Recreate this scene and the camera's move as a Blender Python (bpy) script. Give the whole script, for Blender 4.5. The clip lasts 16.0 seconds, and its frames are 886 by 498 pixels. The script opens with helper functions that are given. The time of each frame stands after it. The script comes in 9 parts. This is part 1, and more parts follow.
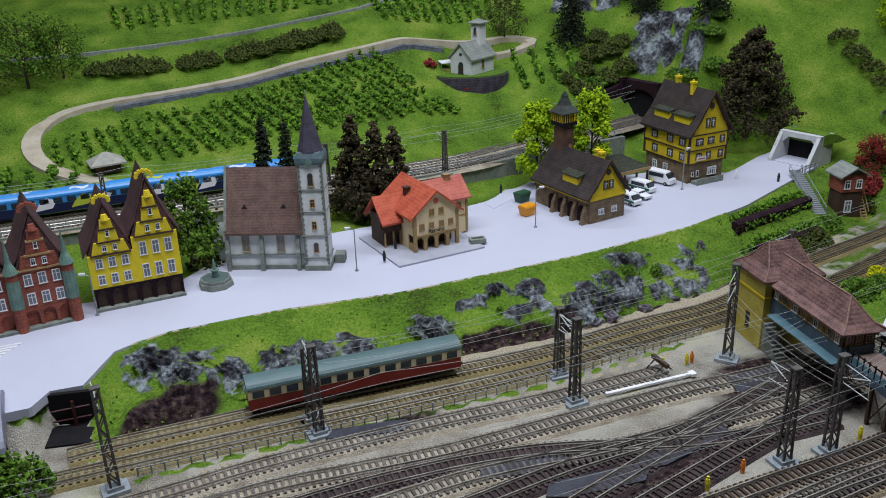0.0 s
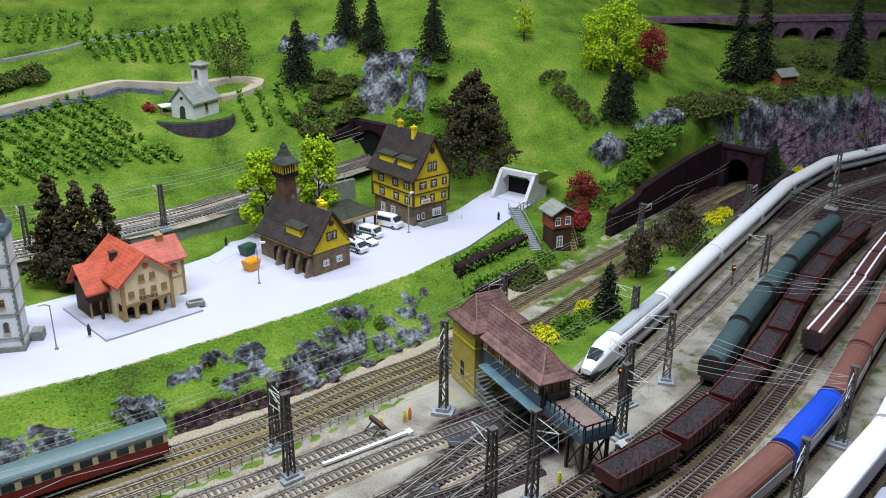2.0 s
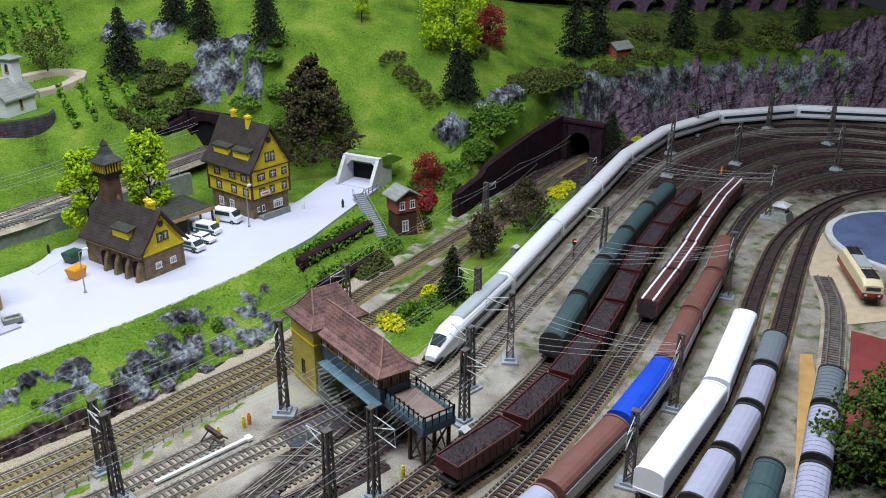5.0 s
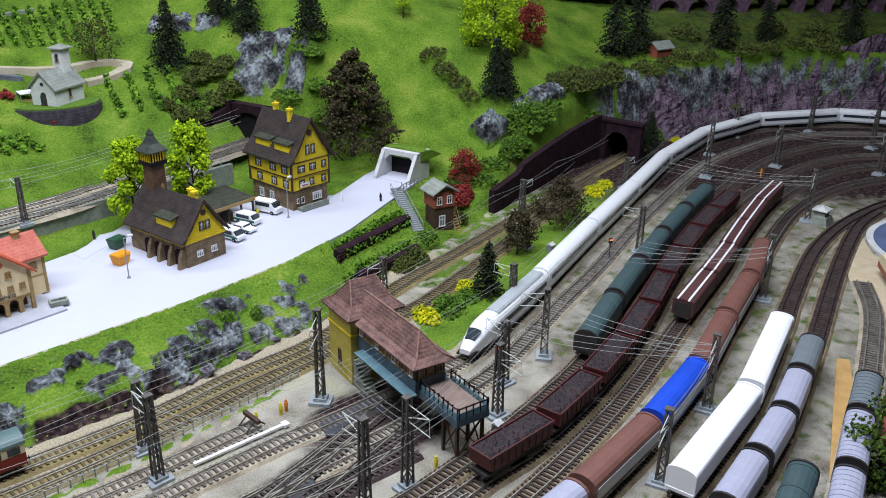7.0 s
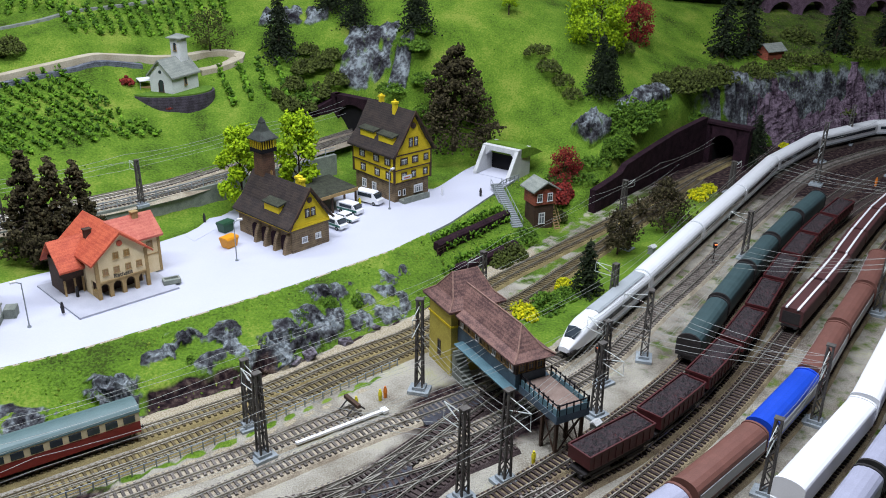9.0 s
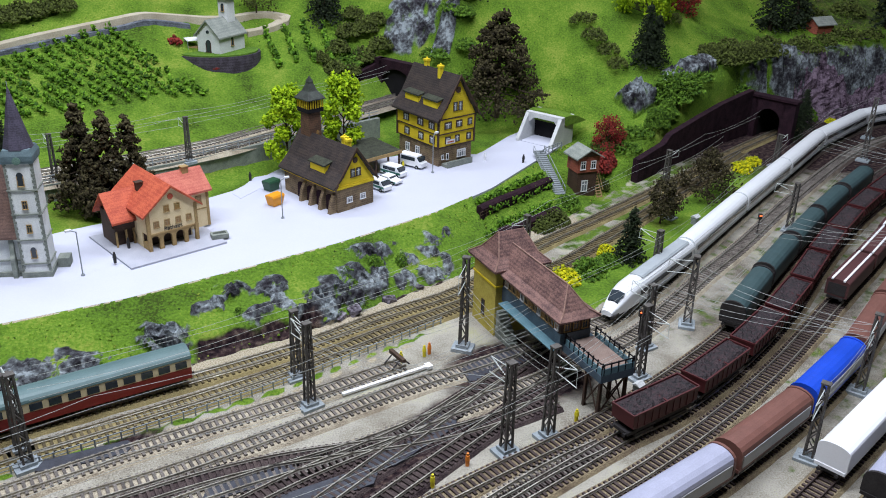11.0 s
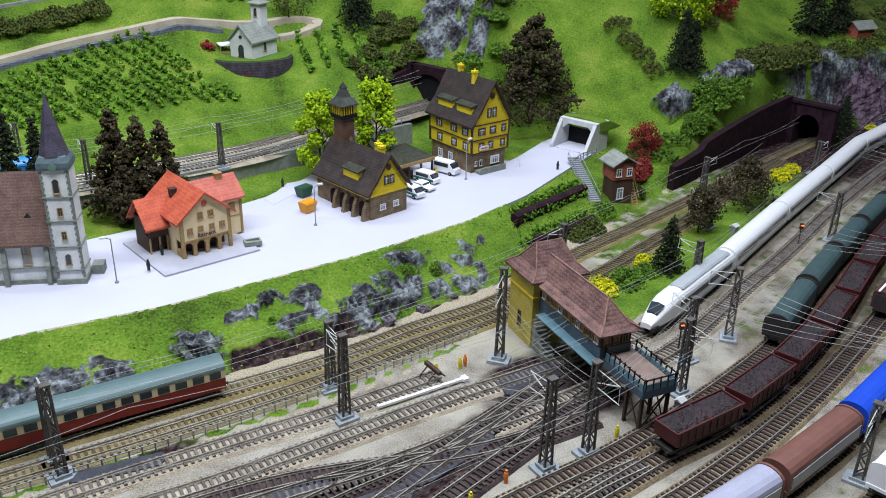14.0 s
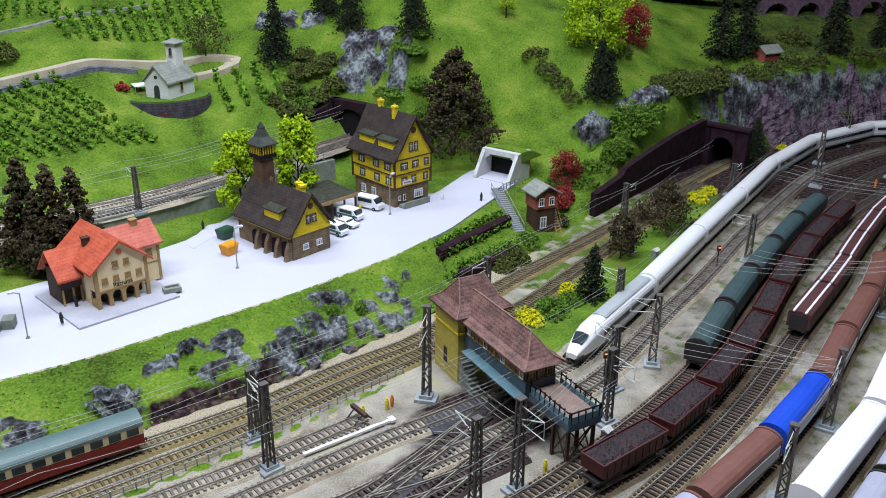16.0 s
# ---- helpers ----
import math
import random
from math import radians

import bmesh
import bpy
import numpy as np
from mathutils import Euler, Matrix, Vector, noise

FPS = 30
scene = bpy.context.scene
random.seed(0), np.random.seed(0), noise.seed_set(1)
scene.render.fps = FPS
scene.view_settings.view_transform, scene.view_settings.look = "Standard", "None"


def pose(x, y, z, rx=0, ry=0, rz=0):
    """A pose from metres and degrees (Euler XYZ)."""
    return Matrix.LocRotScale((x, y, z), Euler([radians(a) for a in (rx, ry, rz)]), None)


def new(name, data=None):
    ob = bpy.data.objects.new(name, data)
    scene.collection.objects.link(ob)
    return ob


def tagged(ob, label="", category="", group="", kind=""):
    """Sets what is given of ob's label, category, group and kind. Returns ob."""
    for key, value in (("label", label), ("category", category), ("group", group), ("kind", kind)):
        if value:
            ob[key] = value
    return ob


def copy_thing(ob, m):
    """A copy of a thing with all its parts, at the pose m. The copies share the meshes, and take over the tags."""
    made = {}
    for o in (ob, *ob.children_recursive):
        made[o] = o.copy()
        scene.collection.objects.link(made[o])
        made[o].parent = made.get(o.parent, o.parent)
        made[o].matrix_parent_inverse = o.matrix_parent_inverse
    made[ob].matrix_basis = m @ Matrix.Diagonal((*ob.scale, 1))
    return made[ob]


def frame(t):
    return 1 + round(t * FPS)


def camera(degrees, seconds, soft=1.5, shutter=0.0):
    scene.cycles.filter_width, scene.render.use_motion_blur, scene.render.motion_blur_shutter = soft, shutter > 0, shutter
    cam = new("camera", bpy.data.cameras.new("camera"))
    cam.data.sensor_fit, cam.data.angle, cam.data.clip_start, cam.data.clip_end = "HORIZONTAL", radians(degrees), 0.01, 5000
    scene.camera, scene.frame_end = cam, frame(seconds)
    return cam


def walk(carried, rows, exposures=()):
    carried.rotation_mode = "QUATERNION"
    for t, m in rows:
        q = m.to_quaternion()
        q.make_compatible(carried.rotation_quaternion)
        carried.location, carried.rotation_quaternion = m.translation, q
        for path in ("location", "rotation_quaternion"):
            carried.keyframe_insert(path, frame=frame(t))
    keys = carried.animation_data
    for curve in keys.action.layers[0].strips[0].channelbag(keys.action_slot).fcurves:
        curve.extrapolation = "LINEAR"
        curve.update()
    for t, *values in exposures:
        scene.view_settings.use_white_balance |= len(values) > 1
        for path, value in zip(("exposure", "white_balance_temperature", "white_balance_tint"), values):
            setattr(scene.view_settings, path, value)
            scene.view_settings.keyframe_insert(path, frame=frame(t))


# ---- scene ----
cam = camera(54.67, 16.0, 1.0)
# seconds, x, y, z, yaw, pitch, roll
ROWS = [
    (0.0, 0.0094, 0.0041, 0.5679, 0.129, -22.138, -1.853),
    (0.5, 0.0208, 0.0085, 0.5775, -2.132, -22.229, -1.129),
    (1.0, 0.0217, 0.0290, 0.5871, -5.392, -22.275, -0.060),
    (1.5, 0.0504, 0.0356, 0.6052, -9.019, -21.207, -0.104),
    (2.0, 0.0985, 0.0364, 0.6186, -15.992, -21.293, 0.673),
    (2.5, 0.1370, 0.0419, 0.6246, -21.756, -21.702, 0.451),
    (3.0, 0.1572, 0.0469, 0.6263, -25.154, -22.023, 0.699),
    (3.5, 0.1627, 0.0464, 0.6298, -26.215, -22.034, 0.241),
    (6.0, 0.1518, 0.0465, 0.6229, -23.827, -23.046, 0.592),
    (6.5, 0.1488, 0.0425, 0.6241, -23.365, -22.998, 0.778),
    (7.0, 0.1473, 0.0384, 0.6261, -22.746, -22.886, 0.863),
    (7.5, 0.1391, 0.0372, 0.6267, -19.681, -21.981, 0.556),
    (8.0, 0.1272, 0.0378, 0.6259, -16.975, -21.880, 0.436),
    (8.5, 0.1250, 0.0433, 0.6236, -16.698, -22.354, 0.797),
    (11.0, 0.0955, 0.0323, 0.6013, -14.504, -24.653, 1.685),
    (11.5, 0.0916, 0.0330, 0.6050, -13.655, -24.571, 1.807),
    (12.0, 0.0915, 0.0331, 0.6062, -12.917, -24.556, 1.508),
    (12.5, 0.0882, 0.0367, 0.6092, -12.055, -24.363, 1.208),
    (13.0, 0.0894, 0.0436, 0.6095, -11.700, -24.286, 1.102),
    (13.5, 0.0880, 0.0499, 0.6062, -12.106, -24.355, 1.225),
    (14.0, 0.0852, 0.0566, 0.6029, -12.694, -24.569, 1.329),
    (14.5, 0.0934, 0.0657, 0.6078, -13.919, -24.221, 0.961),
    (15.0, 0.0992, 0.0709, 0.6129, -15.459, -23.764, 0.597),
    (15.5, 0.1050, 0.0671, 0.6116, -16.419, -23.425, 0.624),
    (16.0, 0.1066, 0.0627, 0.6165, -17.276, -22.781, 0.765),
]
# the clip brightens in its first half second
EXPOSURES = ((0.0, -0.5), (0.25, -0.25), (0.5, 0.05), (1.0, 0.07), (16.0, 0.07))
walk(cam, [(t, pose(x, y, z, 0, 0, yaw) @ pose(0, 0, 0, 90 + pitch) @ pose(0, 0, 0, 0, 0, roll)) for t, x, y, z, yaw, pitch, roll in ROWS], EXPOSURES)
# exposure and white balance of the walk are neutral; the hall is lit by ceiling lamps
world = bpy.data.worlds.new("hall_air")
world.use_nodes = True
scene.world = world
world.node_tree.nodes["Background"].inputs[0].default_value = (0.78, 0.62, 1.0, 1)
world.node_tree.nodes["Background"].inputs[1].default_value = 0.025


def ceiling_lamp(x, y, z, sx, sy, watts, colour):
    data = bpy.data.lights.new("ceiling_lamp_light", "AREA")
    data.shape, data.size, data.size_y, data.energy, data.color = "RECTANGLE", sx, sy, watts, colour
    lamp = new("ceiling_lamp_light", data)
    lamp.location = (x, y, z)
    return lamp


COOL = (0.86, 0.91, 1.04)
ceiling_lamp(-0.5, 0.75, 1.90, 1.2, 0.3, 32, COOL)
ceiling_lamp(0.45, 0.60, 1.90, 1.1, 0.3, 33, COOL)
ceiling_lamp(-0.25, 1.9, 1.90, 1.2, 0.3, 14, COOL)
ceiling_lamp(0.85, 1.75, 1.90, 0.9, 0.3, 16, COOL)


# ---- materials ----
def nodes_of(name):
    m = bpy.data.materials.new(name)
    m.use_nodes = True
    return m, m.node_tree.nodes, m.node_tree.links, m.node_tree.nodes["Principled BSDF"]


def mat(name, colour, rough=0.7, dark=None, scale=120.0, fine=900.0, bump=0.25, metal=0.0, spread=0.5, each=0.0, depth=0.0006):
    """Two scales of noise between a colour and its worn tone, with fine relief."""
    m, n, l, b = nodes_of(name)
    dark = dark or tuple(c * 0.6 for c in colour)
    tc = n.new("ShaderNodeTexCoord")
    big, small = n.new("ShaderNodeTexNoise"), n.new("ShaderNodeTexNoise")
    big.inputs["Scale"].default_value, big.inputs["Detail"].default_value = scale, 5
    small.inputs["Scale"].default_value, small.inputs["Detail"].default_value = fine, 3
    for t in (big, small):
        l.new(tc.outputs["Object"], t.inputs["Vector"])
    add = n.new("ShaderNodeMath")
    add.operation = "ADD"
    l.new(big.outputs["Fac"], add.inputs[0])
    l.new(small.outputs["Fac"], add.inputs[1])
    ramp = n.new("ShaderNodeMapRange")
    ramp.inputs["From Min"].default_value, ramp.inputs["From Max"].default_value = 1.0 - spread * 0.5, 1.0 + spread * 0.5
    l.new(add.outputs[0], ramp.inputs["Value"])
    mix = n.new("ShaderNodeMix")
    mix.data_type = "RGBA"
    mix.inputs[6].default_value, mix.inputs[7].default_value = (*dark, 1), (*colour, 1)
    l.new(ramp.outputs[0], mix.inputs[0])
    out = mix.outputs[2]
    if each:
        info, hue = n.new("ShaderNodeObjectInfo"), n.new("ShaderNodeHueSaturation")
        rng = n.new("ShaderNodeMapRange")
        rng.inputs["To Min"].default_value, rng.inputs["To Max"].default_value = 1 - each, 1 + each
        l.new(info.outputs["Random"], rng.inputs["Value"])
        l.new(rng.outputs[0], hue.inputs["Value"])
        l.new(out, hue.inputs["Color"])
        out = hue.outputs[0]
    l.new(out, b.inputs["Base Color"])
    b.inputs["Roughness"].default_value, b.inputs["Metallic"].default_value = rough, metal
    if rough >= 0.8:
        b.inputs["Specular IOR Level"].default_value = 0.2
    if bump:
        bp = n.new("ShaderNodeBump")
        bp.inputs["Strength"].default_value, bp.inputs["Distance"].default_value = bump, depth
        l.new(small.outputs["Fac"], bp.inputs["Height"])
        l.new(bp.outputs[0], b.inputs["Normal"])
    return m


def leaf_mat(name, colour, dark):
    """Foliage that varies clump by clump."""
    m, n, l, b = nodes_of(name)
    geo, mix = n.new("ShaderNodeNewGeometry"), n.new("ShaderNodeMix")
    mix.data_type = "RGBA"
    mix.inputs[6].default_value, mix.inputs[7].default_value = (*dark, 1), (*colour, 1)
    l.new(geo.outputs["Random Per Island"], mix.inputs[0])
    l.new(mix.outputs[2], b.inputs["Base Color"])
    b.inputs["Roughness"].default_value = 0.9
    b.inputs["Specular IOR Level"].default_value = 0.15
    return m


def glow_mat(name, colour, strength):
    m, n, l, b = nodes_of(name)
    b.inputs["Base Color"].default_value = (*colour, 1)
    b.inputs["Emission Color"].default_value, b.inputs["Emission Strength"].default_value = (*colour, 1), strength
    return m


def glass_mat(name, colour=(0.03, 0.04, 0.05)):
    m, n, l, b = nodes_of(name)
    b.inputs["Base Color"].default_value = (*colour, 1)
    b.inputs["Roughness"].default_value = 0.12
    return m


def ground_mat():
    """Scatter-covered ground: green turf on the hills, sandy grit on the flat of the yard, split by the height and the slope."""
    m, n, l, b = nodes_of("layout_ground")
    geo = n.new("ShaderNodeNewGeometry")
    att = n.new("ShaderNodeAttribute")
    att.attribute_name = "cover"

    def noise_at(s, d=5):
        t = n.new("ShaderNodeTexNoise")
        t.inputs["Scale"].default_value, t.inputs["Detail"].default_value = s, d
        l.new(geo.outputs["Position"], t.inputs["Vector"])
        return t.outputs["Fac"]

    def ramp_of(fac, stops):
        r = n.new("ShaderNodeValToRGB")
        r.color_ramp.elements[0].position, r.color_ramp.elements[0].color = stops[0][0], (*stops[0][1], 1)
        r.color_ramp.elements[1].position, r.color_ramp.elements[1].color = stops[-1][0], (*stops[-1][1], 1)
        for p, c in stops[1:-1]:
            r.color_ramp.elements.new(p).color = (*c, 1)
        l.new(fac, r.inputs[0])
        return r.outputs[0]

    def mixed(f, a, c):
        x = n.new("ShaderNodeMix")
        x.data_type = "RGBA"
        l.new(f, x.inputs[0]), l.new(a, x.inputs[6]), l.new(c, x.inputs[7])
        return x.outputs[2]

    def math_of(op, a, c):
        x = n.new("ShaderNodeMath")
        x.operation = op
        for i, v in enumerate((a, c)):
            if isinstance(v, (int, float)):
                x.inputs[i].default_value = v
            else:
                l.new(v, x.inputs[i])
        return x.outputs[0]

    grain = math_of("ADD", math_of("MULTIPLY", noise_at(13, 6), 0.58), math_of("MULTIPLY", noise_at(260, 4), 0.42))
    turf = ramp_of(grain, [(0.35, (0.050, 0.080, 0.012)), (0.44, (0.105, 0.205, 0.020)), (0.54, (0.165, 0.295, 0.028)), (0.64, (0.29, 0.37, 0.060))])
    grit_f = math_of("ADD", math_of("MULTIPLY", noise_at(14, 6), 0.66), math_of("MULTIPLY", noise_at(520, 3), 0.34))
    grit = ramp_of(grit_f, [(0.34, (0.17, 0.14, 0.115)), (0.45, (0.38, 0.35, 0.28)), (0.55, (0.53, 0.50, 0.43)), (0.66, (0.52, 0.51, 0.29))])
    sep = n.new("ShaderNodeSeparateColor")
    l.new(att.outputs["Color"], sep.inputs[0])
    edge = math_of("MULTIPLY", math_of("SUBTRACT", noise_at(38, 5), 0.5), 1.1)
    sharp = n.new("ShaderNodeMapRange")
    sharp.inputs["From Min"].default_value, sharp.inputs["From Max"].default_value = 0.42, 0.58
    l.new(math_of("ADD", sep.outputs[0], edge), sharp.inputs[0])
    col = mixed(sharp.outputs[0], grit, turf)
    rockf = math_of("ADD", math_of("MULTIPLY", noise_at(30, 8), 0.6), math_of("MULTIPLY", noise_at(140, 6), 0.4))
    rockc = ramp_of(rockf, [(0.36, (0.016, 0.013, 0.018)), (0.45, (0.060, 0.060, 0.068)), (0.52, (0.15, 0.165, 0.175)), (0.60, (0.38, 0.43, 0.45))])
    sharp2 = n.new("ShaderNodeMapRange")
    sharp2.inputs["From Min"].default_value, sharp2.inputs["From Max"].default_value = 0.36, 0.66
    l.new(math_of("ADD", sep.outputs[1], edge), sharp2.inputs[0])
    col = mixed(sharp2.outputs[0], col, rockc)
    sand = ramp_of(noise_at(480, 4), [(0.36, (0.34, 0.28, 0.18)), (0.5, (0.52, 0.45, 0.32)), (0.66, (0.62, 0.56, 0.44))])
    sharp3 = n.new("ShaderNodeMapRange")
    sharp3.inputs["From Min"].default_value, sharp3.inputs["From Max"].default_value = 0.42, 0.6
    l.new(math_of("ADD", sep.outputs[2], edge), sharp3.inputs[0])
    col = mixed(sharp3.outputs[0], col, sand)
    # dark earth, also the painted shade along the embankment foot
    earth_and_shade = ramp_of(noise_at(120, 6), [(0.36, (0.010, 0.005, 0.008)), (0.52, (0.046, 0.027, 0.028)), (0.66, (0.13, 0.092, 0.075))])
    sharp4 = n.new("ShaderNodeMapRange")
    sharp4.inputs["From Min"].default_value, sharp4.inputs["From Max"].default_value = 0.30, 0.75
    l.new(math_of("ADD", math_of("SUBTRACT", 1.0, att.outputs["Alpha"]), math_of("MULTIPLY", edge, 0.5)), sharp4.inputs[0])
    col = mixed(sharp4.outputs[0], col, earth_and_shade)
    l.new(col, b.inputs["Base Color"])
    b.inputs["Roughness"].default_value = 0.95
    b.inputs["Specular IOR Level"].default_value = 0.15
    bp = n.new("ShaderNodeBump")
    bp.inputs["Strength"].default_value, bp.inputs["Distance"].default_value = 0.9, 0.004
    l.new(math_of("ADD", noise_at(330, 4), noise_at(900, 2)), bp.inputs["Height"])
    l.new(bp.outputs[0], b.inputs["Normal"])
    return m


GROUND = ground_mat()
PLASTER_W = mat("white_plaster", (0.72, 0.74, 0.72), 0.85, (0.55, 0.57, 0.56), 60, 700, 0.15)
ROAD = mat("pale_road", (0.51, 0.52, 0.595), 0.8, (0.455, 0.47, 0.55), 12, 500, 0.1, spread=0.9)
PAVE = mat("grey_paving", (0.42, 0.43, 0.48), 0.8, (0.34, 0.35, 0.40), 40, 700, 0.15)
STONE = mat("grey_green_stone", (0.27, 0.29, 0.25), 0.9, (0.14, 0.16, 0.14), 90, 800, 0.4)
# black paint, also on the sheets that stand for shade in openings
DARK = mat("plain_black", (0.012, 0.011, 0.013), 0.9, None, 60, 500, 0.2)
SOOT = mat("sooty_stone", (0.032, 0.013, 0.020), 0.95, (0.008, 0.003, 0.006), 60, 500, 0.5)
RAIL = mat("worn_rail_steel", (0.58, 0.56, 0.49), 0.35, (0.26, 0.23, 0.19), 60, 600, 0.1, metal=0.7)
RAIL_D = mat("rusty_rail", (0.07, 0.045, 0.04), 0.6, (0.03, 0.02, 0.02), 60, 600, 0.1, metal=0.4)
SLEEPER = mat("sleeper_brown", (0.075, 0.055, 0.05), 0.85, (0.03, 0.022, 0.022), 80, 700, 0.3, each=0.35)
SLEEPER_G = mat("weathered_sleeper", (0.20, 0.18, 0.16), 0.85, (0.06, 0.05, 0.045), 80, 700, 0.3, each=0.35)


def ballast_mat(name, colour, dark, dusky=(0.055, 0.036, 0.036)):
    """Ballast that turns into a darker tone towards the far curve of the yard."""
    m = mat(name, colour, 0.95, dark, 40, 650, 0.9, spread=0.5, depth=0.002)
    n, l = m.node_tree.nodes, m.node_tree.links
    b = n["Principled BSDF"]
    src = b.inputs["Base Color"].links[0].from_socket
    geo, dot, rng, mix = n.new("ShaderNodeNewGeometry"), n.new("ShaderNodeVectorMath"), n.new("ShaderNodeMapRange"), n.new("ShaderNodeMix")
    dot.operation = "DOT_PRODUCT"
    dot.inputs[1].default_value = (0.5, 1.0, 0.0)
    l.new(geo.outputs["Position"], dot.inputs[0])
    l.new(dot.outputs["Value"], rng.inputs["Value"])
    rng.inputs["From Min"].default_value, rng.inputs["From Max"].default_value = 1.95, 2.25
    rng.inputs["To Max"].default_value = 0.85
    mix.data_type = "RGBA"
    mix.inputs[7].default_value = (*dusky, 1)
    l.new(rng.outputs[0], mix.inputs[0]), l.new(src, mix.inputs[6]), l.new(mix.outputs[2], b.inputs["Base Color"])
    return m


BALLAST = ballast_mat("track_ballast", (0.50, 0.445, 0.335), (0.24, 0.195, 0.14))
BALLAST_O = mat("olive_ballast", (0.31, 0.255, 0.12), 0.95, (0.15, 0.115, 0.05), 40, 650, 0.7, spread=0.6, depth=0.002)
BALLAST_D = ballast_mat("dark_ballast", (0.30, 0.245, 0.145), (0.12, 0.085, 0.06))
BALLAST_B = mat("oily_ballast", (0.10, 0.075, 0.07), 0.95, (0.018, 0.010, 0.013), 40, 650, 0.9, spread=0.5, depth=0.002)
SLEEPER_O = mat("olive_stained_sleeper", (0.15, 0.12, 0.065), 0.9, (0.065, 0.05, 0.03), 80, 700, 0.3, each=0.3)


# ---- mesh helpers ----
def part(name, bm, material, parent=None, label="", smooth=False):
    me = bpy.data.meshes.new(name)
    bmesh.ops.recalc_face_normals(bm, faces=bm.faces)
    bm.to_mesh(me)
    bm.free()
    if smooth:
        for p in me.polygons:
            p.use_smooth = True
    me.materials.append(material)
    ob = new(name, me)
    if parent is not None:
        ob.parent = parent
    if label:
        ob["label"] = label
    return ob


def thing(name, label, category, m=None, group="", kind=""):
    ob = new(name)
    ob.empty_display_size = 0.01
    if m is not None:
        ob.matrix_basis = m
    return tagged(ob, label, category, group, kind)


def clone(ob, name, m, parent):
    """Another object on the same mesh, as a further part."""
    o = bpy.data.objects.new(name, ob.data)
    scene.collection.objects.link(o)
    o.parent, o.matrix_basis = parent, m
    return o


def box(bm, x0, x1, y0, y1, z0, z1, m=None):
    r = bmesh.ops.create_cube(bm, size=1.0)
    t = Matrix.Translation(((x0 + x1) / 2, (y0 + y1) / 2, (z0 + z1) / 2)) @ Matrix.Diagonal((x1 - x0, y1 - y0, z1 - z0, 1))
    bmesh.ops.transform(bm, matrix=(m @ t) if m is not None else t, verts=r["verts"])
    return bm


def cyl(bm, r0, r1, z0, z1, x=0, y=0, seg=10, m=None):
    r = bmesh.ops.create_cone(bm, cap_ends=True, segments=seg, radius1=r0, radius2=max(r1, 1e-5), depth=z1 - z0)
    t = Matrix.Translation((x, y, (z0 + z1) / 2))
    bmesh.ops.transform(bm, matrix=(m @ t) if m is not None else t, verts=r["verts"])
    return bm


def beam(bm, a, b, r, seg=5):
    a, b = Vector(a), Vector(b)
    d = b - a
    cyl(bm, r, r, 0, d.length, seg=seg, m=Matrix.Translation(a) @ d.to_track_quat("Z", "Y").to_matrix().to_4x4())
    return bm


def prism(bm, poly, z0, z1, m=None):
    """A flat outline given a height."""
    lo = [bm.verts.new((x, y, z0)) for x, y in poly]
    hi = [bm.verts.new((x, y, z1)) for x, y in poly]
    bm.faces.new(lo[::-1]), bm.faces.new(hi)
    k = len(poly)
    for i in range(k):
        bm.faces.new((lo[i], lo[(i + 1) % k], hi[(i + 1) % k], hi[i]))
    if m is not None:
        bmesh.ops.transform(bm, matrix=m, verts=lo + hi)
    return bm


def profile_x(bm, outline, x0, x1, m=None):
    """An outline in y and z drawn out along x."""
    a = [bm.verts.new((x0, y, z)) for y, z in outline]
    b = [bm.verts.new((x1, y, z)) for y, z in outline]
    bm.faces.new(a), bm.faces.new(b[::-1])
    k = len(outline)
    for i in range(k):
        bm.faces.new((a[i], b[i], b[(i + 1) % k], a[(i + 1) % k]))
    if m is not None:
        bmesh.ops.transform(bm, matrix=m, verts=a + b)
    return bm


def loft(bm, rings, closed=True):
    vs = [[bm.verts.new(p) for p in r] for r in rings]
    k = len(vs[0])
    for u, v in zip(vs, vs[1:]):
        for i in range(k if closed else k - 1):
            bm.faces.new((u[i], u[(i + 1) % k], v[(i + 1) % k], v[i]))
    if closed:
        bm.faces.new(vs[0][::-1]), bm.faces.new(vs[-1])
    return bm


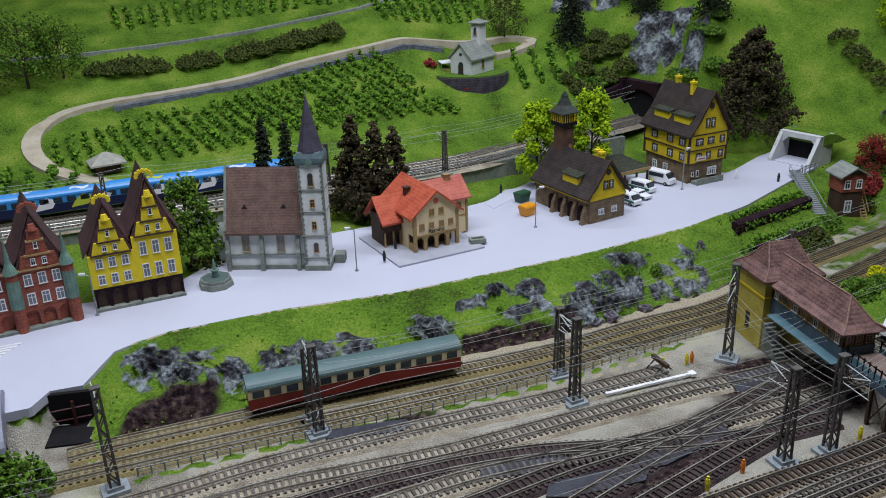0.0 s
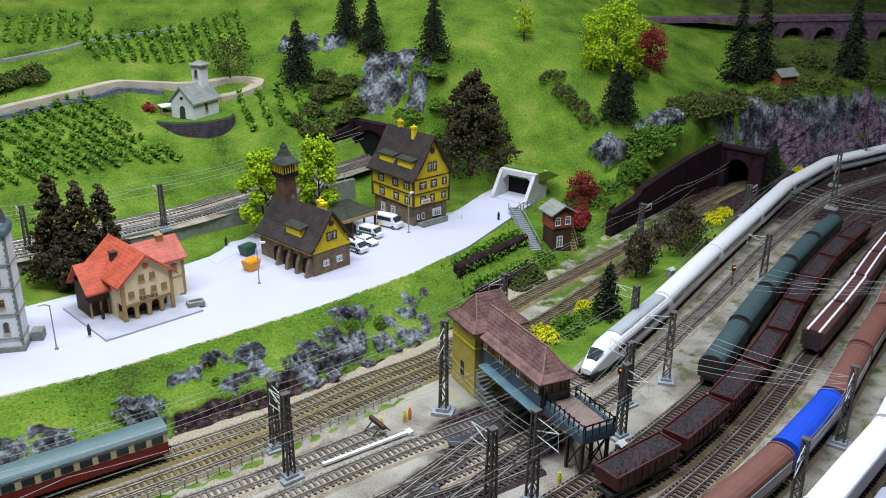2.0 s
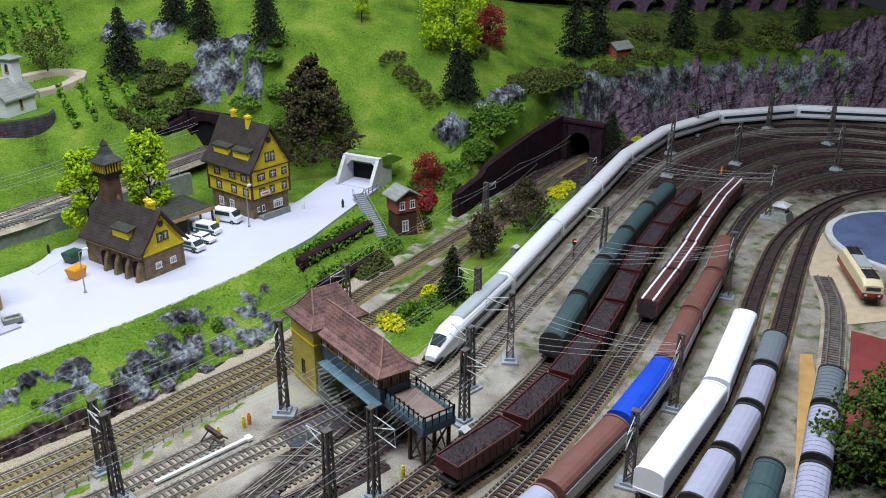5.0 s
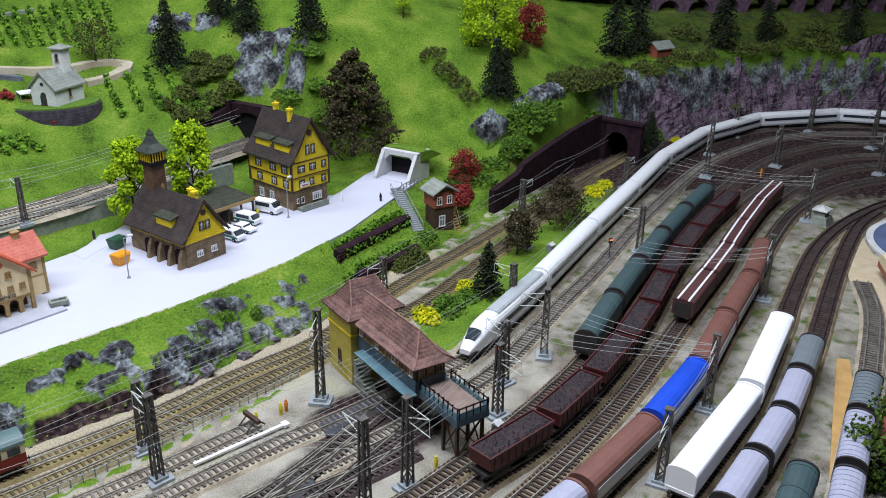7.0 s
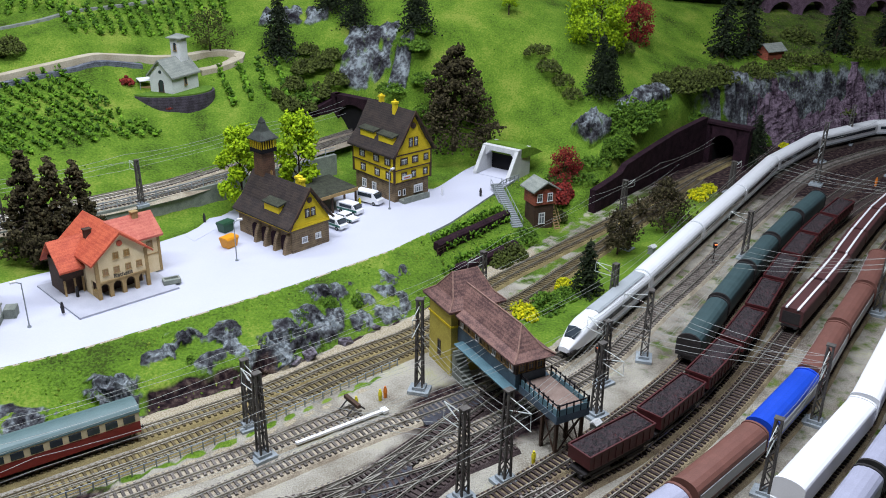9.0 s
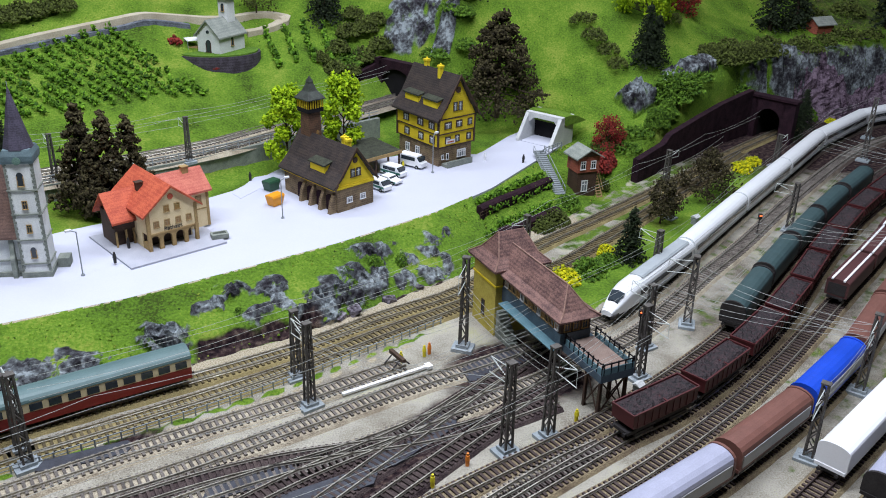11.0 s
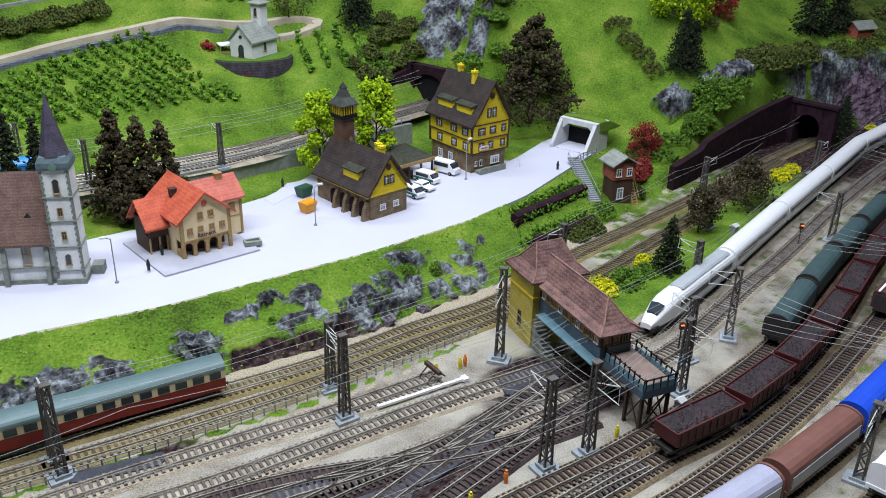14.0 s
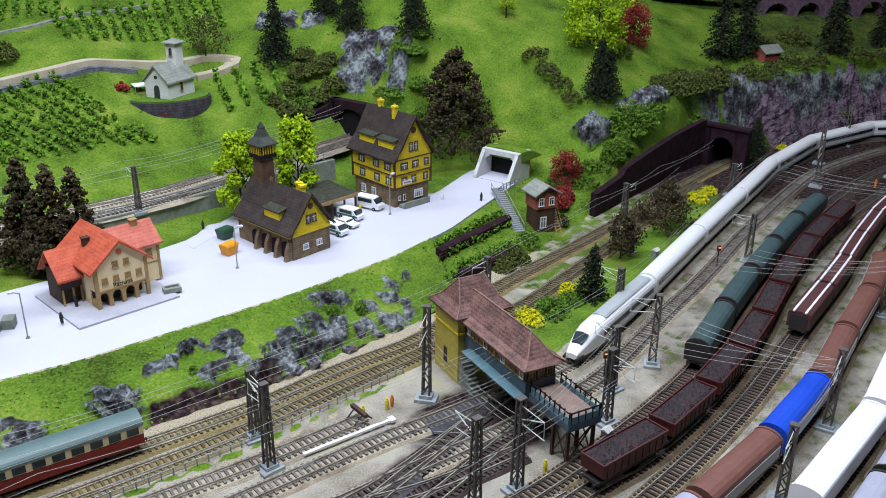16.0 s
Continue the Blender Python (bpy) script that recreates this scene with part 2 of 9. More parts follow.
class Line:
    """A smooth line through a few points on the plan."""

    def __init__(self, pts, step=0.02, z=0.0):
        p = [Vector((q[0], q[1], q[2] if len(q) > 2 else z)) for q in pts]
        p = [2 * p[0] - p[1]] + p + [2 * p[-1] - p[-2]]
        out = []
        for i in range(1, len(p) - 2):
            k = max(2, int((p[i + 1] - p[i]).length / 0.01))
            for j in range(k):
                t = j / k
                a, b, c, d = p[i - 1], p[i], p[i + 1], p[i + 2]
                out.append(0.5 * ((2 * b) + (c - a) * t + (2 * a - 5 * b + 4 * c - d) * t * t + (3 * b - a - 3 * c + d) * t ** 3))
        out.append(p[-2])
        self.raw = out
        self.cum = [0.0]
        for a, b in zip(out, out[1:]):
            self.cum.append(self.cum[-1] + (b - a).length)
        self.length = self.cum[-1]
        k = max(2, int(self.length / step))
        self.pts = [self.at(self.length * i / k)[0] for i in range(k + 1)]

    def at(self, s):
        s = min(max(s, 0.0), self.length)
        i = int(np.clip(np.searchsorted(self.cum, s) - 1, 0, len(self.raw) - 2))
        a, b = self.raw[i], self.raw[i + 1]
        t = (s - self.cum[i]) / max(1e-9, self.cum[i + 1] - self.cum[i])
        d = (b - a).normalized()
        return a.lerp(b, t), d

    def near(self, x, y):
        """The length along the line nearest to a place."""
        d = [(q.x - x) ** 2 + (q.y - y) ** 2 for q in self.raw]
        return self.cum[d.index(min(d))]

    def place(self, s, dz=0.0):
        p, d = self.at(s)
        return Matrix.Translation((p.x, p.y, p.z + dz)) @ Matrix.Rotation(math.atan2(d.y, d.x), 4, "Z")

    def chord(self, s0, s1, dz=0.0):
        """The pose of a stiff thing that spans two places on the line."""
        a, b = self.at(s0)[0], self.at(s1)[0]
        d, c = b - a, (a + b) / 2
        return Matrix.Translation((c.x, c.y, c.z + dz)) @ Matrix.Rotation(math.atan2(d.y, d.x), 4, "Z")


def sweep(bm, pts, outline):
    """An outline (across, up) drawn along a line of points."""
    rings = []
    for i, p in enumerate(pts):
        d = (pts[min(i + 1, len(pts) - 1)] - pts[max(i - 1, 0)])
        d.z = 0
        d.normalize()
        side = Vector((-d.y, d.x, 0))
        rings.append([p + side * u + Vector((0, 0, w)) for u, w in outline])
    return loft(bm, rings)
# ---- plan ----
PLAZA = 0.047
UPPER = 0.085
FRONT_X = (-1.5, -0.60, -0.468, -0.460, -0.425, -0.416, -0.36, -0.22, -0.06, 0.10, 0.24, 0.42, 0.55, 0.675, 0.777, 0.86)
FRONT_Y = (0.45, 0.79, 0.842, 0.880, 0.889, 0.975, 1.02, 1.076, 1.12, 1.187, 1.248, 1.346, 1.444, 1.571, 1.673, 1.75)
FOOT_X = (-1.5, -0.60, -0.475, -0.465, -0.420, -0.402, -0.39, -0.35, -0.13, 0.018, 0.16, 0.284, 0.43, 0.585, 0.754, 0.86, 0.932, 1.155, 1.30, 1.40, 1.6, 1.9, 2.12, 2.35, 2.6, 2.9)
FOOT_Y = (0.40, 0.785, 0.834, 0.872, 0.882, 0.82, 0.79, 0.85, 0.945, 1.012, 1.06, 1.125, 1.20, 1.33, 1.44, 1.53, 1.588, 1.742, 1.840, 1.865, 1.92, 1.99, 1.97, 1.90, 1.75, 1.60)
BACK_X = (-1.5, -0.71, 0.0, 0.25, 0.40, 0.52, 0.62, 0.72, 0.80, 0.9)
BACK_Y = (0.91, 1.29, 1.575, 1.72, 1.80, 1.86, 1.86, 1.84, 1.80, 1.75)
# heights of the hillside at rounded measured places, interpolated in between
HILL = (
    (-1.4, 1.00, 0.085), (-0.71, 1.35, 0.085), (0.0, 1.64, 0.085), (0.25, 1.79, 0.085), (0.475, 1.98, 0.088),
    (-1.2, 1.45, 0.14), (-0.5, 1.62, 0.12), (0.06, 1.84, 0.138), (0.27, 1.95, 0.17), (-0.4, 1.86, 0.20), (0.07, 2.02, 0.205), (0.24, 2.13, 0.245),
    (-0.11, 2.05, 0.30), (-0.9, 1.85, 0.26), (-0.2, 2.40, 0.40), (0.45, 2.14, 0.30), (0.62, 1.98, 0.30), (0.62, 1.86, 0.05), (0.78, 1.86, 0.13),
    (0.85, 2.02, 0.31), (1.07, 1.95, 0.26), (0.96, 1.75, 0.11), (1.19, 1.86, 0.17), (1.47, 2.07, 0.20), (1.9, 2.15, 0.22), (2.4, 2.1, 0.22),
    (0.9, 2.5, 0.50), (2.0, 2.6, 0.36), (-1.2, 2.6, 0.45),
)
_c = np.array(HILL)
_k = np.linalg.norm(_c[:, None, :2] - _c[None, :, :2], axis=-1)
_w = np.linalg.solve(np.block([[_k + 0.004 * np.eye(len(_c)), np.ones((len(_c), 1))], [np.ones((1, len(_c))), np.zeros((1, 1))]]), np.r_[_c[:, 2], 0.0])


def smooth01(t):
    t = np.clip(t, 0, 1)
    return t * t * (3 - 2 * t)


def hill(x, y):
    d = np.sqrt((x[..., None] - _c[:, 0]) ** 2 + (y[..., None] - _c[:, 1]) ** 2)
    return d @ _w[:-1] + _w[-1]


def ground_z(x, y):
    """The height of the scenery at a place."""
    x, y = np.asarray(x, float), np.asarray(y, float)
    foot, front, back = np.interp(x, FOOT_X, FOOT_Y), np.interp(x, FRONT_X, FRONT_Y), np.interp(x, BACK_X, BACK_Y)
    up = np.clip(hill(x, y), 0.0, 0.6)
    ramp = (PLAZA - 0.004) * smooth01((y - foot) / np.maximum(front - foot, 0.03)) ** 0.8
    town = np.where(y < front, ramp, PLAZA - 0.004)
    behind = smooth01((y - back + 0.055) / 0.075)
    left = town + (np.maximum(up, PLAZA - 0.004) - town) * behind
    wall = smooth01((y - foot) / 0.035)
    right = np.maximum(up, 0.0) * wall
    side = smooth01((x - 0.80) / 0.10)
    z = left * (1 - side) + right * side
    return np.where(y < foot, 0.0, z)


def zat(x, y):
    return float(ground_z(np.array([x]), np.array([y]))[0])


def build_ground():
    xs, ys = np.arange(-1.6, 2.9, 0.0125), np.arange(0.28, 2.9, 0.0125)
    gx, gy = np.meshgrid(xs, ys)
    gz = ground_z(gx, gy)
    slope = np.hypot(*np.gradient(gz, 0.0125))
    foot = np.interp(gx, FOOT_X, FOOT_Y)
    green = smooth01((gy - foot + 0.01) / 0.03)
    # grass island between the two pairs of lines
    low = np.interp(gx, (0.55, 0.666, 0.80, 0.942, 1.216, 1.42, 1.65), (0.99, 1.06, 1.17, 1.29, 1.515, 1.68, 1.82))
    high = np.interp(gx, (0.55, 0.70, 0.808, 0.957, 1.108, 1.22, 1.36, 1.65), (1.17, 1.275, 1.357, 1.475, 1.585, 1.672, 1.79, 1.95))
    island = smooth01((gx - 0.54) / 0.05) * smooth01((1.75 - gx) / 0.1)
    green = np.maximum(green, island * smooth01((gy - low - 0.034) / 0.012) * smooth01((high - 0.020 - gy) / 0.012))
    sand = island * smooth01((gy - low - 0.016) / 0.006) * smooth01((low + 0.036 - gy) / 0.008) * smooth01((1.3 - gx) / 0.2)
    bank = np.interp(gx, (-0.36, -0.118, 0.133, 0.276, 0.412, 0.585, 0.754, 0.932), (0.835, 0.924, 1.012, 1.082, 1.142, 1.276, 1.386, 1.504))
    sand = np.maximum(sand, smooth01((gx + 0.30) / 0.04) * smooth01((0.75 - gx) / 0.1) * smooth01((gy - bank - 0.020) / 0.006) * smooth01((foot + 0.010 - gy) / 0.01))
    sand = np.maximum(sand, 0.8 * smooth01((gx + 0.30) / 0.05) * smooth01((0.35 - gx) / 0.05) * smooth01((gy - bank + 0.098) / 0.008) * smooth01((bank - 0.080 - gy) / 0.008))
    verge = smooth01((gx + 0.36) / 0.05) * smooth01((0.36 - gx) / 0.05) * smooth01((gy - bank + 0.085) / 0.005) * smooth01((bank - 0.070 - gy) / 0.005)
    green = np.maximum(green, 0.95 * verge)
    # thin moss and weeds between the yard tracks
    yard = smooth01((gx - 0.50) / 0.25) * smooth01((foot - gy) / 0.03) * (1 - island * (gy > low + 0.012) * (gy < high - 0.012))
    green = np.maximum(green, 0.40 * yard)
    green = np.maximum(green, 0.54 * smooth01((gx - 0.50) / 0.15) * smooth01((1.5 - gx) / 0.2) * (gy > high - 0.02) * (gy < foot))
    rock = np.zeros_like(gz)
    emb = (gy > foot) & (gy < np.interp(gx, FRONT_X, FRONT_Y)) & (gx < 0.52)
    patch = np.array([[noise.noise(Vector((a * 9, b * 14, 3.0))) for a in xs] for b in ys])
    rock[emb] = np.clip(patch[emb] * 0.7, 0, 1)
    rock[emb & (gx < 0.5)] = 0
    rough = np.array([[noise.noise(Vector((a * 40, b * 40, 1.0))) for a in xs] for b in ys])
    gz = gz + np.where(gy > foot, 0.004, 0.0006) * rough * np.where((gz > PLAZA - 0.006) & (gz < PLAZA), 0, 1)
    gz = gz + np.where(emb, np.maximum(patch, 0) * 0.02 * smooth01((gy - foot) / 0.02), 0)
    far = smooth01((gx - 1.25) / 0.15) * smooth01((gy - foot) / 0.02) * smooth01((0.20 - gz) / 0.05)
    rock = np.maximum(rock, far * 0.9)
    gz = gz - np.where(emb & (gx > -0.395) & (gx < 0.50), 0.012 * smooth01((gy - foot) / 0.02), 0)
    earth_and_shade = 0.90 * smooth01((0.5 * gx + gy - 1.90) / 0.45) * (gy < foot)
    earth_and_shade = np.maximum(earth_and_shade, 0.55 * smooth01((gx - 1.55) / 0.2) * smooth01((gy - 2.03) / 0.06))
    earth_and_shade = np.maximum(earth_and_shade, 0.42 * yard)
    # darker ground under and beside the signal box
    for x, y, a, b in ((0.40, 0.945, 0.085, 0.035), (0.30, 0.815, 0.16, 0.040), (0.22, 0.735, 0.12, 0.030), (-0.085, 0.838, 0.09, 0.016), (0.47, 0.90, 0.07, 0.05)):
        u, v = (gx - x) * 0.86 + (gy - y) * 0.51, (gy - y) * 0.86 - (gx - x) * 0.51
        earth_and_shade = np.maximum(earth_and_shade, 0.9 * smooth01(1.6 - np.hypot(u / a, v / b)))
    verts = np.stack([gx, gy, gz], -1).reshape(-1, 3)
    h, w = gz.shape
    i = (np.arange(h - 1)[:, None] * w + np.arange(w - 1)).ravel()
    me = bpy.data.meshes.new("ground")
    me.from_pydata(verts.tolist(), [], np.stack([i, i + 1, i + w + 1, i + w], 1).tolist())
    c = me.color_attributes.new("cover", "FLOAT_COLOR", "POINT")
    c.data.foreach_set("color", np.stack([green, rock, sand, 1 - earth_and_shade], -1).ravel().astype(np.float32))
    me.polygons.foreach_set("use_smooth", [True] * len(me.polygons))
    me.materials.append(GROUND)
    return tagged(new("ground", me), "green turf hillside and sandy grit yard of a model landscape", "ground", kind="structure")


build_ground()

# rock outcrops in the embankment: place, radius, how far they stand out
OUTCROPS = ((-0.365, 0.955, 0.040, 1.0), (-0.325, 0.950, 0.045, 1.2), (-0.275, 0.955, 0.035, 0.9), (-0.205, 0.970, 0.040, 0.9), (-0.165, 1.000, 0.030, 0.7), (-0.115, 1.005, 0.034, 0.8), (-0.090, 0.988, 0.020, 0.7),
            (-0.012, 1.055, 0.036, 1.5), (0.012, 1.040, 0.024, 1.0), (0.036, 1.104, 0.020, 0.7), (0.060, 1.118, 0.018, 0.9), (0.084, 1.137, 0.026, 1.1), (0.112, 1.092, 0.022, 0.8), (0.132, 1.144, 0.026, 0.7), (0.150, 1.118, 0.022, 0.8),
            (0.175, 1.098, 0.028, 1.1), (0.205, 1.118, 0.034, 1.2), (0.232, 1.142, 0.036, 1.4), (0.256, 1.180, 0.030, 1.2), (0.225, 1.165, 0.024, 1.0), (0.290, 1.175, 0.026, 0.9), (0.282, 1.238, 0.026, 1.0), (0.315, 1.244, 0.024, 1.1), (0.350, 1.225, 0.022, 0.8),
            (0.385, 1.250, 0.024, 0.8), (0.405, 1.272, 0.022, 0.7), (0.335, 1.180, 0.020, 0.8), (0.375, 1.198, 0.022, 0.8), (0.415, 1.225, 0.020, 0.7), (0.262, 1.150, 0.024, 1.0), (0.430, 1.300, 0.018, 0.6))


def build_embankment():
    """The bank below the town: turf broken by slate outcrops, with a hollow along its foot whose shade is in the
    colour.
    """
    xs, vs = np.arange(-0.40, 0.5051, 0.0030), np.linspace(-0.03, 1.0, 64)
    gx, gv = np.meshgrid(xs, vs)
    foot, front = np.interp(gx, FOOT_X, FOOT_Y), np.interp(gx, FRONT_X, FRONT_Y)
    gy = foot + (front + 0.003 - foot) * gv
    n1 = np.array([[noise.noise(Vector((a * 26, b * 26, 1.7))) for a, b in zip(p, q)] for p, q in zip(gx, gy)])
    n0 = np.array([[noise.noise(Vector((a * 40 + 9, b * 40, 12.0))) for a, b in zip(p, q)] for p, q in zip(gx, gy)])
    n2 = np.array([[noise.noise(Vector((a * 75 + b * 30, b * 60, 4.2))) for a, b in zip(p, q)] for p, q in zip(gx, gy)])
    n3 = np.array([[noise.noise(Vector((a * 190, b * 190, 7.7))) for a, b in zip(p, q)] for p, q in zip(gx, gy)])
    crag, out = np.zeros_like(gx), np.zeros_like(gx)
    for x, y, r, k in OUTCROPS:
        u, v = (gx - x) * 0.9 + (gy - y) * 0.44, (gy - y) * 0.9 - (gx - x) * 0.44
        d = np.hypot(u + 0.016 * n1, v * 1.25 + 0.016 * n0) / (r * 1.08) + 0.62 * n1 + 0.50 * n2 + 0.20 * n3
        crag = np.maximum(crag, smooth01((1.30 - d) * 1.2))
        out = np.maximum(out, k * smooth01(1.25 - d))
    crag = np.clip(crag - 0.55 * smooth01((n0 + 0.6 * n3 - 0.22) / 0.2), 0, 1)
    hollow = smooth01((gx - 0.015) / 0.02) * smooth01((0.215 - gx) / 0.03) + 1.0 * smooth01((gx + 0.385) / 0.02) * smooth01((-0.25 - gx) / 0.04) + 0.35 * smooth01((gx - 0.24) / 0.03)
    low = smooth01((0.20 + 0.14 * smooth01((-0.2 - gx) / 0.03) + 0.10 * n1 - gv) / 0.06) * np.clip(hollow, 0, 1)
    ridge = 1 - 2 * np.abs(n2)
    gz = ground_z(gx, np.minimum(gy, front - 0.001))
    gz = np.where(gv <= 0, -0.003, gz)
    top = smooth01((1.0 - gv) / 0.12)
    body = smooth01((gv + 0.02) / 0.05)
    gz = gz * top + (PLAZA + 0.0008) * (1 - top)
    gz = gz + top * body * (out * (0.0045 + 0.009 * ridge + 0.004 * n3) + 0.0035 * n1 + 0.0016 * n3 + 0.0012 * n2)
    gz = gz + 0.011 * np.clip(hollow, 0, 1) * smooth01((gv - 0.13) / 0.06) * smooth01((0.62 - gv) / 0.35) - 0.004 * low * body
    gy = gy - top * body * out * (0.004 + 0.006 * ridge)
    # dark rock at the foot, with the shade of its overhang painted in
    earth_and_shade = np.maximum(low * 0.9, 0.75 * smooth01((0.06 - gv) / 0.05) * (n1 > -0.1) * smooth01((gx + 0.10) / 0.05))
    green = smooth01((gv - 0.015) / 0.02)
    pale = smooth01((gv - 0.965) / 0.02) * (n2 > -0.05)
    verts = np.stack([gx, gy, gz], -1).reshape(-1, 3)
    h, w = gz.shape
    i = (np.arange(h - 1)[:, None] * w + np.arange(w - 1)).ravel()
    me = bpy.data.meshes.new("embankment")
    me.from_pydata(verts.tolist(), [], np.stack([i, i + 1, i + w + 1, i + w], 1).tolist())
    c = me.color_attributes.new("cover", "FLOAT_COLOR", "POINT")
    c.data.foreach_set("color", np.stack([green, crag * 1.0, pale, 1 - earth_and_shade], -1).ravel().astype(np.float32))
    me.materials.append(GROUND)
    return tagged(new("embankment", me), "turf embankment broken by dark slate outcrops below the town", "embankment", kind="structure")


build_embankment()


def build_plaza():
    xs = np.r_[np.linspace(-1.2, -0.47, 14), -0.4675, -0.4605, -0.4255, -0.4165, np.linspace(-0.40, 0.80, 60)]
    bm = bmesh.new()
    front = [(x, float(np.interp(x, FRONT_X, FRONT_Y)) + 0.002) for x in xs]
    back = []
    for x in xs[::-1]:
        b = float(np.interp(x, BACK_X, BACK_Y)) - 0.05
        lim = float(np.interp(x, (-1.2, -0.5, -0.40, -0.34, -0.12, -0.08, 0.10, 0.13, 0.30, 0.42, 0.50, 0.58, 0.68, 0.80),
                              (1.00, 1.12, 1.17, 1.30, 1.40, 1.40, 1.52, 1.58, 1.62, 1.66, 1.66, 1.64, 1.75, 1.85)))
        back.append((x, max(min(b, lim), float(np.interp(x, FRONT_X, FRONT_Y)) + 0.06)))
    prism(bm, front + back, PLAZA - 0.012, PLAZA)
    return tagged(part("pavement", bm, ROAD), "pale grey-white road and town square with clean edges", "road", kind="structure")


build_plaza()
# ---- railway lines ----
LINES = {
    "A": ((-0.42, 0.81), (-0.36, 0.835), (-0.118, 0.924), (0.133, 1.012), (0.276, 1.082), (0.412, 1.142), (0.585, 1.276), (0.754, 1.386), (0.932, 1.504), (1.155, 1.658), (1.36, 1.79), (1.5, 1.87)),
    "A2": ((-0.42, 0.765), (-0.30, 0.81), (-0.039, 0.902), (0.13, 0.967), (0.267, 1.035), (0.391, 1.092), (0.582, 1.190), (0.70, 1.275), (0.808, 1.357), (0.957, 1.475), (1.108, 1.585), (1.22, 1.672)),
    "B": ((-0.60, 0.60), (-0.30, 0.733), (-0.21, 0.776), (-0.104, 0.818), (0.0, 0.855), (0.15, 0.904), (0.285, 0.956)),
    "I": ((-0.50, 0.60), (-0.213, 0.729), (-0.099, 0.766), (0.01, 0.798), (0.143, 0.849), (0.29, 0.905), (0.40, 0.940), (0.578, 1.005), (0.666, 1.060), (0.80, 1.170), (0.942, 1.29), (1.216, 1.515), (1.42, 1.68), (1.65, 1.82), (1.883, 1.89), (2.11, 1.87), (2.30, 1.77), (2.42, 1.6), (2.46, 1.3)),
    "I2": ((-0.40, 0.55), (-0.037, 0.721), (0.07, 0.762), (0.198, 0.796), (0.331, 0.845), (0.45, 0.888), (0.598, 0.955), (0.719, 1.045), (0.811, 1.119), (0.943, 1.22), (1.177, 1.412), (1.491, 1.645), (1.70, 1.745), (1.90, 1.80), (2.10, 1.77), (2.25, 1.67), (2.36, 1.5), (2.38, 1.3)),
    "teal": ((0.05, 0.60), (0.315, 0.715), (0.451, 0.772), (0.60, 0.850), (0.759, 0.954), (0.879, 1.062), (1.014, 1.177), (1.193, 1.320), (1.45, 1.50), (1.70, 1.64), (1.92, 1.70), (2.08, 1.67), (2.2, 1.55), (2.28, 1.35)),
    "coal": ((0.10, 0.57), (0.336, 0.675), (0.498, 0.752), (0.583, 0.786), (0.711, 0.862), (0.857, 0.972), (1.021, 1.119), (1.155, 1.230), (1.286, 1.325), (1.50, 1.46), (1.75, 1.57), (1.95, 1.59), (2.1, 1.5), (2.2, 1.3)),
    "D": ((0.15, 0.54), (0.373, 0.640), (0.49, 0.690), (0.611, 0.755), (0.744, 0.838), (0.865, 0.925), (0.965, 1.000), (1.131, 1.121), (1.252, 1.218), (1.496, 1.391), (1.75, 1.50), (1.93, 1.51), (2.06, 1.42), (2.14, 1.2)),
    "brown": ((0.30, 0.55), (0.45, 0.61), (0.585, 0.672), (0.726, 0.748), (0.868, 0.840), (0.992, 0.938), (1.15, 1.06), (1.30, 1.19), (1.52, 1.34), (1.75, 1.42), (1.95, 1.40), (2.06, 1.25)),
    "white": ((0.50, 0.54), (0.672, 0.633), (0.875, 0.755), (1.088, 0.920), (1.17, 0.989), (1.38, 1.149), (1.574, 1.248), (1.767, 1.298), (1.94, 1.27), (2.05, 1.15)),
    "silver": ((0.55, 0.49), (0.72, 0.599), (0.871, 0.692), (1.042, 0.820), (1.109, 0.872), (1.356, 1.070), (1.545, 1.206), (1.66, 1.262)),
    "silver2": ((0.62, 0.40), (0.75, 0.49), (0.85, 0.568), (0.955, 0.652), (1.051, 0.726), (1.144, 0.801), (1.264, 0.908), (1.344, 1.006)),
    "siding": ((0.18, 0.60), (0.373, 0.705), (0.47, 0.745)),
    "upper": ((-1.5, 0.97), (-0.9, 1.265), (-0.714, 1.354), (-0.3, 1.515), (0.007, 1.645), (0.149, 1.742), (0.475, 1.984), (0.60, 2.08)),
    "upper2": ((-1.5, 0.925), (-0.9, 1.22), (-0.69, 1.31), (-0.28, 1.473), (0.03, 1.603), (0.172, 1.70), (0.50, 1.944), (0.625, 2.04)),
    "ladder": ((0.120, 0.690), (0.230, 0.775), (0.330, 0.850), (0.430, 0.925)),
    "ladder2": ((0.190, 0.690), (0.290, 0.760), (0.390, 0.830), (0.500, 0.905)),
    "slip": ((0.02, 0.70), (0.14, 0.763), (0.272, 0.820), (0.40, 0.905), (0.50, 0.972)),
    "slip2": ((-0.20, 0.69), (-0.05, 0.752), (0.10, 0.79), (0.30, 0.80), (0.45, 0.84)),
}
TRACK = {k: Line(v, z=UPPER if k.startswith("upper") else 0.0) for k, v in LINES.items()}
DARK_LINES = {"ladder", "ladder2", "white", "silver", "slip", "slip2", "teal", "coal", "D", "brown"}
RAIL_TOP = 0.0085


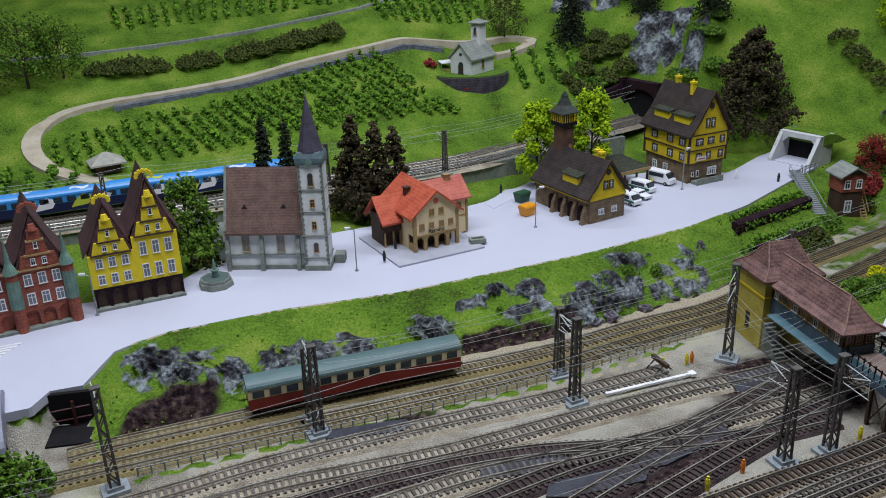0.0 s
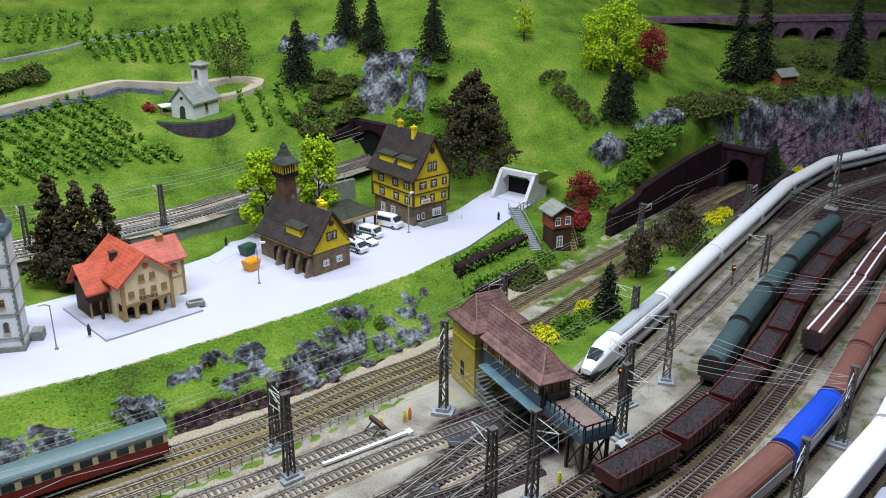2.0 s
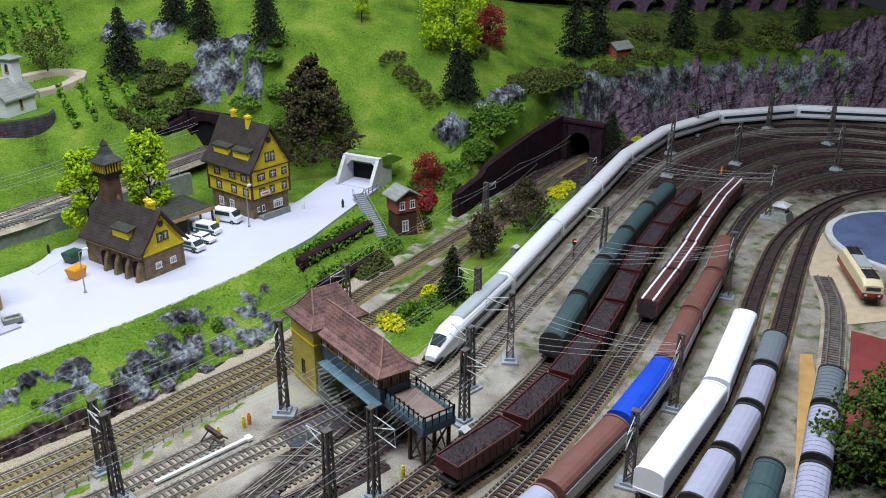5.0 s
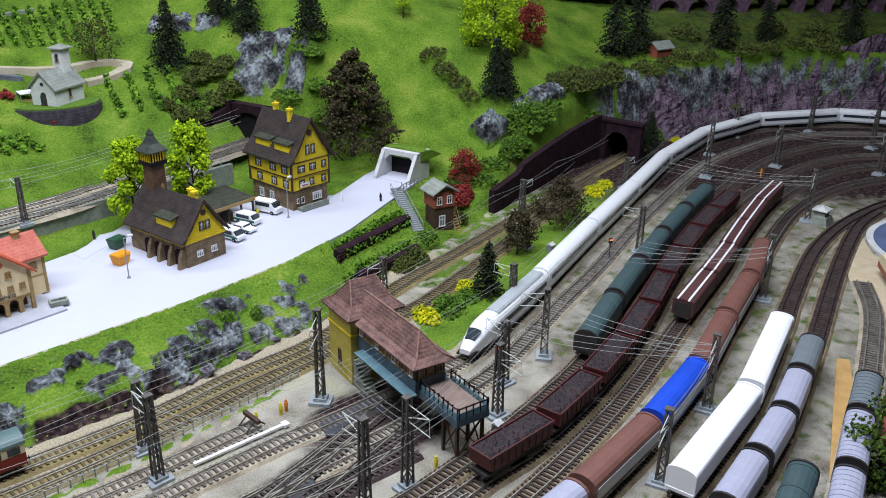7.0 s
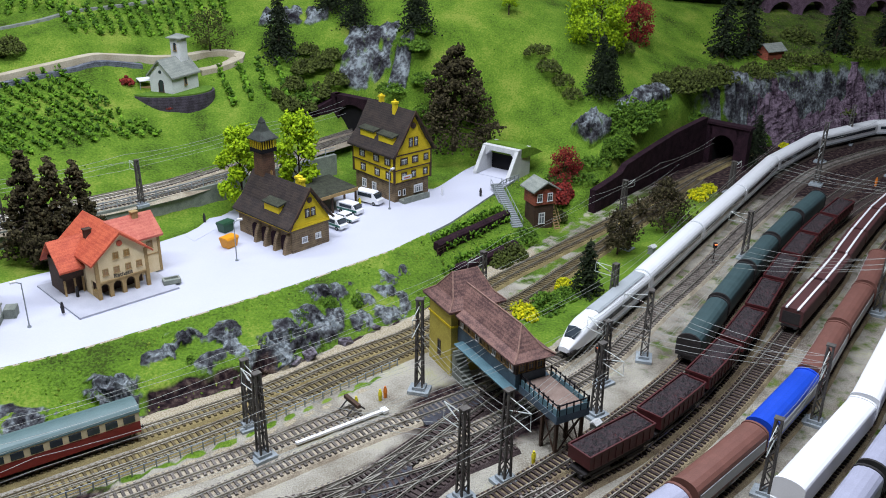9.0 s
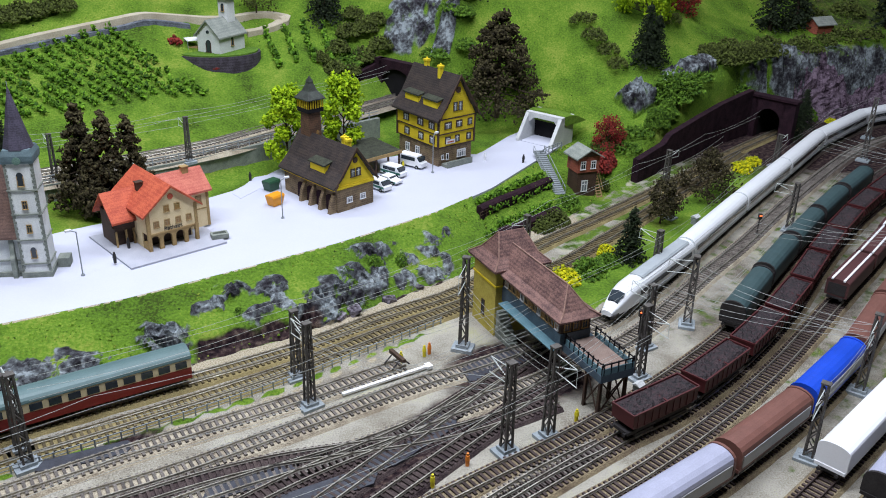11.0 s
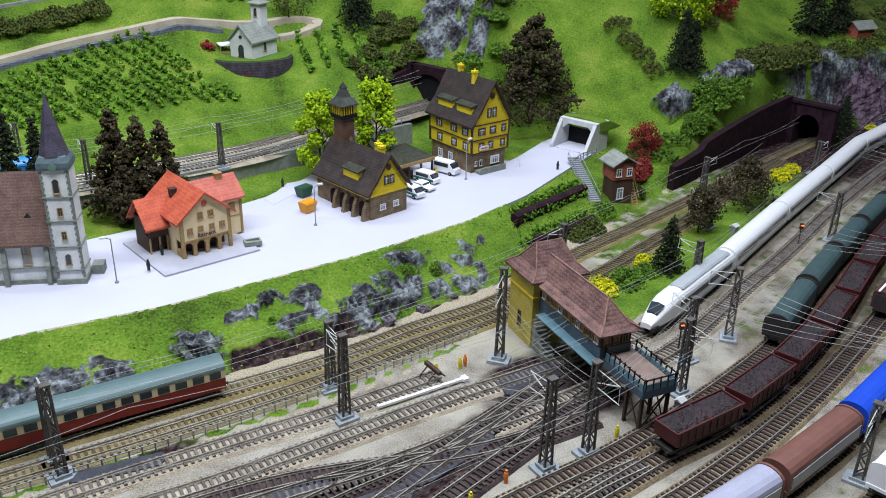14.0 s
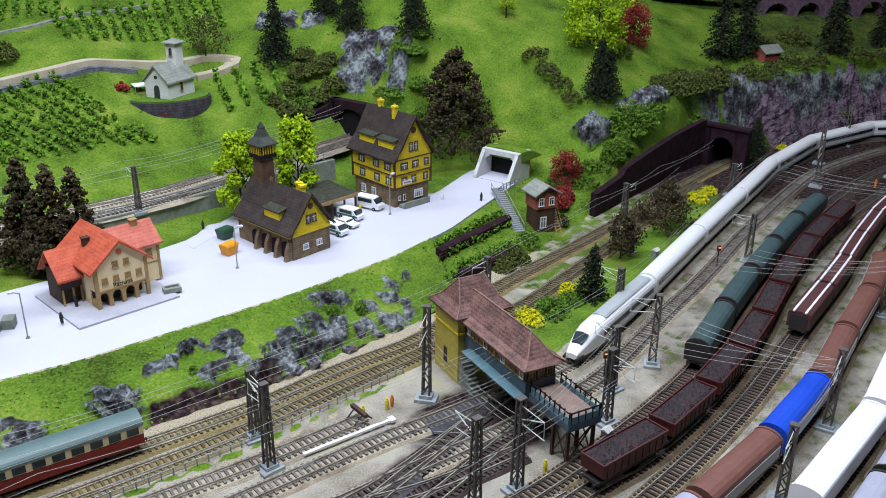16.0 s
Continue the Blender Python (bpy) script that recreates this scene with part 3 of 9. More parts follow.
def build_track(key):
    line = TRACK[key]
    dark = key in DARK_LINES
    t = thing("railway_track", "model railway track with steel rails on dark sleepers in ballast" if dark else "weathered model railway track with sleepers in sandy ballast", "railway track", kind="structure")
    bm = bmesh.new()
    sweep(bm, line.pts, ((-0.024, -0.004), (-0.0165, 0.0035), (0.0165, 0.0035), (0.024, -0.004)))
    part("ballast_bed", bm, BALLAST_B if key.startswith(("slip", "ladder")) else BALLAST_D if dark else BALLAST_O if key in ("A", "A2") else BALLAST, t)
    for s in (-1, 1):
        bm = bmesh.new()
        c = s * 0.00875
        sweep(bm, line.pts, ((c - 0.0011, 0.0055), (c - 0.0004, 0.0062), (c - 0.0007, 0.0085), (c + 0.0007, 0.0085), (c + 0.0004, 0.0062), (c + 0.0011, 0.0055)))
        part("rail", bm, RAIL_D if key in ("white", "silver") else RAIL, t)
    # sleepers: those of the near stretch singly, the rest joined
    bm = bmesh.new()
    box(bm, -0.0016, 0.0016, -0.015, 0.015, 0.0025, 0.0056)
    smat = SLEEPER_O if key in ("A", "A2") else SLEEPER if dark else SLEEPER_G
    first = None
    rest = bmesh.new()
    n = int(line.length / 0.0078)
    singles = 0
    for i in range(n):
        s = (i + 0.5) * line.length / n
        m = line.place(s)
        p = m.translation
        near = 0.70 < p.y < 1.05 and -0.15 < p.x < 0.9 and key not in ("slip2",) and singles < 110
        if near:
            singles += 1
            if first is None:
                first = part("sleeper", bm, smat, t)
                first.matrix_basis = m
            else:
                clone(first, "sleeper", m, t)
        else:
            box(rest, -0.0016, 0.0016, -0.015, 0.015, 0.0025, 0.0056, m)
    if len(rest.verts):
        tagged(part("sleepers", rest, smat, t), kind="stuff")
    else:
        rest.free()
    return t


for key in LINES:
    build_track(key)
# ---- materials of the buildings ----
def tile_mat(name, colour, dark, pitch=0.004, axis="Z", rough=0.75):
    """Rows of small roof tiles or courses of stone as relief, with a mottled colour."""
    m, n, l, b = nodes_of(name)
    tc, w, ns, w2 = n.new("ShaderNodeTexCoord"), n.new("ShaderNodeTexWave"), n.new("ShaderNodeTexNoise"), n.new("ShaderNodeTexNoise")
    w.bands_direction = axis
    w.inputs["Scale"].default_value, w.inputs["Distortion"].default_value = 0.314 / pitch, 0.6
    ns.inputs["Scale"].default_value, w2.inputs["Scale"].default_value = 70, 480
    for t in (w, ns, w2):
        l.new(tc.outputs["Object"], t.inputs["Vector"])
    add, add2 = n.new("ShaderNodeMath"), n.new("ShaderNodeMath")
    add.operation = add2.operation = "ADD"
    l.new(ns.outputs["Fac"], add.inputs[0]), l.new(w2.outputs["Fac"], add.inputs[1])
    k = n.new("ShaderNodeMath")
    k.operation = "MULTIPLY"
    k.inputs[1].default_value = 0.16
    l.new(w.outputs["Fac"], k.inputs[0])
    l.new(add.outputs[0], add2.inputs[0]), l.new(k.outputs[0], add2.inputs[1])
    r = n.new("ShaderNodeMapRange")
    r.inputs["From Min"].default_value, r.inputs["From Max"].default_value = 0.85, 1.3
    l.new(add2.outputs[0], r.inputs["Value"])
    x = n.new("ShaderNodeMix")
    x.data_type = "RGBA"
    x.inputs[6].default_value, x.inputs[7].default_value = (*dark, 1), (*colour, 1)
    l.new(r.outputs[0], x.inputs[0]), l.new(x.outputs[2], b.inputs["Base Color"])
    b.inputs["Roughness"].default_value = rough
    bp = n.new("ShaderNodeBump")
    bp.inputs["Strength"].default_value, bp.inputs["Distance"].default_value = 0.7, 0.0008
    l.new(add2.outputs[0], bp.inputs["Height"]), l.new(bp.outputs[0], b.inputs["Normal"])
    return m


ROOF_RED = tile_mat("orange_roof_tiles", (0.52, 0.105, 0.045), (0.36, 0.055, 0.025))
ROOF_PINK = tile_mat("pale_red_roof_tiles", (0.50, 0.15, 0.10), (0.38, 0.085, 0.06))
ROOF_BROWN = tile_mat("brown_roof_tiles", (0.17, 0.10, 0.075), (0.09, 0.05, 0.04))
ROOF_DARK = tile_mat("dark_slate_roof", (0.042, 0.028, 0.022), (0.013, 0.009, 0.009))
ROOF_PURPLE = tile_mat("maroon_roof_tiles", (0.10, 0.045, 0.045), (0.045, 0.02, 0.022))
ROOF_SIGNAL = tile_mat("weathered_maroon_roof_tiles", (0.19, 0.10, 0.08), (0.065, 0.03, 0.028))
ROOF_GREY = tile_mat("grey_green_roof_sheets", (0.27, 0.29, 0.25), (0.17, 0.19, 0.17))
ROOF_MOSS = mat("mossy_dormer_roof", (0.06, 0.065, 0.045), 0.9, (0.025, 0.027, 0.02), 120, 900, 0.4)
COPPER = mat("green_copper", (0.16, 0.27, 0.21), 0.6, (0.07, 0.13, 0.11), 90, 700, 0.2)
SPIRE = tile_mat("violet_slate_spire", (0.075, 0.065, 0.10), (0.035, 0.03, 0.045), 0.003)
YELLOW = mat("yellow_plaster", (0.72, 0.55, 0.03), 0.8, (0.55, 0.40, 0.02), 50, 700, 0.15)
BRIGHT_Y = mat("lemon_plaster", (0.82, 0.66, 0.02), 0.75, (0.68, 0.50, 0.015), 50, 700, 0.12)
OCHRE = mat("ochre_plaster", (0.50, 0.42, 0.09), 0.85, (0.36, 0.29, 0.06), 45, 600, 0.2)
CREAM = mat("cream_plaster", (0.76, 0.62, 0.38), 0.8, (0.64, 0.50, 0.28), 60, 700, 0.12)
BRICK_R = tile_mat("red_sandstone", (0.34, 0.09, 0.05), (0.18, 0.045, 0.03), 0.005)
RUBBLE = tile_mat("brown_rubble_stone", (0.24, 0.17, 0.09), (0.09, 0.06, 0.035), 0.004)
TIMBER = mat("dark_timber", (0.075, 0.038, 0.022), 0.75, (0.03, 0.016, 0.01), 90, 800, 0.3)
TAN = mat("tan_stone", (0.42, 0.29, 0.13), 0.85, (0.27, 0.18, 0.08), 90, 800, 0.3)
WHITE = mat("white_paint", (0.78, 0.79, 0.80), 0.5, (0.62, 0.63, 0.64), 90, 900, 0.05)
OFFWHITE = mat("off_white_wall", (0.73, 0.76, 0.74), 0.85, (0.50, 0.54, 0.53), 50, 700, 0.15)
PANE = glass_mat("dark_window_glass")
PANE_G = glass_mat("grey_window_glass", (0.16, 0.18, 0.20))
PANE_Y = glass_mat("amber_window_glass", (0.30, 0.17, 0.06))
STEEL_BLUE = mat("blue_grey_steel", (0.075, 0.12, 0.16), 0.55, (0.04, 0.06, 0.085), 60, 700, 0.1)
PALE_BLUE = mat("pale_blue_sheet", (0.12, 0.23, 0.27), 0.6, (0.08, 0.16, 0.19), 60, 700, 0.1)
CONCRETE = mat("pale_concrete", (0.62, 0.63, 0.62), 0.85, (0.46, 0.47, 0.47), 40, 600, 0.25)
GREYMET = mat("grey_painted_metal", (0.30, 0.33, 0.34), 0.5, (0.18, 0.20, 0.21), 90, 800, 0.1)
INK = mat("black_lettering", (0.02, 0.018, 0.018), 0.6, None, 90, 800, 0)
_win_cache = {}


def window(parent, f, x, z, w, h, frame_mat=None, pane_mat=None, bars=1, cross=True, arch=False):
    """A window with frame, glazing bars and pane on the wall whose frame is f: x along it, y inwards, z up."""
    frame_mat, pane_mat = frame_mat or WHITE, pane_mat or PANE
    key = (round(w, 4), round(h, 4), frame_mat.name, pane_mat.name, bars, cross, arch)
    if key not in _win_cache:
        fw = max(0.0007, w * 0.12)
        bm = bmesh.new()
        box(bm, -w / 2, -w / 2 + fw, -0.0012, 0.0004, 0, h), box(bm, w / 2 - fw, w / 2, -0.0012, 0.0004, 0, h)
        box(bm, -w / 2 - 0.0006, w / 2 + 0.0006, -0.0018, 0.0004, -0.0010, 0)
        if not arch:
            box(bm, -w / 2 + fw, w / 2 - fw, -0.0012, 0.0004, h - fw, h)
        for i in range(bars):
            c = -w / 2 + w * (i + 1) / (bars + 1)
            box(bm, c - fw * 0.3, c + fw * 0.3, -0.0009, 0.0003, 0, h)
        if cross:
            box(bm, -w / 2 + fw, w / 2 - fw, -0.00085, 0.0003, h * 0.60, h * 0.60 + fw * 0.6)
        pb = bmesh.new()
        poly = [(-w / 2 + fw * 0.5, 0.0002), (w / 2 - fw * 0.5, 0.0002), (w / 2 - fw * 0.5, h - 0.0002), (-w / 2 + fw * 0.5, h - 0.0002)]
        if arch:
            k = 8
            poly = poly[:2] + [(w / 2 * math.cos(math.pi * i / k), h - 0.0002 + w * 0.62 * math.sin(math.pi * i / k)) for i in range(k + 1)]
        prism(pb, poly, 0.0, 0.0005, Matrix.Rotation(math.radians(90), 4, "X"))
        _win_cache[key] = (bm, pb, frame_mat, pane_mat)
        fo = part("window", bm, frame_mat, parent)
        if frame_mat is TIMBER:
            fo.data.materials.append(WHITE)
            for q in list(fo.data.polygons)[18 if arch else 24:]:
                q.material_index = 1
        po = part("pane", pb, pane_mat, fo)
        _win_cache[key] = (fo.data, po.data)
    else:
        fo, po = new("window", _win_cache[key][0]), new("pane", _win_cache[key][1])
        fo.parent, po.parent = parent, fo
    fo.matrix_basis = f @ Matrix.Translation((x, 0, z))
    return fo


def wall_frame(x, y, z, rz):
    """A wall's frame: x along the wall as seen from outside, y into the building."""
    return pose(x, y, z, 0, 0, rz)


def gable(bm, w, d, z0, z1, m=None):
    """The block under a saddle roof: gable ends at y = 0 and y = d, w wide about x = 0."""
    a = [(-w / 2, 0, z0), (w / 2, 0, z0), (0, 0, z1)]
    lo = [bm.verts.new(p) for p in a]
    hi = [bm.verts.new((p[0], d, p[2])) for p in a]
    bm.faces.new(lo), bm.faces.new(hi[::-1])
    for i in range(3):
        bm.faces.new((lo[i], hi[i], hi[(i + 1) % 3], lo[(i + 1) % 3]))
    if m is not None:
        bmesh.ops.transform(bm, matrix=m, verts=lo + hi)


def saddle(bm, w, d, z0, z1, over=0.006, thick=0.003, front=0.005, back=0.005, kick=0.0, m=None):
    """Two roof slopes with thickness over a gable block, with an optional flatter foot."""
    rise = (z1 - z0) / (w / 2)
    vs = []
    for s in (-1, 1):
        e = w / 2 + over
        if kick:
            sec = [(0, z1), (s * w * 0.36, z1 - rise * w * 0.36), (s * (e + kick), z0 - rise * over * 0.4), (s * (e + kick), z0 - rise * over * 0.4 + thick), (s * w * 0.36, z1 - rise * w * 0.36 + thick * 1.2), (0, z1 + thick * 1.3)]
        else:
            sec = [(0, z1), (s * e, z0 - rise * over), (s * e, z0 - rise * over + thick * 1.1), (0, z1 + thick * 1.3)]
        a = [bm.verts.new((x, -front, z)) for x, z in sec]
        b = [bm.verts.new((x, d + back, z)) for x, z in sec]
        bm.faces.new(a), bm.faces.new(b[::-1])
        k = len(sec)
        for i in range(k):
            bm.faces.new((a[i], b[i], b[(i + 1) % k], a[(i + 1) % k]))
        vs += a + b
    if m is not None:
        bmesh.ops.transform(bm, matrix=m, verts=vs)


def hip(bm, x0, x1, y0, y1, z0, z1, inset, thick=0.003):
    """A hipped roof; the ridge runs along x."""
    lo = [(x0, y0), (x1, y0), (x1, y1), (x0, y1)]
    yc = (y0 + y1) / 2
    r = [(x0 + inset, yc, z1), (x1 - inset, yc, z1)]
    b = [bm.verts.new((x, y, z0 - thick)) for x, y in lo]
    v = [bm.verts.new((x, y, z0)) for x, y in lo]
    q = [bm.verts.new(p) for p in r]
    bm.faces.new(b[::-1])
    for i in range(4):
        bm.faces.new((b[i], b[(i + 1) % 4], v[(i + 1) % 4], v[i]))
    bm.faces.new((v[0], v[1], q[1], q[0])), bm.faces.new((v[2], v[3], q[0], q[1]))
    bm.faces.new((v[1], v[2], q[1])), bm.faces.new((v[3], v[0], q[0]))


def arches(bm, w, z0, z1, n, pier, depth, y=0.0):
    """A row of n round arches w wide in all, as a wall with openings, along x from 0."""
    step = w / n
    for i in range(n):
        x0, x1 = i * step, (i + 1) * step
        box(bm, x0, x0 + pier / 2, y, y + depth, z0, z1), box(bm, x1 - pier / 2, x1, y, y + depth, z0, z1)
        r = (step - pier) / 2
        c, spring = (x0 + x1) / 2, z1 - (step - pier) / 2 - (z1 - z0) * 0.12
        k = 8
        top = [(c + r * math.cos(math.pi * j / k), spring + r * math.sin(math.pi * j / k)) for j in range(k + 1)]
        for j in range(k):
            (xa, za), (xb, zb) = top[j], top[j + 1]
            f = [bm.verts.new((xx, yy, zz)) for yy in (y, y + depth) for xx, zz in ((xb, zb), (xa, za), (xa, z1), (xb, z1))]
            for q in ((0, 1, 2, 3), (7, 6, 5, 4), (0, 4, 5, 1), (3, 2, 6, 7)):
                bm.faces.new([f[i2] for i2 in q])


# ---- the town ----
def build_church():
    t = thing("church", "white-walled church with brown tiled roof and a dark pointed spire", "church", pose(-0.322, 1.229, PLAZA, 0, 0, -3))
    L, D, E, R = 0.118, 0.076, 0.070, 0.149
    bm = bmesh.new()
    box(bm, 0, L, 0, D, 0, E)
    gable(bm, D, L, E, R, pose(0, D / 2, 0, 0, 0, -90))
    part("nave", bm, OFFWHITE, t)
    bm = bmesh.new()
    saddle(bm, D, L, E, R, 0.006, 0.003, 0.002, 0.001, m=pose(0, D / 2, 0, 0, 0, -90))
    roof = part("roof", bm, ROOF_BROWN, t, "brown tiled roof")
    bm = bmesh.new()
    box(bm, -0.003, L, -0.003, D, 0, 0.007), box(bm, -0.001, L, -0.002, 0.001, 0.0235, 0.0255)
    part("plinth", bm, STONE, t)
    for x in (-0.001, 0.052, 0.108):
        bm = bmesh.new()
        profile_x(bm, ((-0.0095, 0), (0.001, 0), (0.001, 0.062), (-0.002, 0.062), (-0.006, 0.034), (-0.0095, 0.030)), x - 0.003, x + 0.003)
        part("buttress", bm, STONE, t, "grey stone buttress")
    f = wall_frame(0, 0, 0, 0)
    for x in (0.027, 0.081):
        window(t, f, x, 0.030, 0.012, 0.024, TAN, PANE_G, 1, True, True)
    for x in (0.028, 0.088):
        bm = bmesh.new()
        gable(bm, 0.010, 0.010, 0.0, 0.007)
        o = part("roof_hatch", bm, ROOF_DARK, roof)
        o.matrix_basis = Matrix.Translation((x, 0.010, 0.095))
    # gable wall on the east end, and coping
    bm = bmesh.new()
    gable(bm, D + 0.008, 0.006, E - 0.004, R + 0.008, pose(L - 0.006 + 0.006, D / 2, 0, 0, 0, -90))
    box(bm, L, L + 0.006, 0, D, 0, E)
    part("gable_wall", bm, STONE, t)
    bm = bmesh.new()
    gable(bm, D + 0.008, 0.004, E - 0.004, R + 0.008, pose(-0.004, D / 2, 0, 0, 0, -90))
    part("gable_coping", bm, STONE, t)
    # lean-to sacristy
    bm = bmesh.new()
    profile_x(bm, ((0.030, 0), (0.075, 0), (0.075, 0.045), (0.030, 0.034)), -0.034, -0.004)
    part("sacristy", bm, OFFWHITE, t)
    bm = bmesh.new()
    profile_x(bm, ((0.026, 0.033), (0.078, 0.046), (0.078, 0.049), (0.026, 0.036)), -0.037, -0.004)
    part("sacristy_roof", bm, ROOF_GREY, t)
    # tower
    W, X, Y = 0.036, 0.119, -0.008
    H = 0.168
    bm = bmesh.new()
    box(bm, X, X + W, Y, Y + W, 0, H)
    tower = part("tower", bm, PLASTER_W, t)
    part("tower_plinth", box(bmesh.new(), X - 0.002, X + W + 0.002, Y - 0.002, Y + W + 0.002, 0, 0.008), STONE, tower)
    for z in (0.020, 0.056, 0.094, 0.129):
        part("string_course", box(bmesh.new(), X - 0.0015, X + W + 0.0015, Y - 0.0015, Y + W + 0.0015, z, z + 0.0018), STONE, tower)
    for w_ in (0.0042, 0.0028):
        stone = None
        for side in (0, 1):
            for i in range(0 if w_ < 0.004 else 1, 38, 2):
                m = Matrix.Translation((X - 0.0006 if not side else X + W + 0.0006 - w_, Y - 0.0007, 0.010 + i * 0.0042))
                if stone is None:
                    stone = part("quoin", box(bmesh.new(), 0, w_, 0, 0.0037, 0, 0.0038), STONE, tower, "grey corner quoin")
                    stone.matrix_basis = m
                else:
                    clone(stone, "quoin", m, tower)
    ft = wall_frame(X + W / 2, Y, 0, 0)
    window(tower, ft, 0, 0.136, 0.009, 0.014, TAN, PANE, 0, False, True)
    window(tower, ft, 0, 0.103, 0.007, 0.012, TAN, PANE, 1, True)
    window(tower, ft, 0, 0.068, 0.007, 0.012, TAN, PANE, 1, True)
    window(tower, ft, 0, 0.030, 0.008, 0.011, TAN, PANE, 0, False, True)
    bm = bmesh.new()
    box(bm, X - 0.002, X + W + 0.002, Y - 0.002, Y + W + 0.002, H, H + 0.003)
    loft(bm, [[(X + W / 2 + sx * k, Y + W / 2 + sy * k, z) for sx, sy in ((-1, -1), (1, -1), (1, 1), (-1, 1))] for k, z in ((0.0205, H + 0.003), (0.0205, H + 0.010), (0.017, H + 0.018))])
    part("tower_cornice", bm, mat("slate_blue_cornice", (0.12, 0.18, 0.20), 0.7), tower, "slate-blue cornice")
    bm = bmesh.new()
    cyl(bm, 0.0053, 0.0053, 0, 0.0012, seg=16, m=Matrix.Translation((X + W / 2, Y - 0.0025, H + 0.004)) @ Matrix.Rotation(math.radians(90), 4, "X"))
    part("clock_face", bm, COPPER, tower, "round green clock face")
    bm = bmesh.new()
    c = (X + W / 2, Y + W / 2)
    loft(bm, [[(c[0] + k * math.cos(math.pi / 4 * i + 0.39), c[1] + k * math.sin(math.pi / 4 * i + 0.39), z) for i in range(8)] for k, z in ((0.0195, H + 0.017), (0.0150, H + 0.034), (0.0003, H + 0.100))])
    part("spire", bm, SPIRE, tower, "dark violet slate spire")
    bm = bmesh.new()
    cyl(bm, 0.0004, 0.0004, H + 0.098, H + 0.106, c[0], c[1])
    part("finial", bm, GREYMET, tower)
    bm = bmesh.new()
    box(bm, L + 0.040, L + 0.056, 0.020, 0.040, 0, 0.014)
    part("porch_step", bm, STONE, t)


build_church()


def text_part(body, size, parent, m, material):
    c = bpy.data.curves.new("lettering", "FONT")
    c.body, c.size, c.align_x, c.extrude = body, size, "CENTER", 0.0002
    tmp = bpy.data.objects.new("lettering", c)
    scene.collection.objects.link(tmp)
    me = bpy.data.meshes.new_from_object(tmp)
    bpy.data.objects.remove(tmp)
    me.name = "lettering"
    me.materials.append(material)
    o = new("lettering", me)
    o.parent, o.matrix_basis = parent, m
    return o


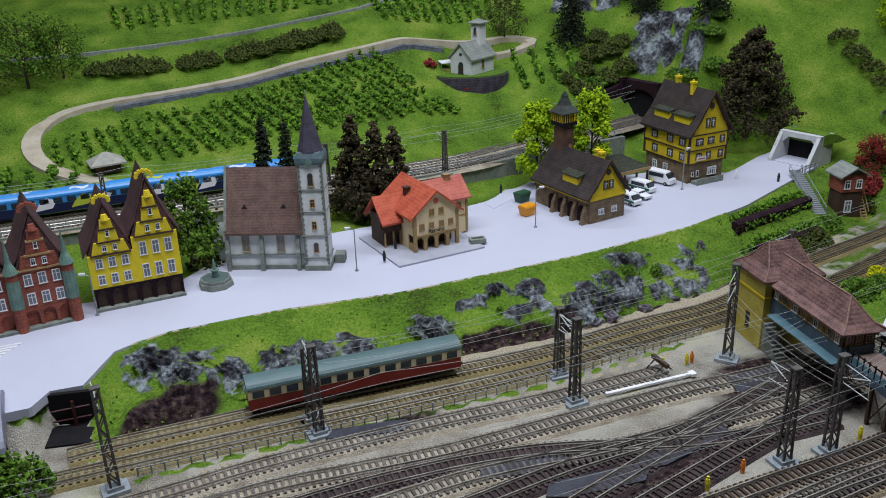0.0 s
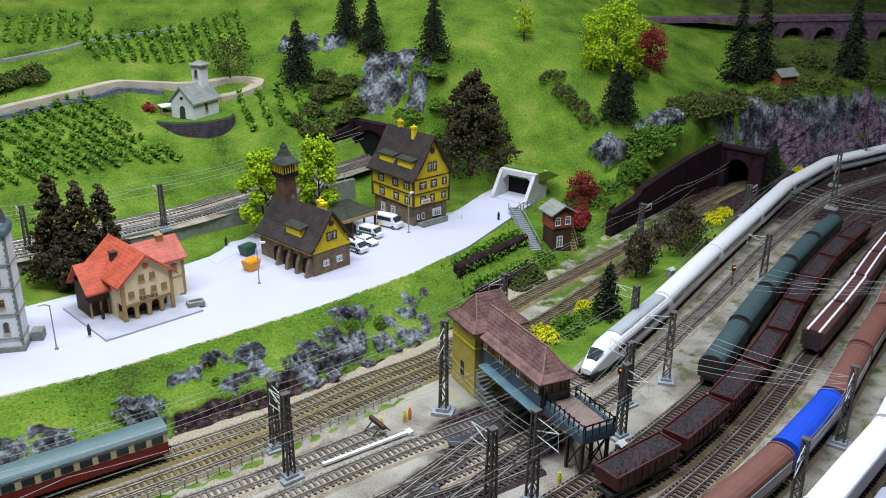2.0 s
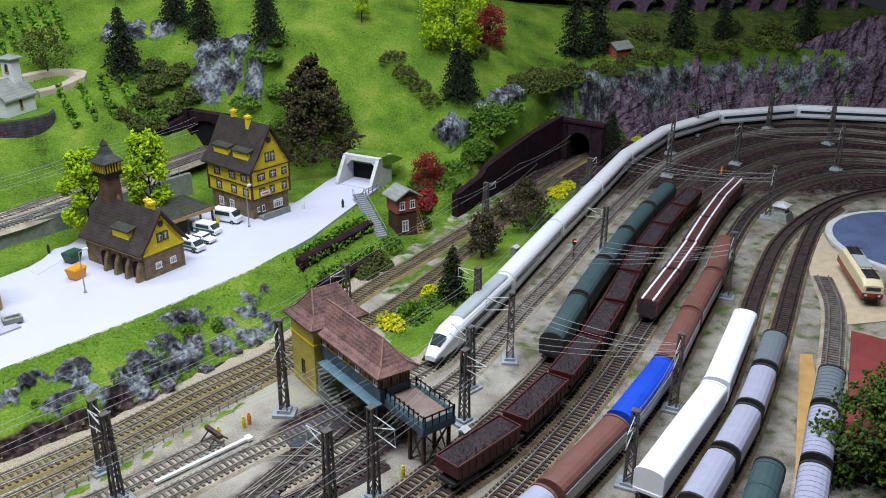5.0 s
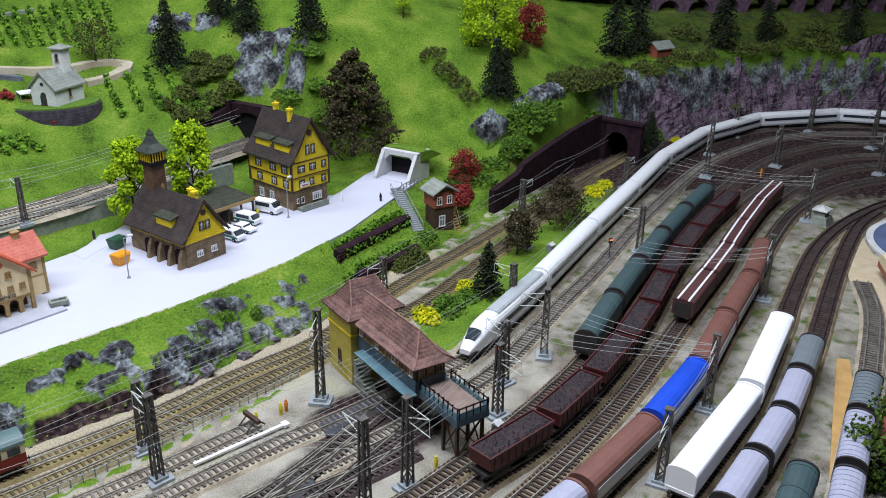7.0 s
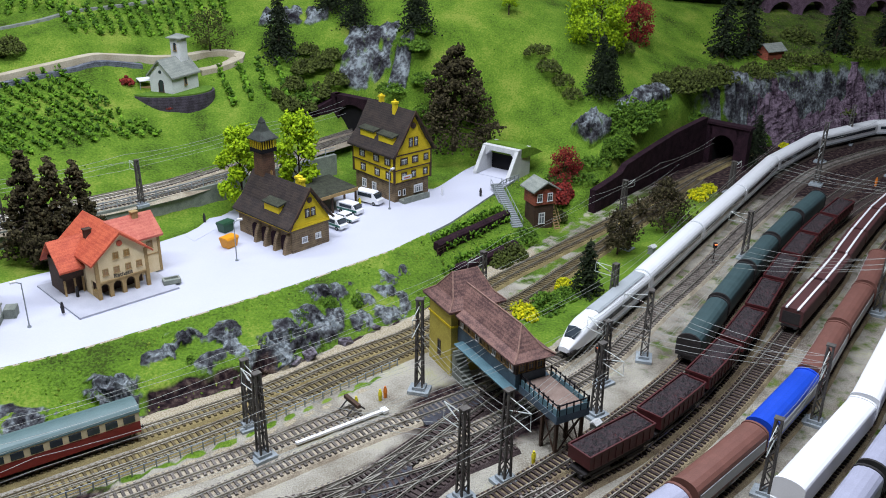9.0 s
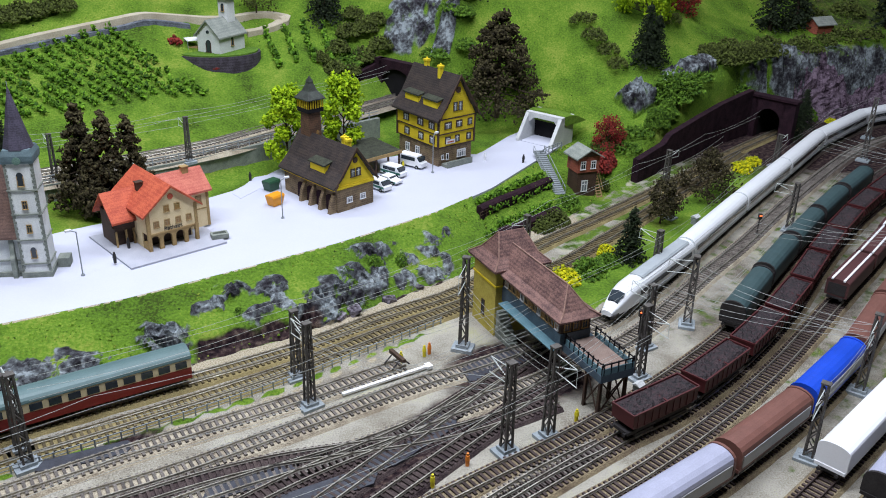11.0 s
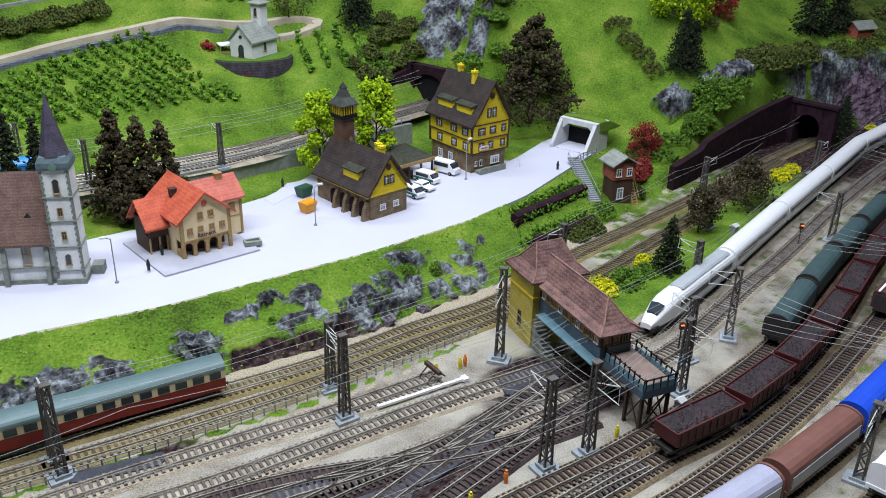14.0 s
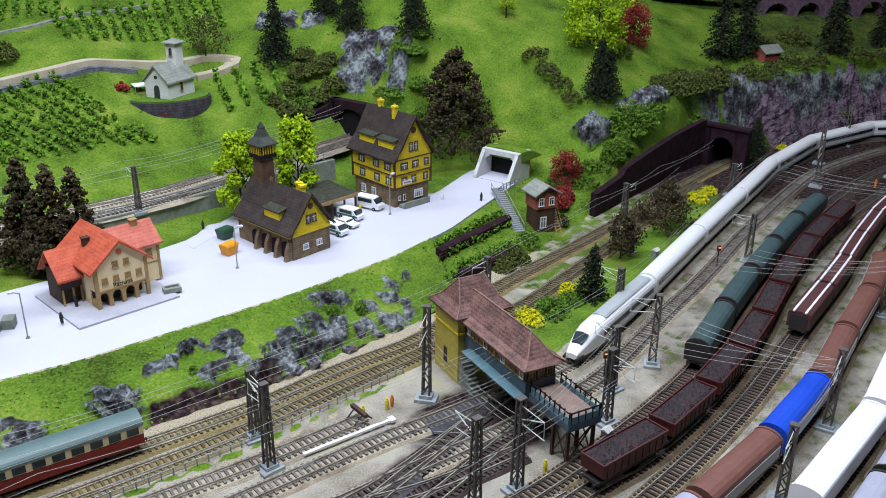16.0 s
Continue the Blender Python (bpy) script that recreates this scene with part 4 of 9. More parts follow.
def build_town_hall():
    base = tagged(part("paved_base", prism(bmesh.new(), [(-0.068, -0.033), (0.084, -0.036), (0.086, 0.09), (-0.07, 0.115)], 0, 0.003), PAVE), "grey-blue paved slab under the town hall", "paving")
    base.matrix_basis = pose(-0.017, 1.274, PLAZA, 0, 0, 28.5)
    t = thing("town_hall", "cream town hall with bright orange-red tiled roof and stone arcade", "town hall", pose(-0.038, 1.264, PLAZA + 0.003, 0, 0, 28.5))
    W, D, A, E, R = 0.080, 0.112, 0.026, 0.062, 0.095
    bm = bmesh.new()
    box(bm, 0, W, 0.022, D, 0, A), box(bm, 0, W, 0, D, A, E)
    gable(bm, W, D, E, R, pose(W / 2, 0, 0))
    part("body", bm, CREAM, t)
    bm = bmesh.new()
    arches(bm, W, 0, A, 4, 0.006, 0.005)
    box(bm, 0, 0.005, 0.005, 0.022, 0, 0.010)
    part("arcade", bm, TAN, t, "tan stone arcade")
    # dark sheet over the whole back wall, painted shade behind the arches
    bm = bmesh.new()
    box(bm, 0.002, W - 0.002, 0.0218, 0.0224, 0, A - 0.001)
    part("arcade_back_shade", bm, TIMBER, t)
    for x in (0, W - 0.004):
        part("corner_pilaster", box(bmesh.new(), x - 0.0006, x + 0.0046, -0.0008, 0.004, 0.0, E), TAN, t)
    part("string_course", box(bmesh.new(), -0.0008, W + 0.0008, -0.0011, 0.003, A - 0.001, A + 0.0012), TAN, t)
    bm = bmesh.new()
    saddle(bm, W, D, E, R, 0.008, 0.003, 0.006, 0.006, m=pose(W / 2, 0, 0))
    roof = part("roof", bm, ROOF_RED, t, "bright orange-red tiled roof")
    f = wall_frame(0, 0, 0, 0)
    for x in (0.014, 0.031, 0.049, 0.066):
        window(t, f, x, 0.036, 0.009, 0.010, TAN, PANE_Y, 1)
    for x in (0.032, 0.049):
        window(t, f, x, 0.058, 0.009, 0.010, TAN, PANE_Y, 1)
    bm = bmesh.new()
    cyl(bm, 0.0045, 0.0045, 0, 0.0012, seg=10, m=Matrix.Translation((W / 2, 0.0002, 0.080)) @ Matrix.Rotation(math.radians(90), 4, "X"))
    part("crest", bm, ROOF_RED, t, "round red crest")
    text_part("Rathaus", 0.0095, t, Matrix.Translation((W / 2, -0.0006, A + 0.0022)) @ Matrix.Rotation(math.radians(90), 4, "X"), INK)
    # east wing
    bm = bmesh.new()
    box(bm, W, W + 0.040, 0.040, 0.098, 0, 0.064)
    gable(bm, 0.058, 0.060, 0.064, 0.088, pose(W - 0.020, 0.069, 0, 0, 0, -90))
    wing = part("wing", bm, CREAM, t)
    bm = bmesh.new()
    saddle(bm, 0.058, 0.075, 0.064, 0.088, 0.006, 0.003, 0.0, 0.006, m=pose(W - 0.035, 0.069, 0, 0, 0, -90))
    part("wing_roof", bm, ROOF_PINK, wing, "paler red wing roof")
    bm = bmesh.new()
    box(bm, W, W + 0.041, 0.0392, 0.041, 0.030, 0.032), box(bm, W + 0.037, W + 0.0412, 0.0388, 0.044, 0, 0.064)
    part("wing_trim", bm, TAN, wing)
    fw = wall_frame(W, 0.040, 0, 0)
    window(wing, fw, 0.024, 0.042, 0.010, 0.011, TAN, PANE_Y, 1)
    window(wing, fw, 0.014, 0.015, 0.007, 0.008, TAN, PANE, 1)
    # west porch with balcony
    bm = bmesh.new()
    box(bm, -0.030, 0.0, 0.052, 0.098, 0.0, 0.030)
    box(bm, -0.030, 0.0, 0.060, 0.098, 0.030, 0.050)
    porch = part("porch", bm, TIMBER, t, "dark timber porch with a balcony")
    bm = bmesh.new()
    box(bm, -0.032, -0.001, 0.044, 0.060, 0.026, 0.0285), box(bm, -0.032, -0.001, 0.044, 0.0455, 0.0285, 0.036)
    part("balcony", bm, TIMBER, porch)
    for x in (-0.031, -0.016, -0.004):
        bm = bmesh.new()
        box(bm, x, x + 0.0025, 0.0445, 0.047, 0, 0.052)
        part("post", bm, TAN, porch)
    bm = bmesh.new()
    saddle(bm, 0.056, 0.056, 0.048, 0.077, 0.008, 0.003, 0.008, 0.0, m=pose(-0.030, 0.072, 0, 0, 0, -90))
    part("porch_roof", bm, ROOF_RED, porch)
    # chimneys
    for x, y, z, mm in ((0.014, 0.055, 0.070, TIMBER), (0.092, 0.062, 0.076, TAN)):
        bm = bmesh.new()
        box(bm, x, x + 0.010, y, y + 0.008, z, z + 0.020), box(bm, x - 0.001, x + 0.011, y - 0.001, y + 0.009, z + 0.020, z + 0.0215)
        part("chimney", bm, mm, roof)
    # planter on the slab
    bm = bmesh.new()
    for q in ((0, 0.026, 0, 0.003), (0, 0.026, 0.013, 0.016), (0, 0.003, 0.003, 0.013), (0.023, 0.026, 0.003, 0.013)):
        box(bm, *q, 0, 0.007)
    box(bm, 0.003, 0.023, 0.003, 0.013, 0, 0.004)
    o = tagged(part("stone_trough", bm, STONE), "grey stone trough on the paved slab", "trough")
    o.matrix_basis = pose(0.052, 1.292, PLAZA + 0.003, 0, 0, 12)


build_town_hall()


def dormer(parent, x, y, z, w, d, h, rz, face, roof):
    """A shed dormer whose face looks along -y before turning."""
    bm = bmesh.new()
    profile_x(bm, ((0, 0), (d, 0), (d, h + 0.002), (0, h)), -w / 2, w / 2)
    o = part("dormer", bm, face, parent)
    o.matrix_basis = pose(x, y, z, 0, 0, rz)
    bm = bmesh.new()
    profile_x(bm, ((-0.003, h - 0.001), (d, h + 0.008), (d, h + 0.011), (-0.003, h + 0.0018)), -w / 2 - 0.003, w / 2 + 0.003)
    part("dormer_roof", bm, roof, o)
    return o


def frieze(bm, w, z0, z1, y=-0.0062):
    """A wavy bargeboard along both slopes of a gable."""
    for s in (-1, 1):
        for i in range(9):
            a, b = i / 9, (i + 1) / 9
            xa, xb = s * w / 2 * (1 - a), s * w / 2 * (1 - b)
            za, zb = z0 + (z1 - z0) * a, z0 + (z1 - z0) * b
            dz = 0.0015 if i % 2 else -0.0005
            v = [bm.verts.new((x, yy, z)) for yy in (y, y + 0.002) for x, z in ((xa, za + 0.001 + dz), (xb, zb + 0.001 + dz), (xb, zb + 0.007), (xa, za + 0.007))]
            for q in ((0, 1, 2, 3), (7, 6, 5, 4), (0, 4, 5, 1), (1, 5, 6, 2), (2, 6, 7, 3), (3, 7, 4, 0)):
                bm.faces.new([v[k] for k in q])


def chimney(parent, x, y, z, h, material=BRIGHT_Y):
    bm = bmesh.new()
    box(bm, x - 0.004, x + 0.004, y - 0.004, y + 0.004, z, z + h), box(bm, x - 0.0052, x + 0.0052, y - 0.0052, y + 0.0052, z + h - 0.0045, z + h - 0.0005)
    cyl(bm, 0.002, 0.0018, z + h, z + h + 0.003, x, y, 8)
    return part("chimney", bm, material, parent, "yellow chimney")


def build_fire_station():
    t = thing("fire_station", "brown rubble-stone fire station with dark roof, yellow gable and tower", "fire station", pose(0.257, 1.374, PLAZA, 0, 0, 31))
    W, D, E, R = 0.079, 0.150, 0.047, 0.103
    bm = bmesh.new()
    box(bm, 0, W, 0, D, 0, E - 0.004)
    part("ground_floor", bm, RUBBLE, t)
    bm = bmesh.new()
    box(bm, -0.001, W + 0.001, -0.001, D, E - 0.004, E)
    gable(bm, W + 0.002, D, E, R, pose(W / 2, 0, 0))
    part("upper_gable", bm, YELLOW, t, "yellow plastered gable")
    bm = bmesh.new()
    saddle(bm, W, D, E, R, 0.006, 0.003, 0.005, 0.004, 0.004, m=pose(W / 2, 0, 0))
    roof = part("roof", bm, ROOF_DARK, t, "dark brown steep roof")
    bm = bmesh.new()
    frieze(bm, W + 0.012, E - 0.004, R)
    o = part("bargeboard", bm, TIMBER, t)
    o.matrix_basis = pose(W / 2, 0, 0)
    bm = bmesh.new()
    box(bm, -0.0064, -0.0048, 0, D, E - 0.007, E - 0.004)
    box(bm, -0.0012, W + 0.0012, -0.002, 0.001, E - 0.006, E - 0.003)
    part("eaves_beam", bm, YELLOW, t)
    f = wall_frame(0, 0, 0, 0)
    for x in (0.026, 0.055):
        window(t, f, x, 0.014, 0.012, 0.010, WHITE, PANE_G, 2)
    for x in (0.034, 0.046):
        window(t, f, x, 0.058, 0.010, 0.014, TIMBER, PANE_G, 1)
    bm = bmesh.new()
    cyl(bm, 0.005, 0.005, 0, 0.0015, seg=14, m=Matrix.Translation((W / 2, 0.0004, 0.086)) @ Matrix.Rotation(math.radians(90), 4, "X"))
    part("round_window", bm, TIMBER, t)
    # engine bays on the west wall: piers and dark gates
    fw = wall_frame(0, 0, 0, -90)
    for i in range(4):
        y = 0.020 + i * 0.027
        bm = bmesh.new()
        k = 8
        poly = [(-0.009, 0), (0.009, 0)] + [(0.009 * math.cos(math.pi * j / k), 0.022 + 0.007 * math.sin(math.pi * j / k)) for j in range(k + 1)]
        prism(bm, poly, 0, 0.0015, Matrix.Rotation(math.radians(90), 4, "X"))
        g = part("bay_gate", bm, SOOT, t, "dark arched engine gate")
        g.matrix_basis = pose(0, y, 0, 0, 0, -90)
        bm = bmesh.new()
        profile_x(bm, ((0, 0), (-0.014, 0), (-0.010, 0.020), (-0.004, 0.032), (0, 0.034)), -0.0035, 0.0035)
        pr = part("pier", bm, RUBBLE, t)
        pr.matrix_basis = pose(0, y - 0.0135, 0, 0, 0, -90)
    dormer(roof, 0.004, 0.058, 0.052, 0.040, 0.036, 0.021, -90, BRIGHT_Y, ROOF_MOSS)
    chimney(roof, 0.048, 0.028, 0.085, 0.030), chimney(roof, 0.055, 0.046, 0.080, 0.034)
    # hose tower
    tx, ty = 0.047, 0.130
    bm = bmesh.new()
    loft(bm, [[(tx + sx * k, ty + sy * k, z) for sx, sy in ((-1, -1), (1, -1), (1, 1), (-1, 1))] for k, z in ((0.0138, 0.040), (0.0122, 0.142))])
    tower = part("tower", bm, tile_mat("dark_brown_brick", (0.13, 0.065, 0.035), (0.055, 0.028, 0.016)), t, "square dark brown hose tower")
    bm = bmesh.new()
    box(bm, tx - 0.0165, tx + 0.0165, ty - 0.0165, ty + 0.0165, 0.142, 0.149), box(bm, tx - 0.012, tx + 0.012, ty - 0.012, ty + 0.012, 0.149, 0.165)
    part("belfry_core", bm, DARK, tower)
    for i in range(7):
        for s in (-1, 1):
            bm = bmesh.new()
            u = -0.0153 + i * 0.0051
            box(bm, tx + u - 0.0008, tx + u + 0.0008, ty + s * 0.0153 - 0.0008, ty + s * 0.0153 + 0.0008, 0.149, 0.165)
            part("belfry_post", bm, YELLOW, tower)
            bm = bmesh.new()
            box(bm, tx + s * 0.0153 - 0.0008, tx + s * 0.0153 + 0.0008, ty + u - 0.0008, ty + u + 0.0008, 0.149, 0.165)
            part("belfry_post", bm, YELLOW, tower)
    bm = bmesh.new()
    loft(bm, [[(tx + sx * k, ty + sy * k, z) for sx, sy in ((-1, -1), (1, -1), (1, 1), (-1, 1))] for k, z in ((0.0192, 0.164), (0.0192, 0.166), (0.0095, 0.178), (0.0045, 0.191), (0.0048, 0.194), (0.0035, 0.197), (0.0003, 0.203))])
    part("tower_roof", bm, mat("dark_copper", (0.055, 0.068, 0.055), 0.6, (0.022, 0.02, 0.02), 90, 700, 0.2), tower, "curved dark green tower roof")
    ftw = wall_frame(tx, ty - 0.0132, 0, 0)
    window(tower, ftw, 0.004, 0.098, 0.005, 0.008, TAN, PANE_Y, 0, False, True)
    ftl = wall_frame(tx - 0.0134, ty, 0, -90)
    window(tower, ftl, -0.003, 0.070, 0.004, 0.008, WHITE, PANE_Y, 0, False, True), window(tower, ftl, 0.004, 0.070, 0.004, 0.008, WHITE, PANE_Y, 0, False, True)
    # vehicle shelter between the two houses
    s = thing("vehicle_shelter", "low open vehicle shelter with mossy flat roof", "shelter", pose(0.335, 1.535, PLAZA, 0, 0, 31))
    bm = bmesh.new()
    profile_x(bm, ((0, 0.034), (0.085, 0.040), (0.085, 0.044), (0, 0.038)), -0.012, 0.085)
    part("roof", bm, ROOF_MOSS, s)
    bm = bmesh.new()
    box(bm, -0.010, 0.083, 0.076, 0.080, 0, 0.038)
    part("back_wall", bm, TIMBER, s)
    bm = bmesh.new()
    box(bm, -0.012, 0.085, -0.001, 0.0, 0.032, 0.0385)
    part("fascia", bm, TAN, s)
    for x in (-0.008, 0.022, 0.052, 0.080):
        bm = bmesh.new()
        box(bm, x, x + 0.003, 0.002, 0.005, 0, 0.035)
        part("post", bm, TIMBER, s)


build_fire_station()


def build_timber_house():
    t = thing("timber_framed_house", "tall yellow half-timbered house with dark steep roof and dormers", "house", pose(0.479, 1.576, PLAZA, 0, 0, 26))
    W, D, S, F2, E, R = 0.090, 0.128, 0.037, 0.066, 0.096, 0.172
    bm = bmesh.new()
    box(bm, 0.002, W - 0.002, 0.002, D - 0.002, 0, S)
    part("stone_storey", bm, RUBBLE, t, "brown rubble-stone ground floor")
    bm = bmesh.new()
    box(bm, 0, W, 0, D, S, F2), box(bm, -0.002, W + 0.002, -0.002, D + 0.002, F2, E)
    gable(bm, W + 0.004, D + 0.004, E, R, pose(W / 2, -0.002, 0))
    part("upper_storey", bm, YELLOW, t)
    bm = bmesh.new()
    for z, o in ((S, 0.0008), (F2 - 0.002, 0.0028), (E - 0.003, 0.0028)):
        box(bm, -o, W + o, -o, D + o, z, z + 0.0022)
    part("floor_beam", bm, TIMBER, t)
    for x in (-0.0028, W - 0.0006):
        for y in (-0.0028, D - 0.0006):
            bm = bmesh.new()
            box(bm, x, x + 0.0034, y, y + 0.0034, S, E)
            part("corner_post", bm, TIMBER, t)
    bm = bmesh.new()
    saddle(bm, W, D, E, R, 0.006, 0.0035, 0.010, 0.008, 0.005, m=pose(W / 2, 0, 0))
    roof = part("roof", bm, ROOF_DARK, t, "dark brown steep roof")
    bm = bmesh.new()
    frieze(bm, W + 0.012, E - 0.004, R, -0.0112)
    o = part("bargeboard", bm, TIMBER, t)
    o.matrix_basis = pose(W / 2, 0, 0)
    f = wall_frame(0, 0, 0, 0)
    f2 = wall_frame(0, -0.002, 0, 0)
    window(t, f, 0.060, 0.012, 0.022, 0.015, WHITE, PANE_G, 3)
    window(t, f, 0.012, 0.014, 0.005, 0.009, WHITE, PANE, 0, False), window(t, f, 0.024, 0.012, 0.006, 0.012, WHITE, PANE, 0, False)
    for x, w in ((0.024, 0.014), (0.048, 0.012), (0.078, 0.012)):
        window(t, f, x, 0.045, w, 0.013, TIMBER, PANE_G, 1)
    for x, w in ((0.022, 0.018), (0.050, 0.016), (0.078, 0.012)):
        window(t, f2, x, 0.075, w, 0.013, TIMBER, PANE_G, 1)
    for x in (0.039, 0.052):
        window(t, f2, x, 0.108, 0.010, 0.017, TIMBER, PANE_G, 1)
    bm = bmesh.new()
    cyl(bm, 0.006, 0.006, 0, 0.002, seg=14, m=Matrix.Translation((W / 2, -0.002, 0.148)) @ Matrix.Rotation(math.radians(90), 4, "X"))
    part("round_window", bm, TIMBER, t)
    for x, z in ((0.030, 0.052),):
        bm = bmesh.new()
        box(bm, x - 0.013, x + 0.010, -0.004, -0.003, z - 0.008, z + 0.000)
        part("sign_board", bm, WHITE, t, "pale sign board")
        bm = bmesh.new()
        box(bm, x - 0.010, x + 0.006, -0.0047, -0.0043, z - 0.005, z - 0.003)
        part("sign_bar", bm, ROOF_RED, t)
    for x, w, z in ((0.050, 0.020, 0.094), (0.044, 0.030, 0.030)):
        bm = bmesh.new()
        profile_x(bm, ((-0.013, -0.004), (0.0, 0.003), (0.0, 0.005), (-0.013, -0.002)), x - w / 2, x + w / 2)
        part("canopy", bm, COPPER, t, "small green canopy")
    fw = wall_frame(0, D, 0, -90)
    for x in (0.030, 0.075, 0.110):
        window(t, fw, x, 0.045, 0.016, 0.014, TIMBER, PANE_G, 2)
        window(t, wall_frame(-0.002, D, 0, -90), x, 0.074, 0.018, 0.014, TIMBER, PANE_G, 2)
    for x in (0.030, 0.062):
        window(t, wall_frame(0.002, D, 0, -90), x, 0.010, 0.013, 0.016, WHITE, PANE_G, 1)
    for y in (0.033, 0.091):
        dormer(roof, 0.005, y, 0.103, 0.043, 0.040, 0.024, -90, BRIGHT_Y, ROOF_MOSS)
    chimney(roof, 0.040, 0.046, 0.155, 0.032), chimney(roof, 0.048, 0.098, 0.155, 0.034)
    # low terrace in front of the entrance
    bm = bmesh.new()
    box(bm, 0.010, 0.075, -0.018, 0.0, 0, 0.006), box(bm, 0.010, 0.075, -0.018, -0.016, 0.006, 0.012)
    part("terrace", bm, STONE, t)


build_timber_house()


def ornate_house(x, y, rz, w, d, s, e, r, material, label, cols, front_steps=True, stone=TIMBER):
    """A narrow town house with a stone base, rows of windows and a stepped gable in front of a steep roof."""
    t = thing("gabled_town_house", label, "house", pose(x, y, PLAZA, 0, 0, rz))
    bm = bmesh.new()
    box(bm, 0, w, 0.004, d, 0, s)
    part("ground_floor", bm, stone, t)
    bm = bmesh.new()
    n = max(2, int(w / 0.018))
    arches(bm, w, 0.004, s, n, 0.005, 0.004)
    part("arcade", bm, SOOT if stone is TIMBER else material, t, "dark shop arcade")
    bm = bmesh.new()
    box(bm, -0.001, w + 0.001, -0.006, 0.006, 0, 0.004)
    part("plinth", bm, STONE, t)
    bm = bmesh.new()
    box(bm, -0.001, w + 0.001, 0.0, d, s, e)
    part("front", bm, material, t)
    bm = bmesh.new()
    gable(bm, w, d - 0.004, e, r - 0.002, pose(w / 2, 0.003, 0))
    part("roof_core", bm, ROOF_PURPLE, t)
    # gable in three diminishing stages
    bm = bmesh.new()
    z = e
    for k, hh in ((0.84, 0.26), (0.46, 0.26), (0.30, 0.20)):
        zz = z + (r - e) * hh
        b0, b1 = w * k / 2, w * k / 2 * 0.78
        prism(bm, [(w / 2 - b0, z), (w / 2 + b0, z), (w / 2 + b1, zz), (w / 2 - b1, zz)], -0.002, 0.002, Matrix.Translation((0, 0.001, 0)) @ Matrix.Rotation(math.radians(90), 4, "X"))
        z = zz
    cyl(bm, w * 0.10, w * 0.06, z - 0.001, z + (r - e) * 0.10, w / 2, 0.001, 8)
    part("stepped_gable", bm, material, t)
    bm = bmesh.new()
    z = e
    for k, hh in ((0.90, 0.26), (0.52, 0.26), (0.36, 0.20)):
        box(bm, w / 2 - w * k / 2, w / 2 + w * k / 2, -0.0025, 0.002, z - 0.0012, z + 0.0012)
        z += (r - e) * hh
    part("cornice", bm, TIMBER if material is not BRICK_R else TAN, t)
    bm = bmesh.new()
    saddle(bm, w, d, e, r + 0.002, 0.005, 0.003, -0.003, 0.004, 0.002, m=pose(w / 2, 0, 0))
    roof = part("roof", bm, ROOF_PURPLE, t, "maroon tiled steep roof")
    bm = bmesh.new()
    for i in range(7):
        a = math.pi * i / 6
        cyl(bm, 0.0028, 0.0028, 0, 0.005, seg=6, m=Matrix.Translation((w / 2 + 0.010 * math.cos(a), 0.012, r + 0.004 + 0.008 * math.sin(a))) @ Matrix.Rotation(math.radians(90), 4, "X"))
    part("crest", bm, material, roof)
    f = wall_frame(0, 0, 0, 0)
    rows = 2
    for j in range(rows):
        z = s + 0.006 + j * (e - s) / rows
        for i in range(cols):
            xx = w * (i + 0.75) / (cols + 0.5)
            window(t, f, xx, z, w / cols * 0.50, (e - s) / rows * 0.58, WHITE, PANE_G, 1)
    for i in range(2):
        window(t, wall_frame(0, -0.001, 0, 0), w / 2 - 0.007 + 0.014 * i, e + (r - e) * 0.08, 0.006, (r - e) * 0.12, WHITE, PANE, 1)
    window(t, wall_frame(0, -0.001, 0, 0), w / 2, e + (r - e) * 0.38, 0.005, (r - e) * 0.12, WHITE, PANE, 0)
    for sx in (0.25, 0.75):
        dormer(roof, w * sx, d * 0.45, e + (r - e) * 0.30, 0.012, 0.014, 0.008, -90 if sx < 0.5 else 90, material, ROOF_PURPLE)
    return t


ornate_house(-0.480, 1.092, 24.6, 0.060, 0.095, 0.033, 0.082, 0.152, BRIGHT_Y, "yellow gabled town house with maroon roof and dark ground floor", 3)
ornate_house(-0.4255, 1.117, 24.6, 0.060, 0.095, 0.033, 0.100, 0.178, BRIGHT_Y, "taller yellow gabled town house with maroon roof and dark shops", 3)
ornate_house(-0.556, 1.040, 29, 0.062, 0.10, 0.030, 0.085, 0.160, BRICK_R, "red sandstone gabled house with green turrets", 3, stone=BRICK_R)
ornate_house(-0.622, 1.006, 27, 0.064, 0.10, 0.030, 0.085, 0.165, BRICK_R, "dark red gabled house beside the street", 3, stone=BRICK_R)
for tx, ty in ((-0.560, 1.036), (-0.500, 1.070)):
    t = thing("corner_turret", "slim green copper corner turret on a red house", "turret", pose(tx, ty, PLAZA))
    bm = bmesh.new()
    cyl(bm, 0.008, 0.008, 0.0, 0.085, seg=10)
    part("shaft", bm, BRICK_R, t)
    bm = bmesh.new()
    cyl(bm, 0.009, 0.0085, 0.035, 0.075, seg=10), cyl(bm, 0.0105, 0.004, 0.085, 0.100, seg=10), cyl(bm, 0.004, 0.0003, 0.100, 0.135, seg=8)
    part("oriel", bm, COPPER, t)


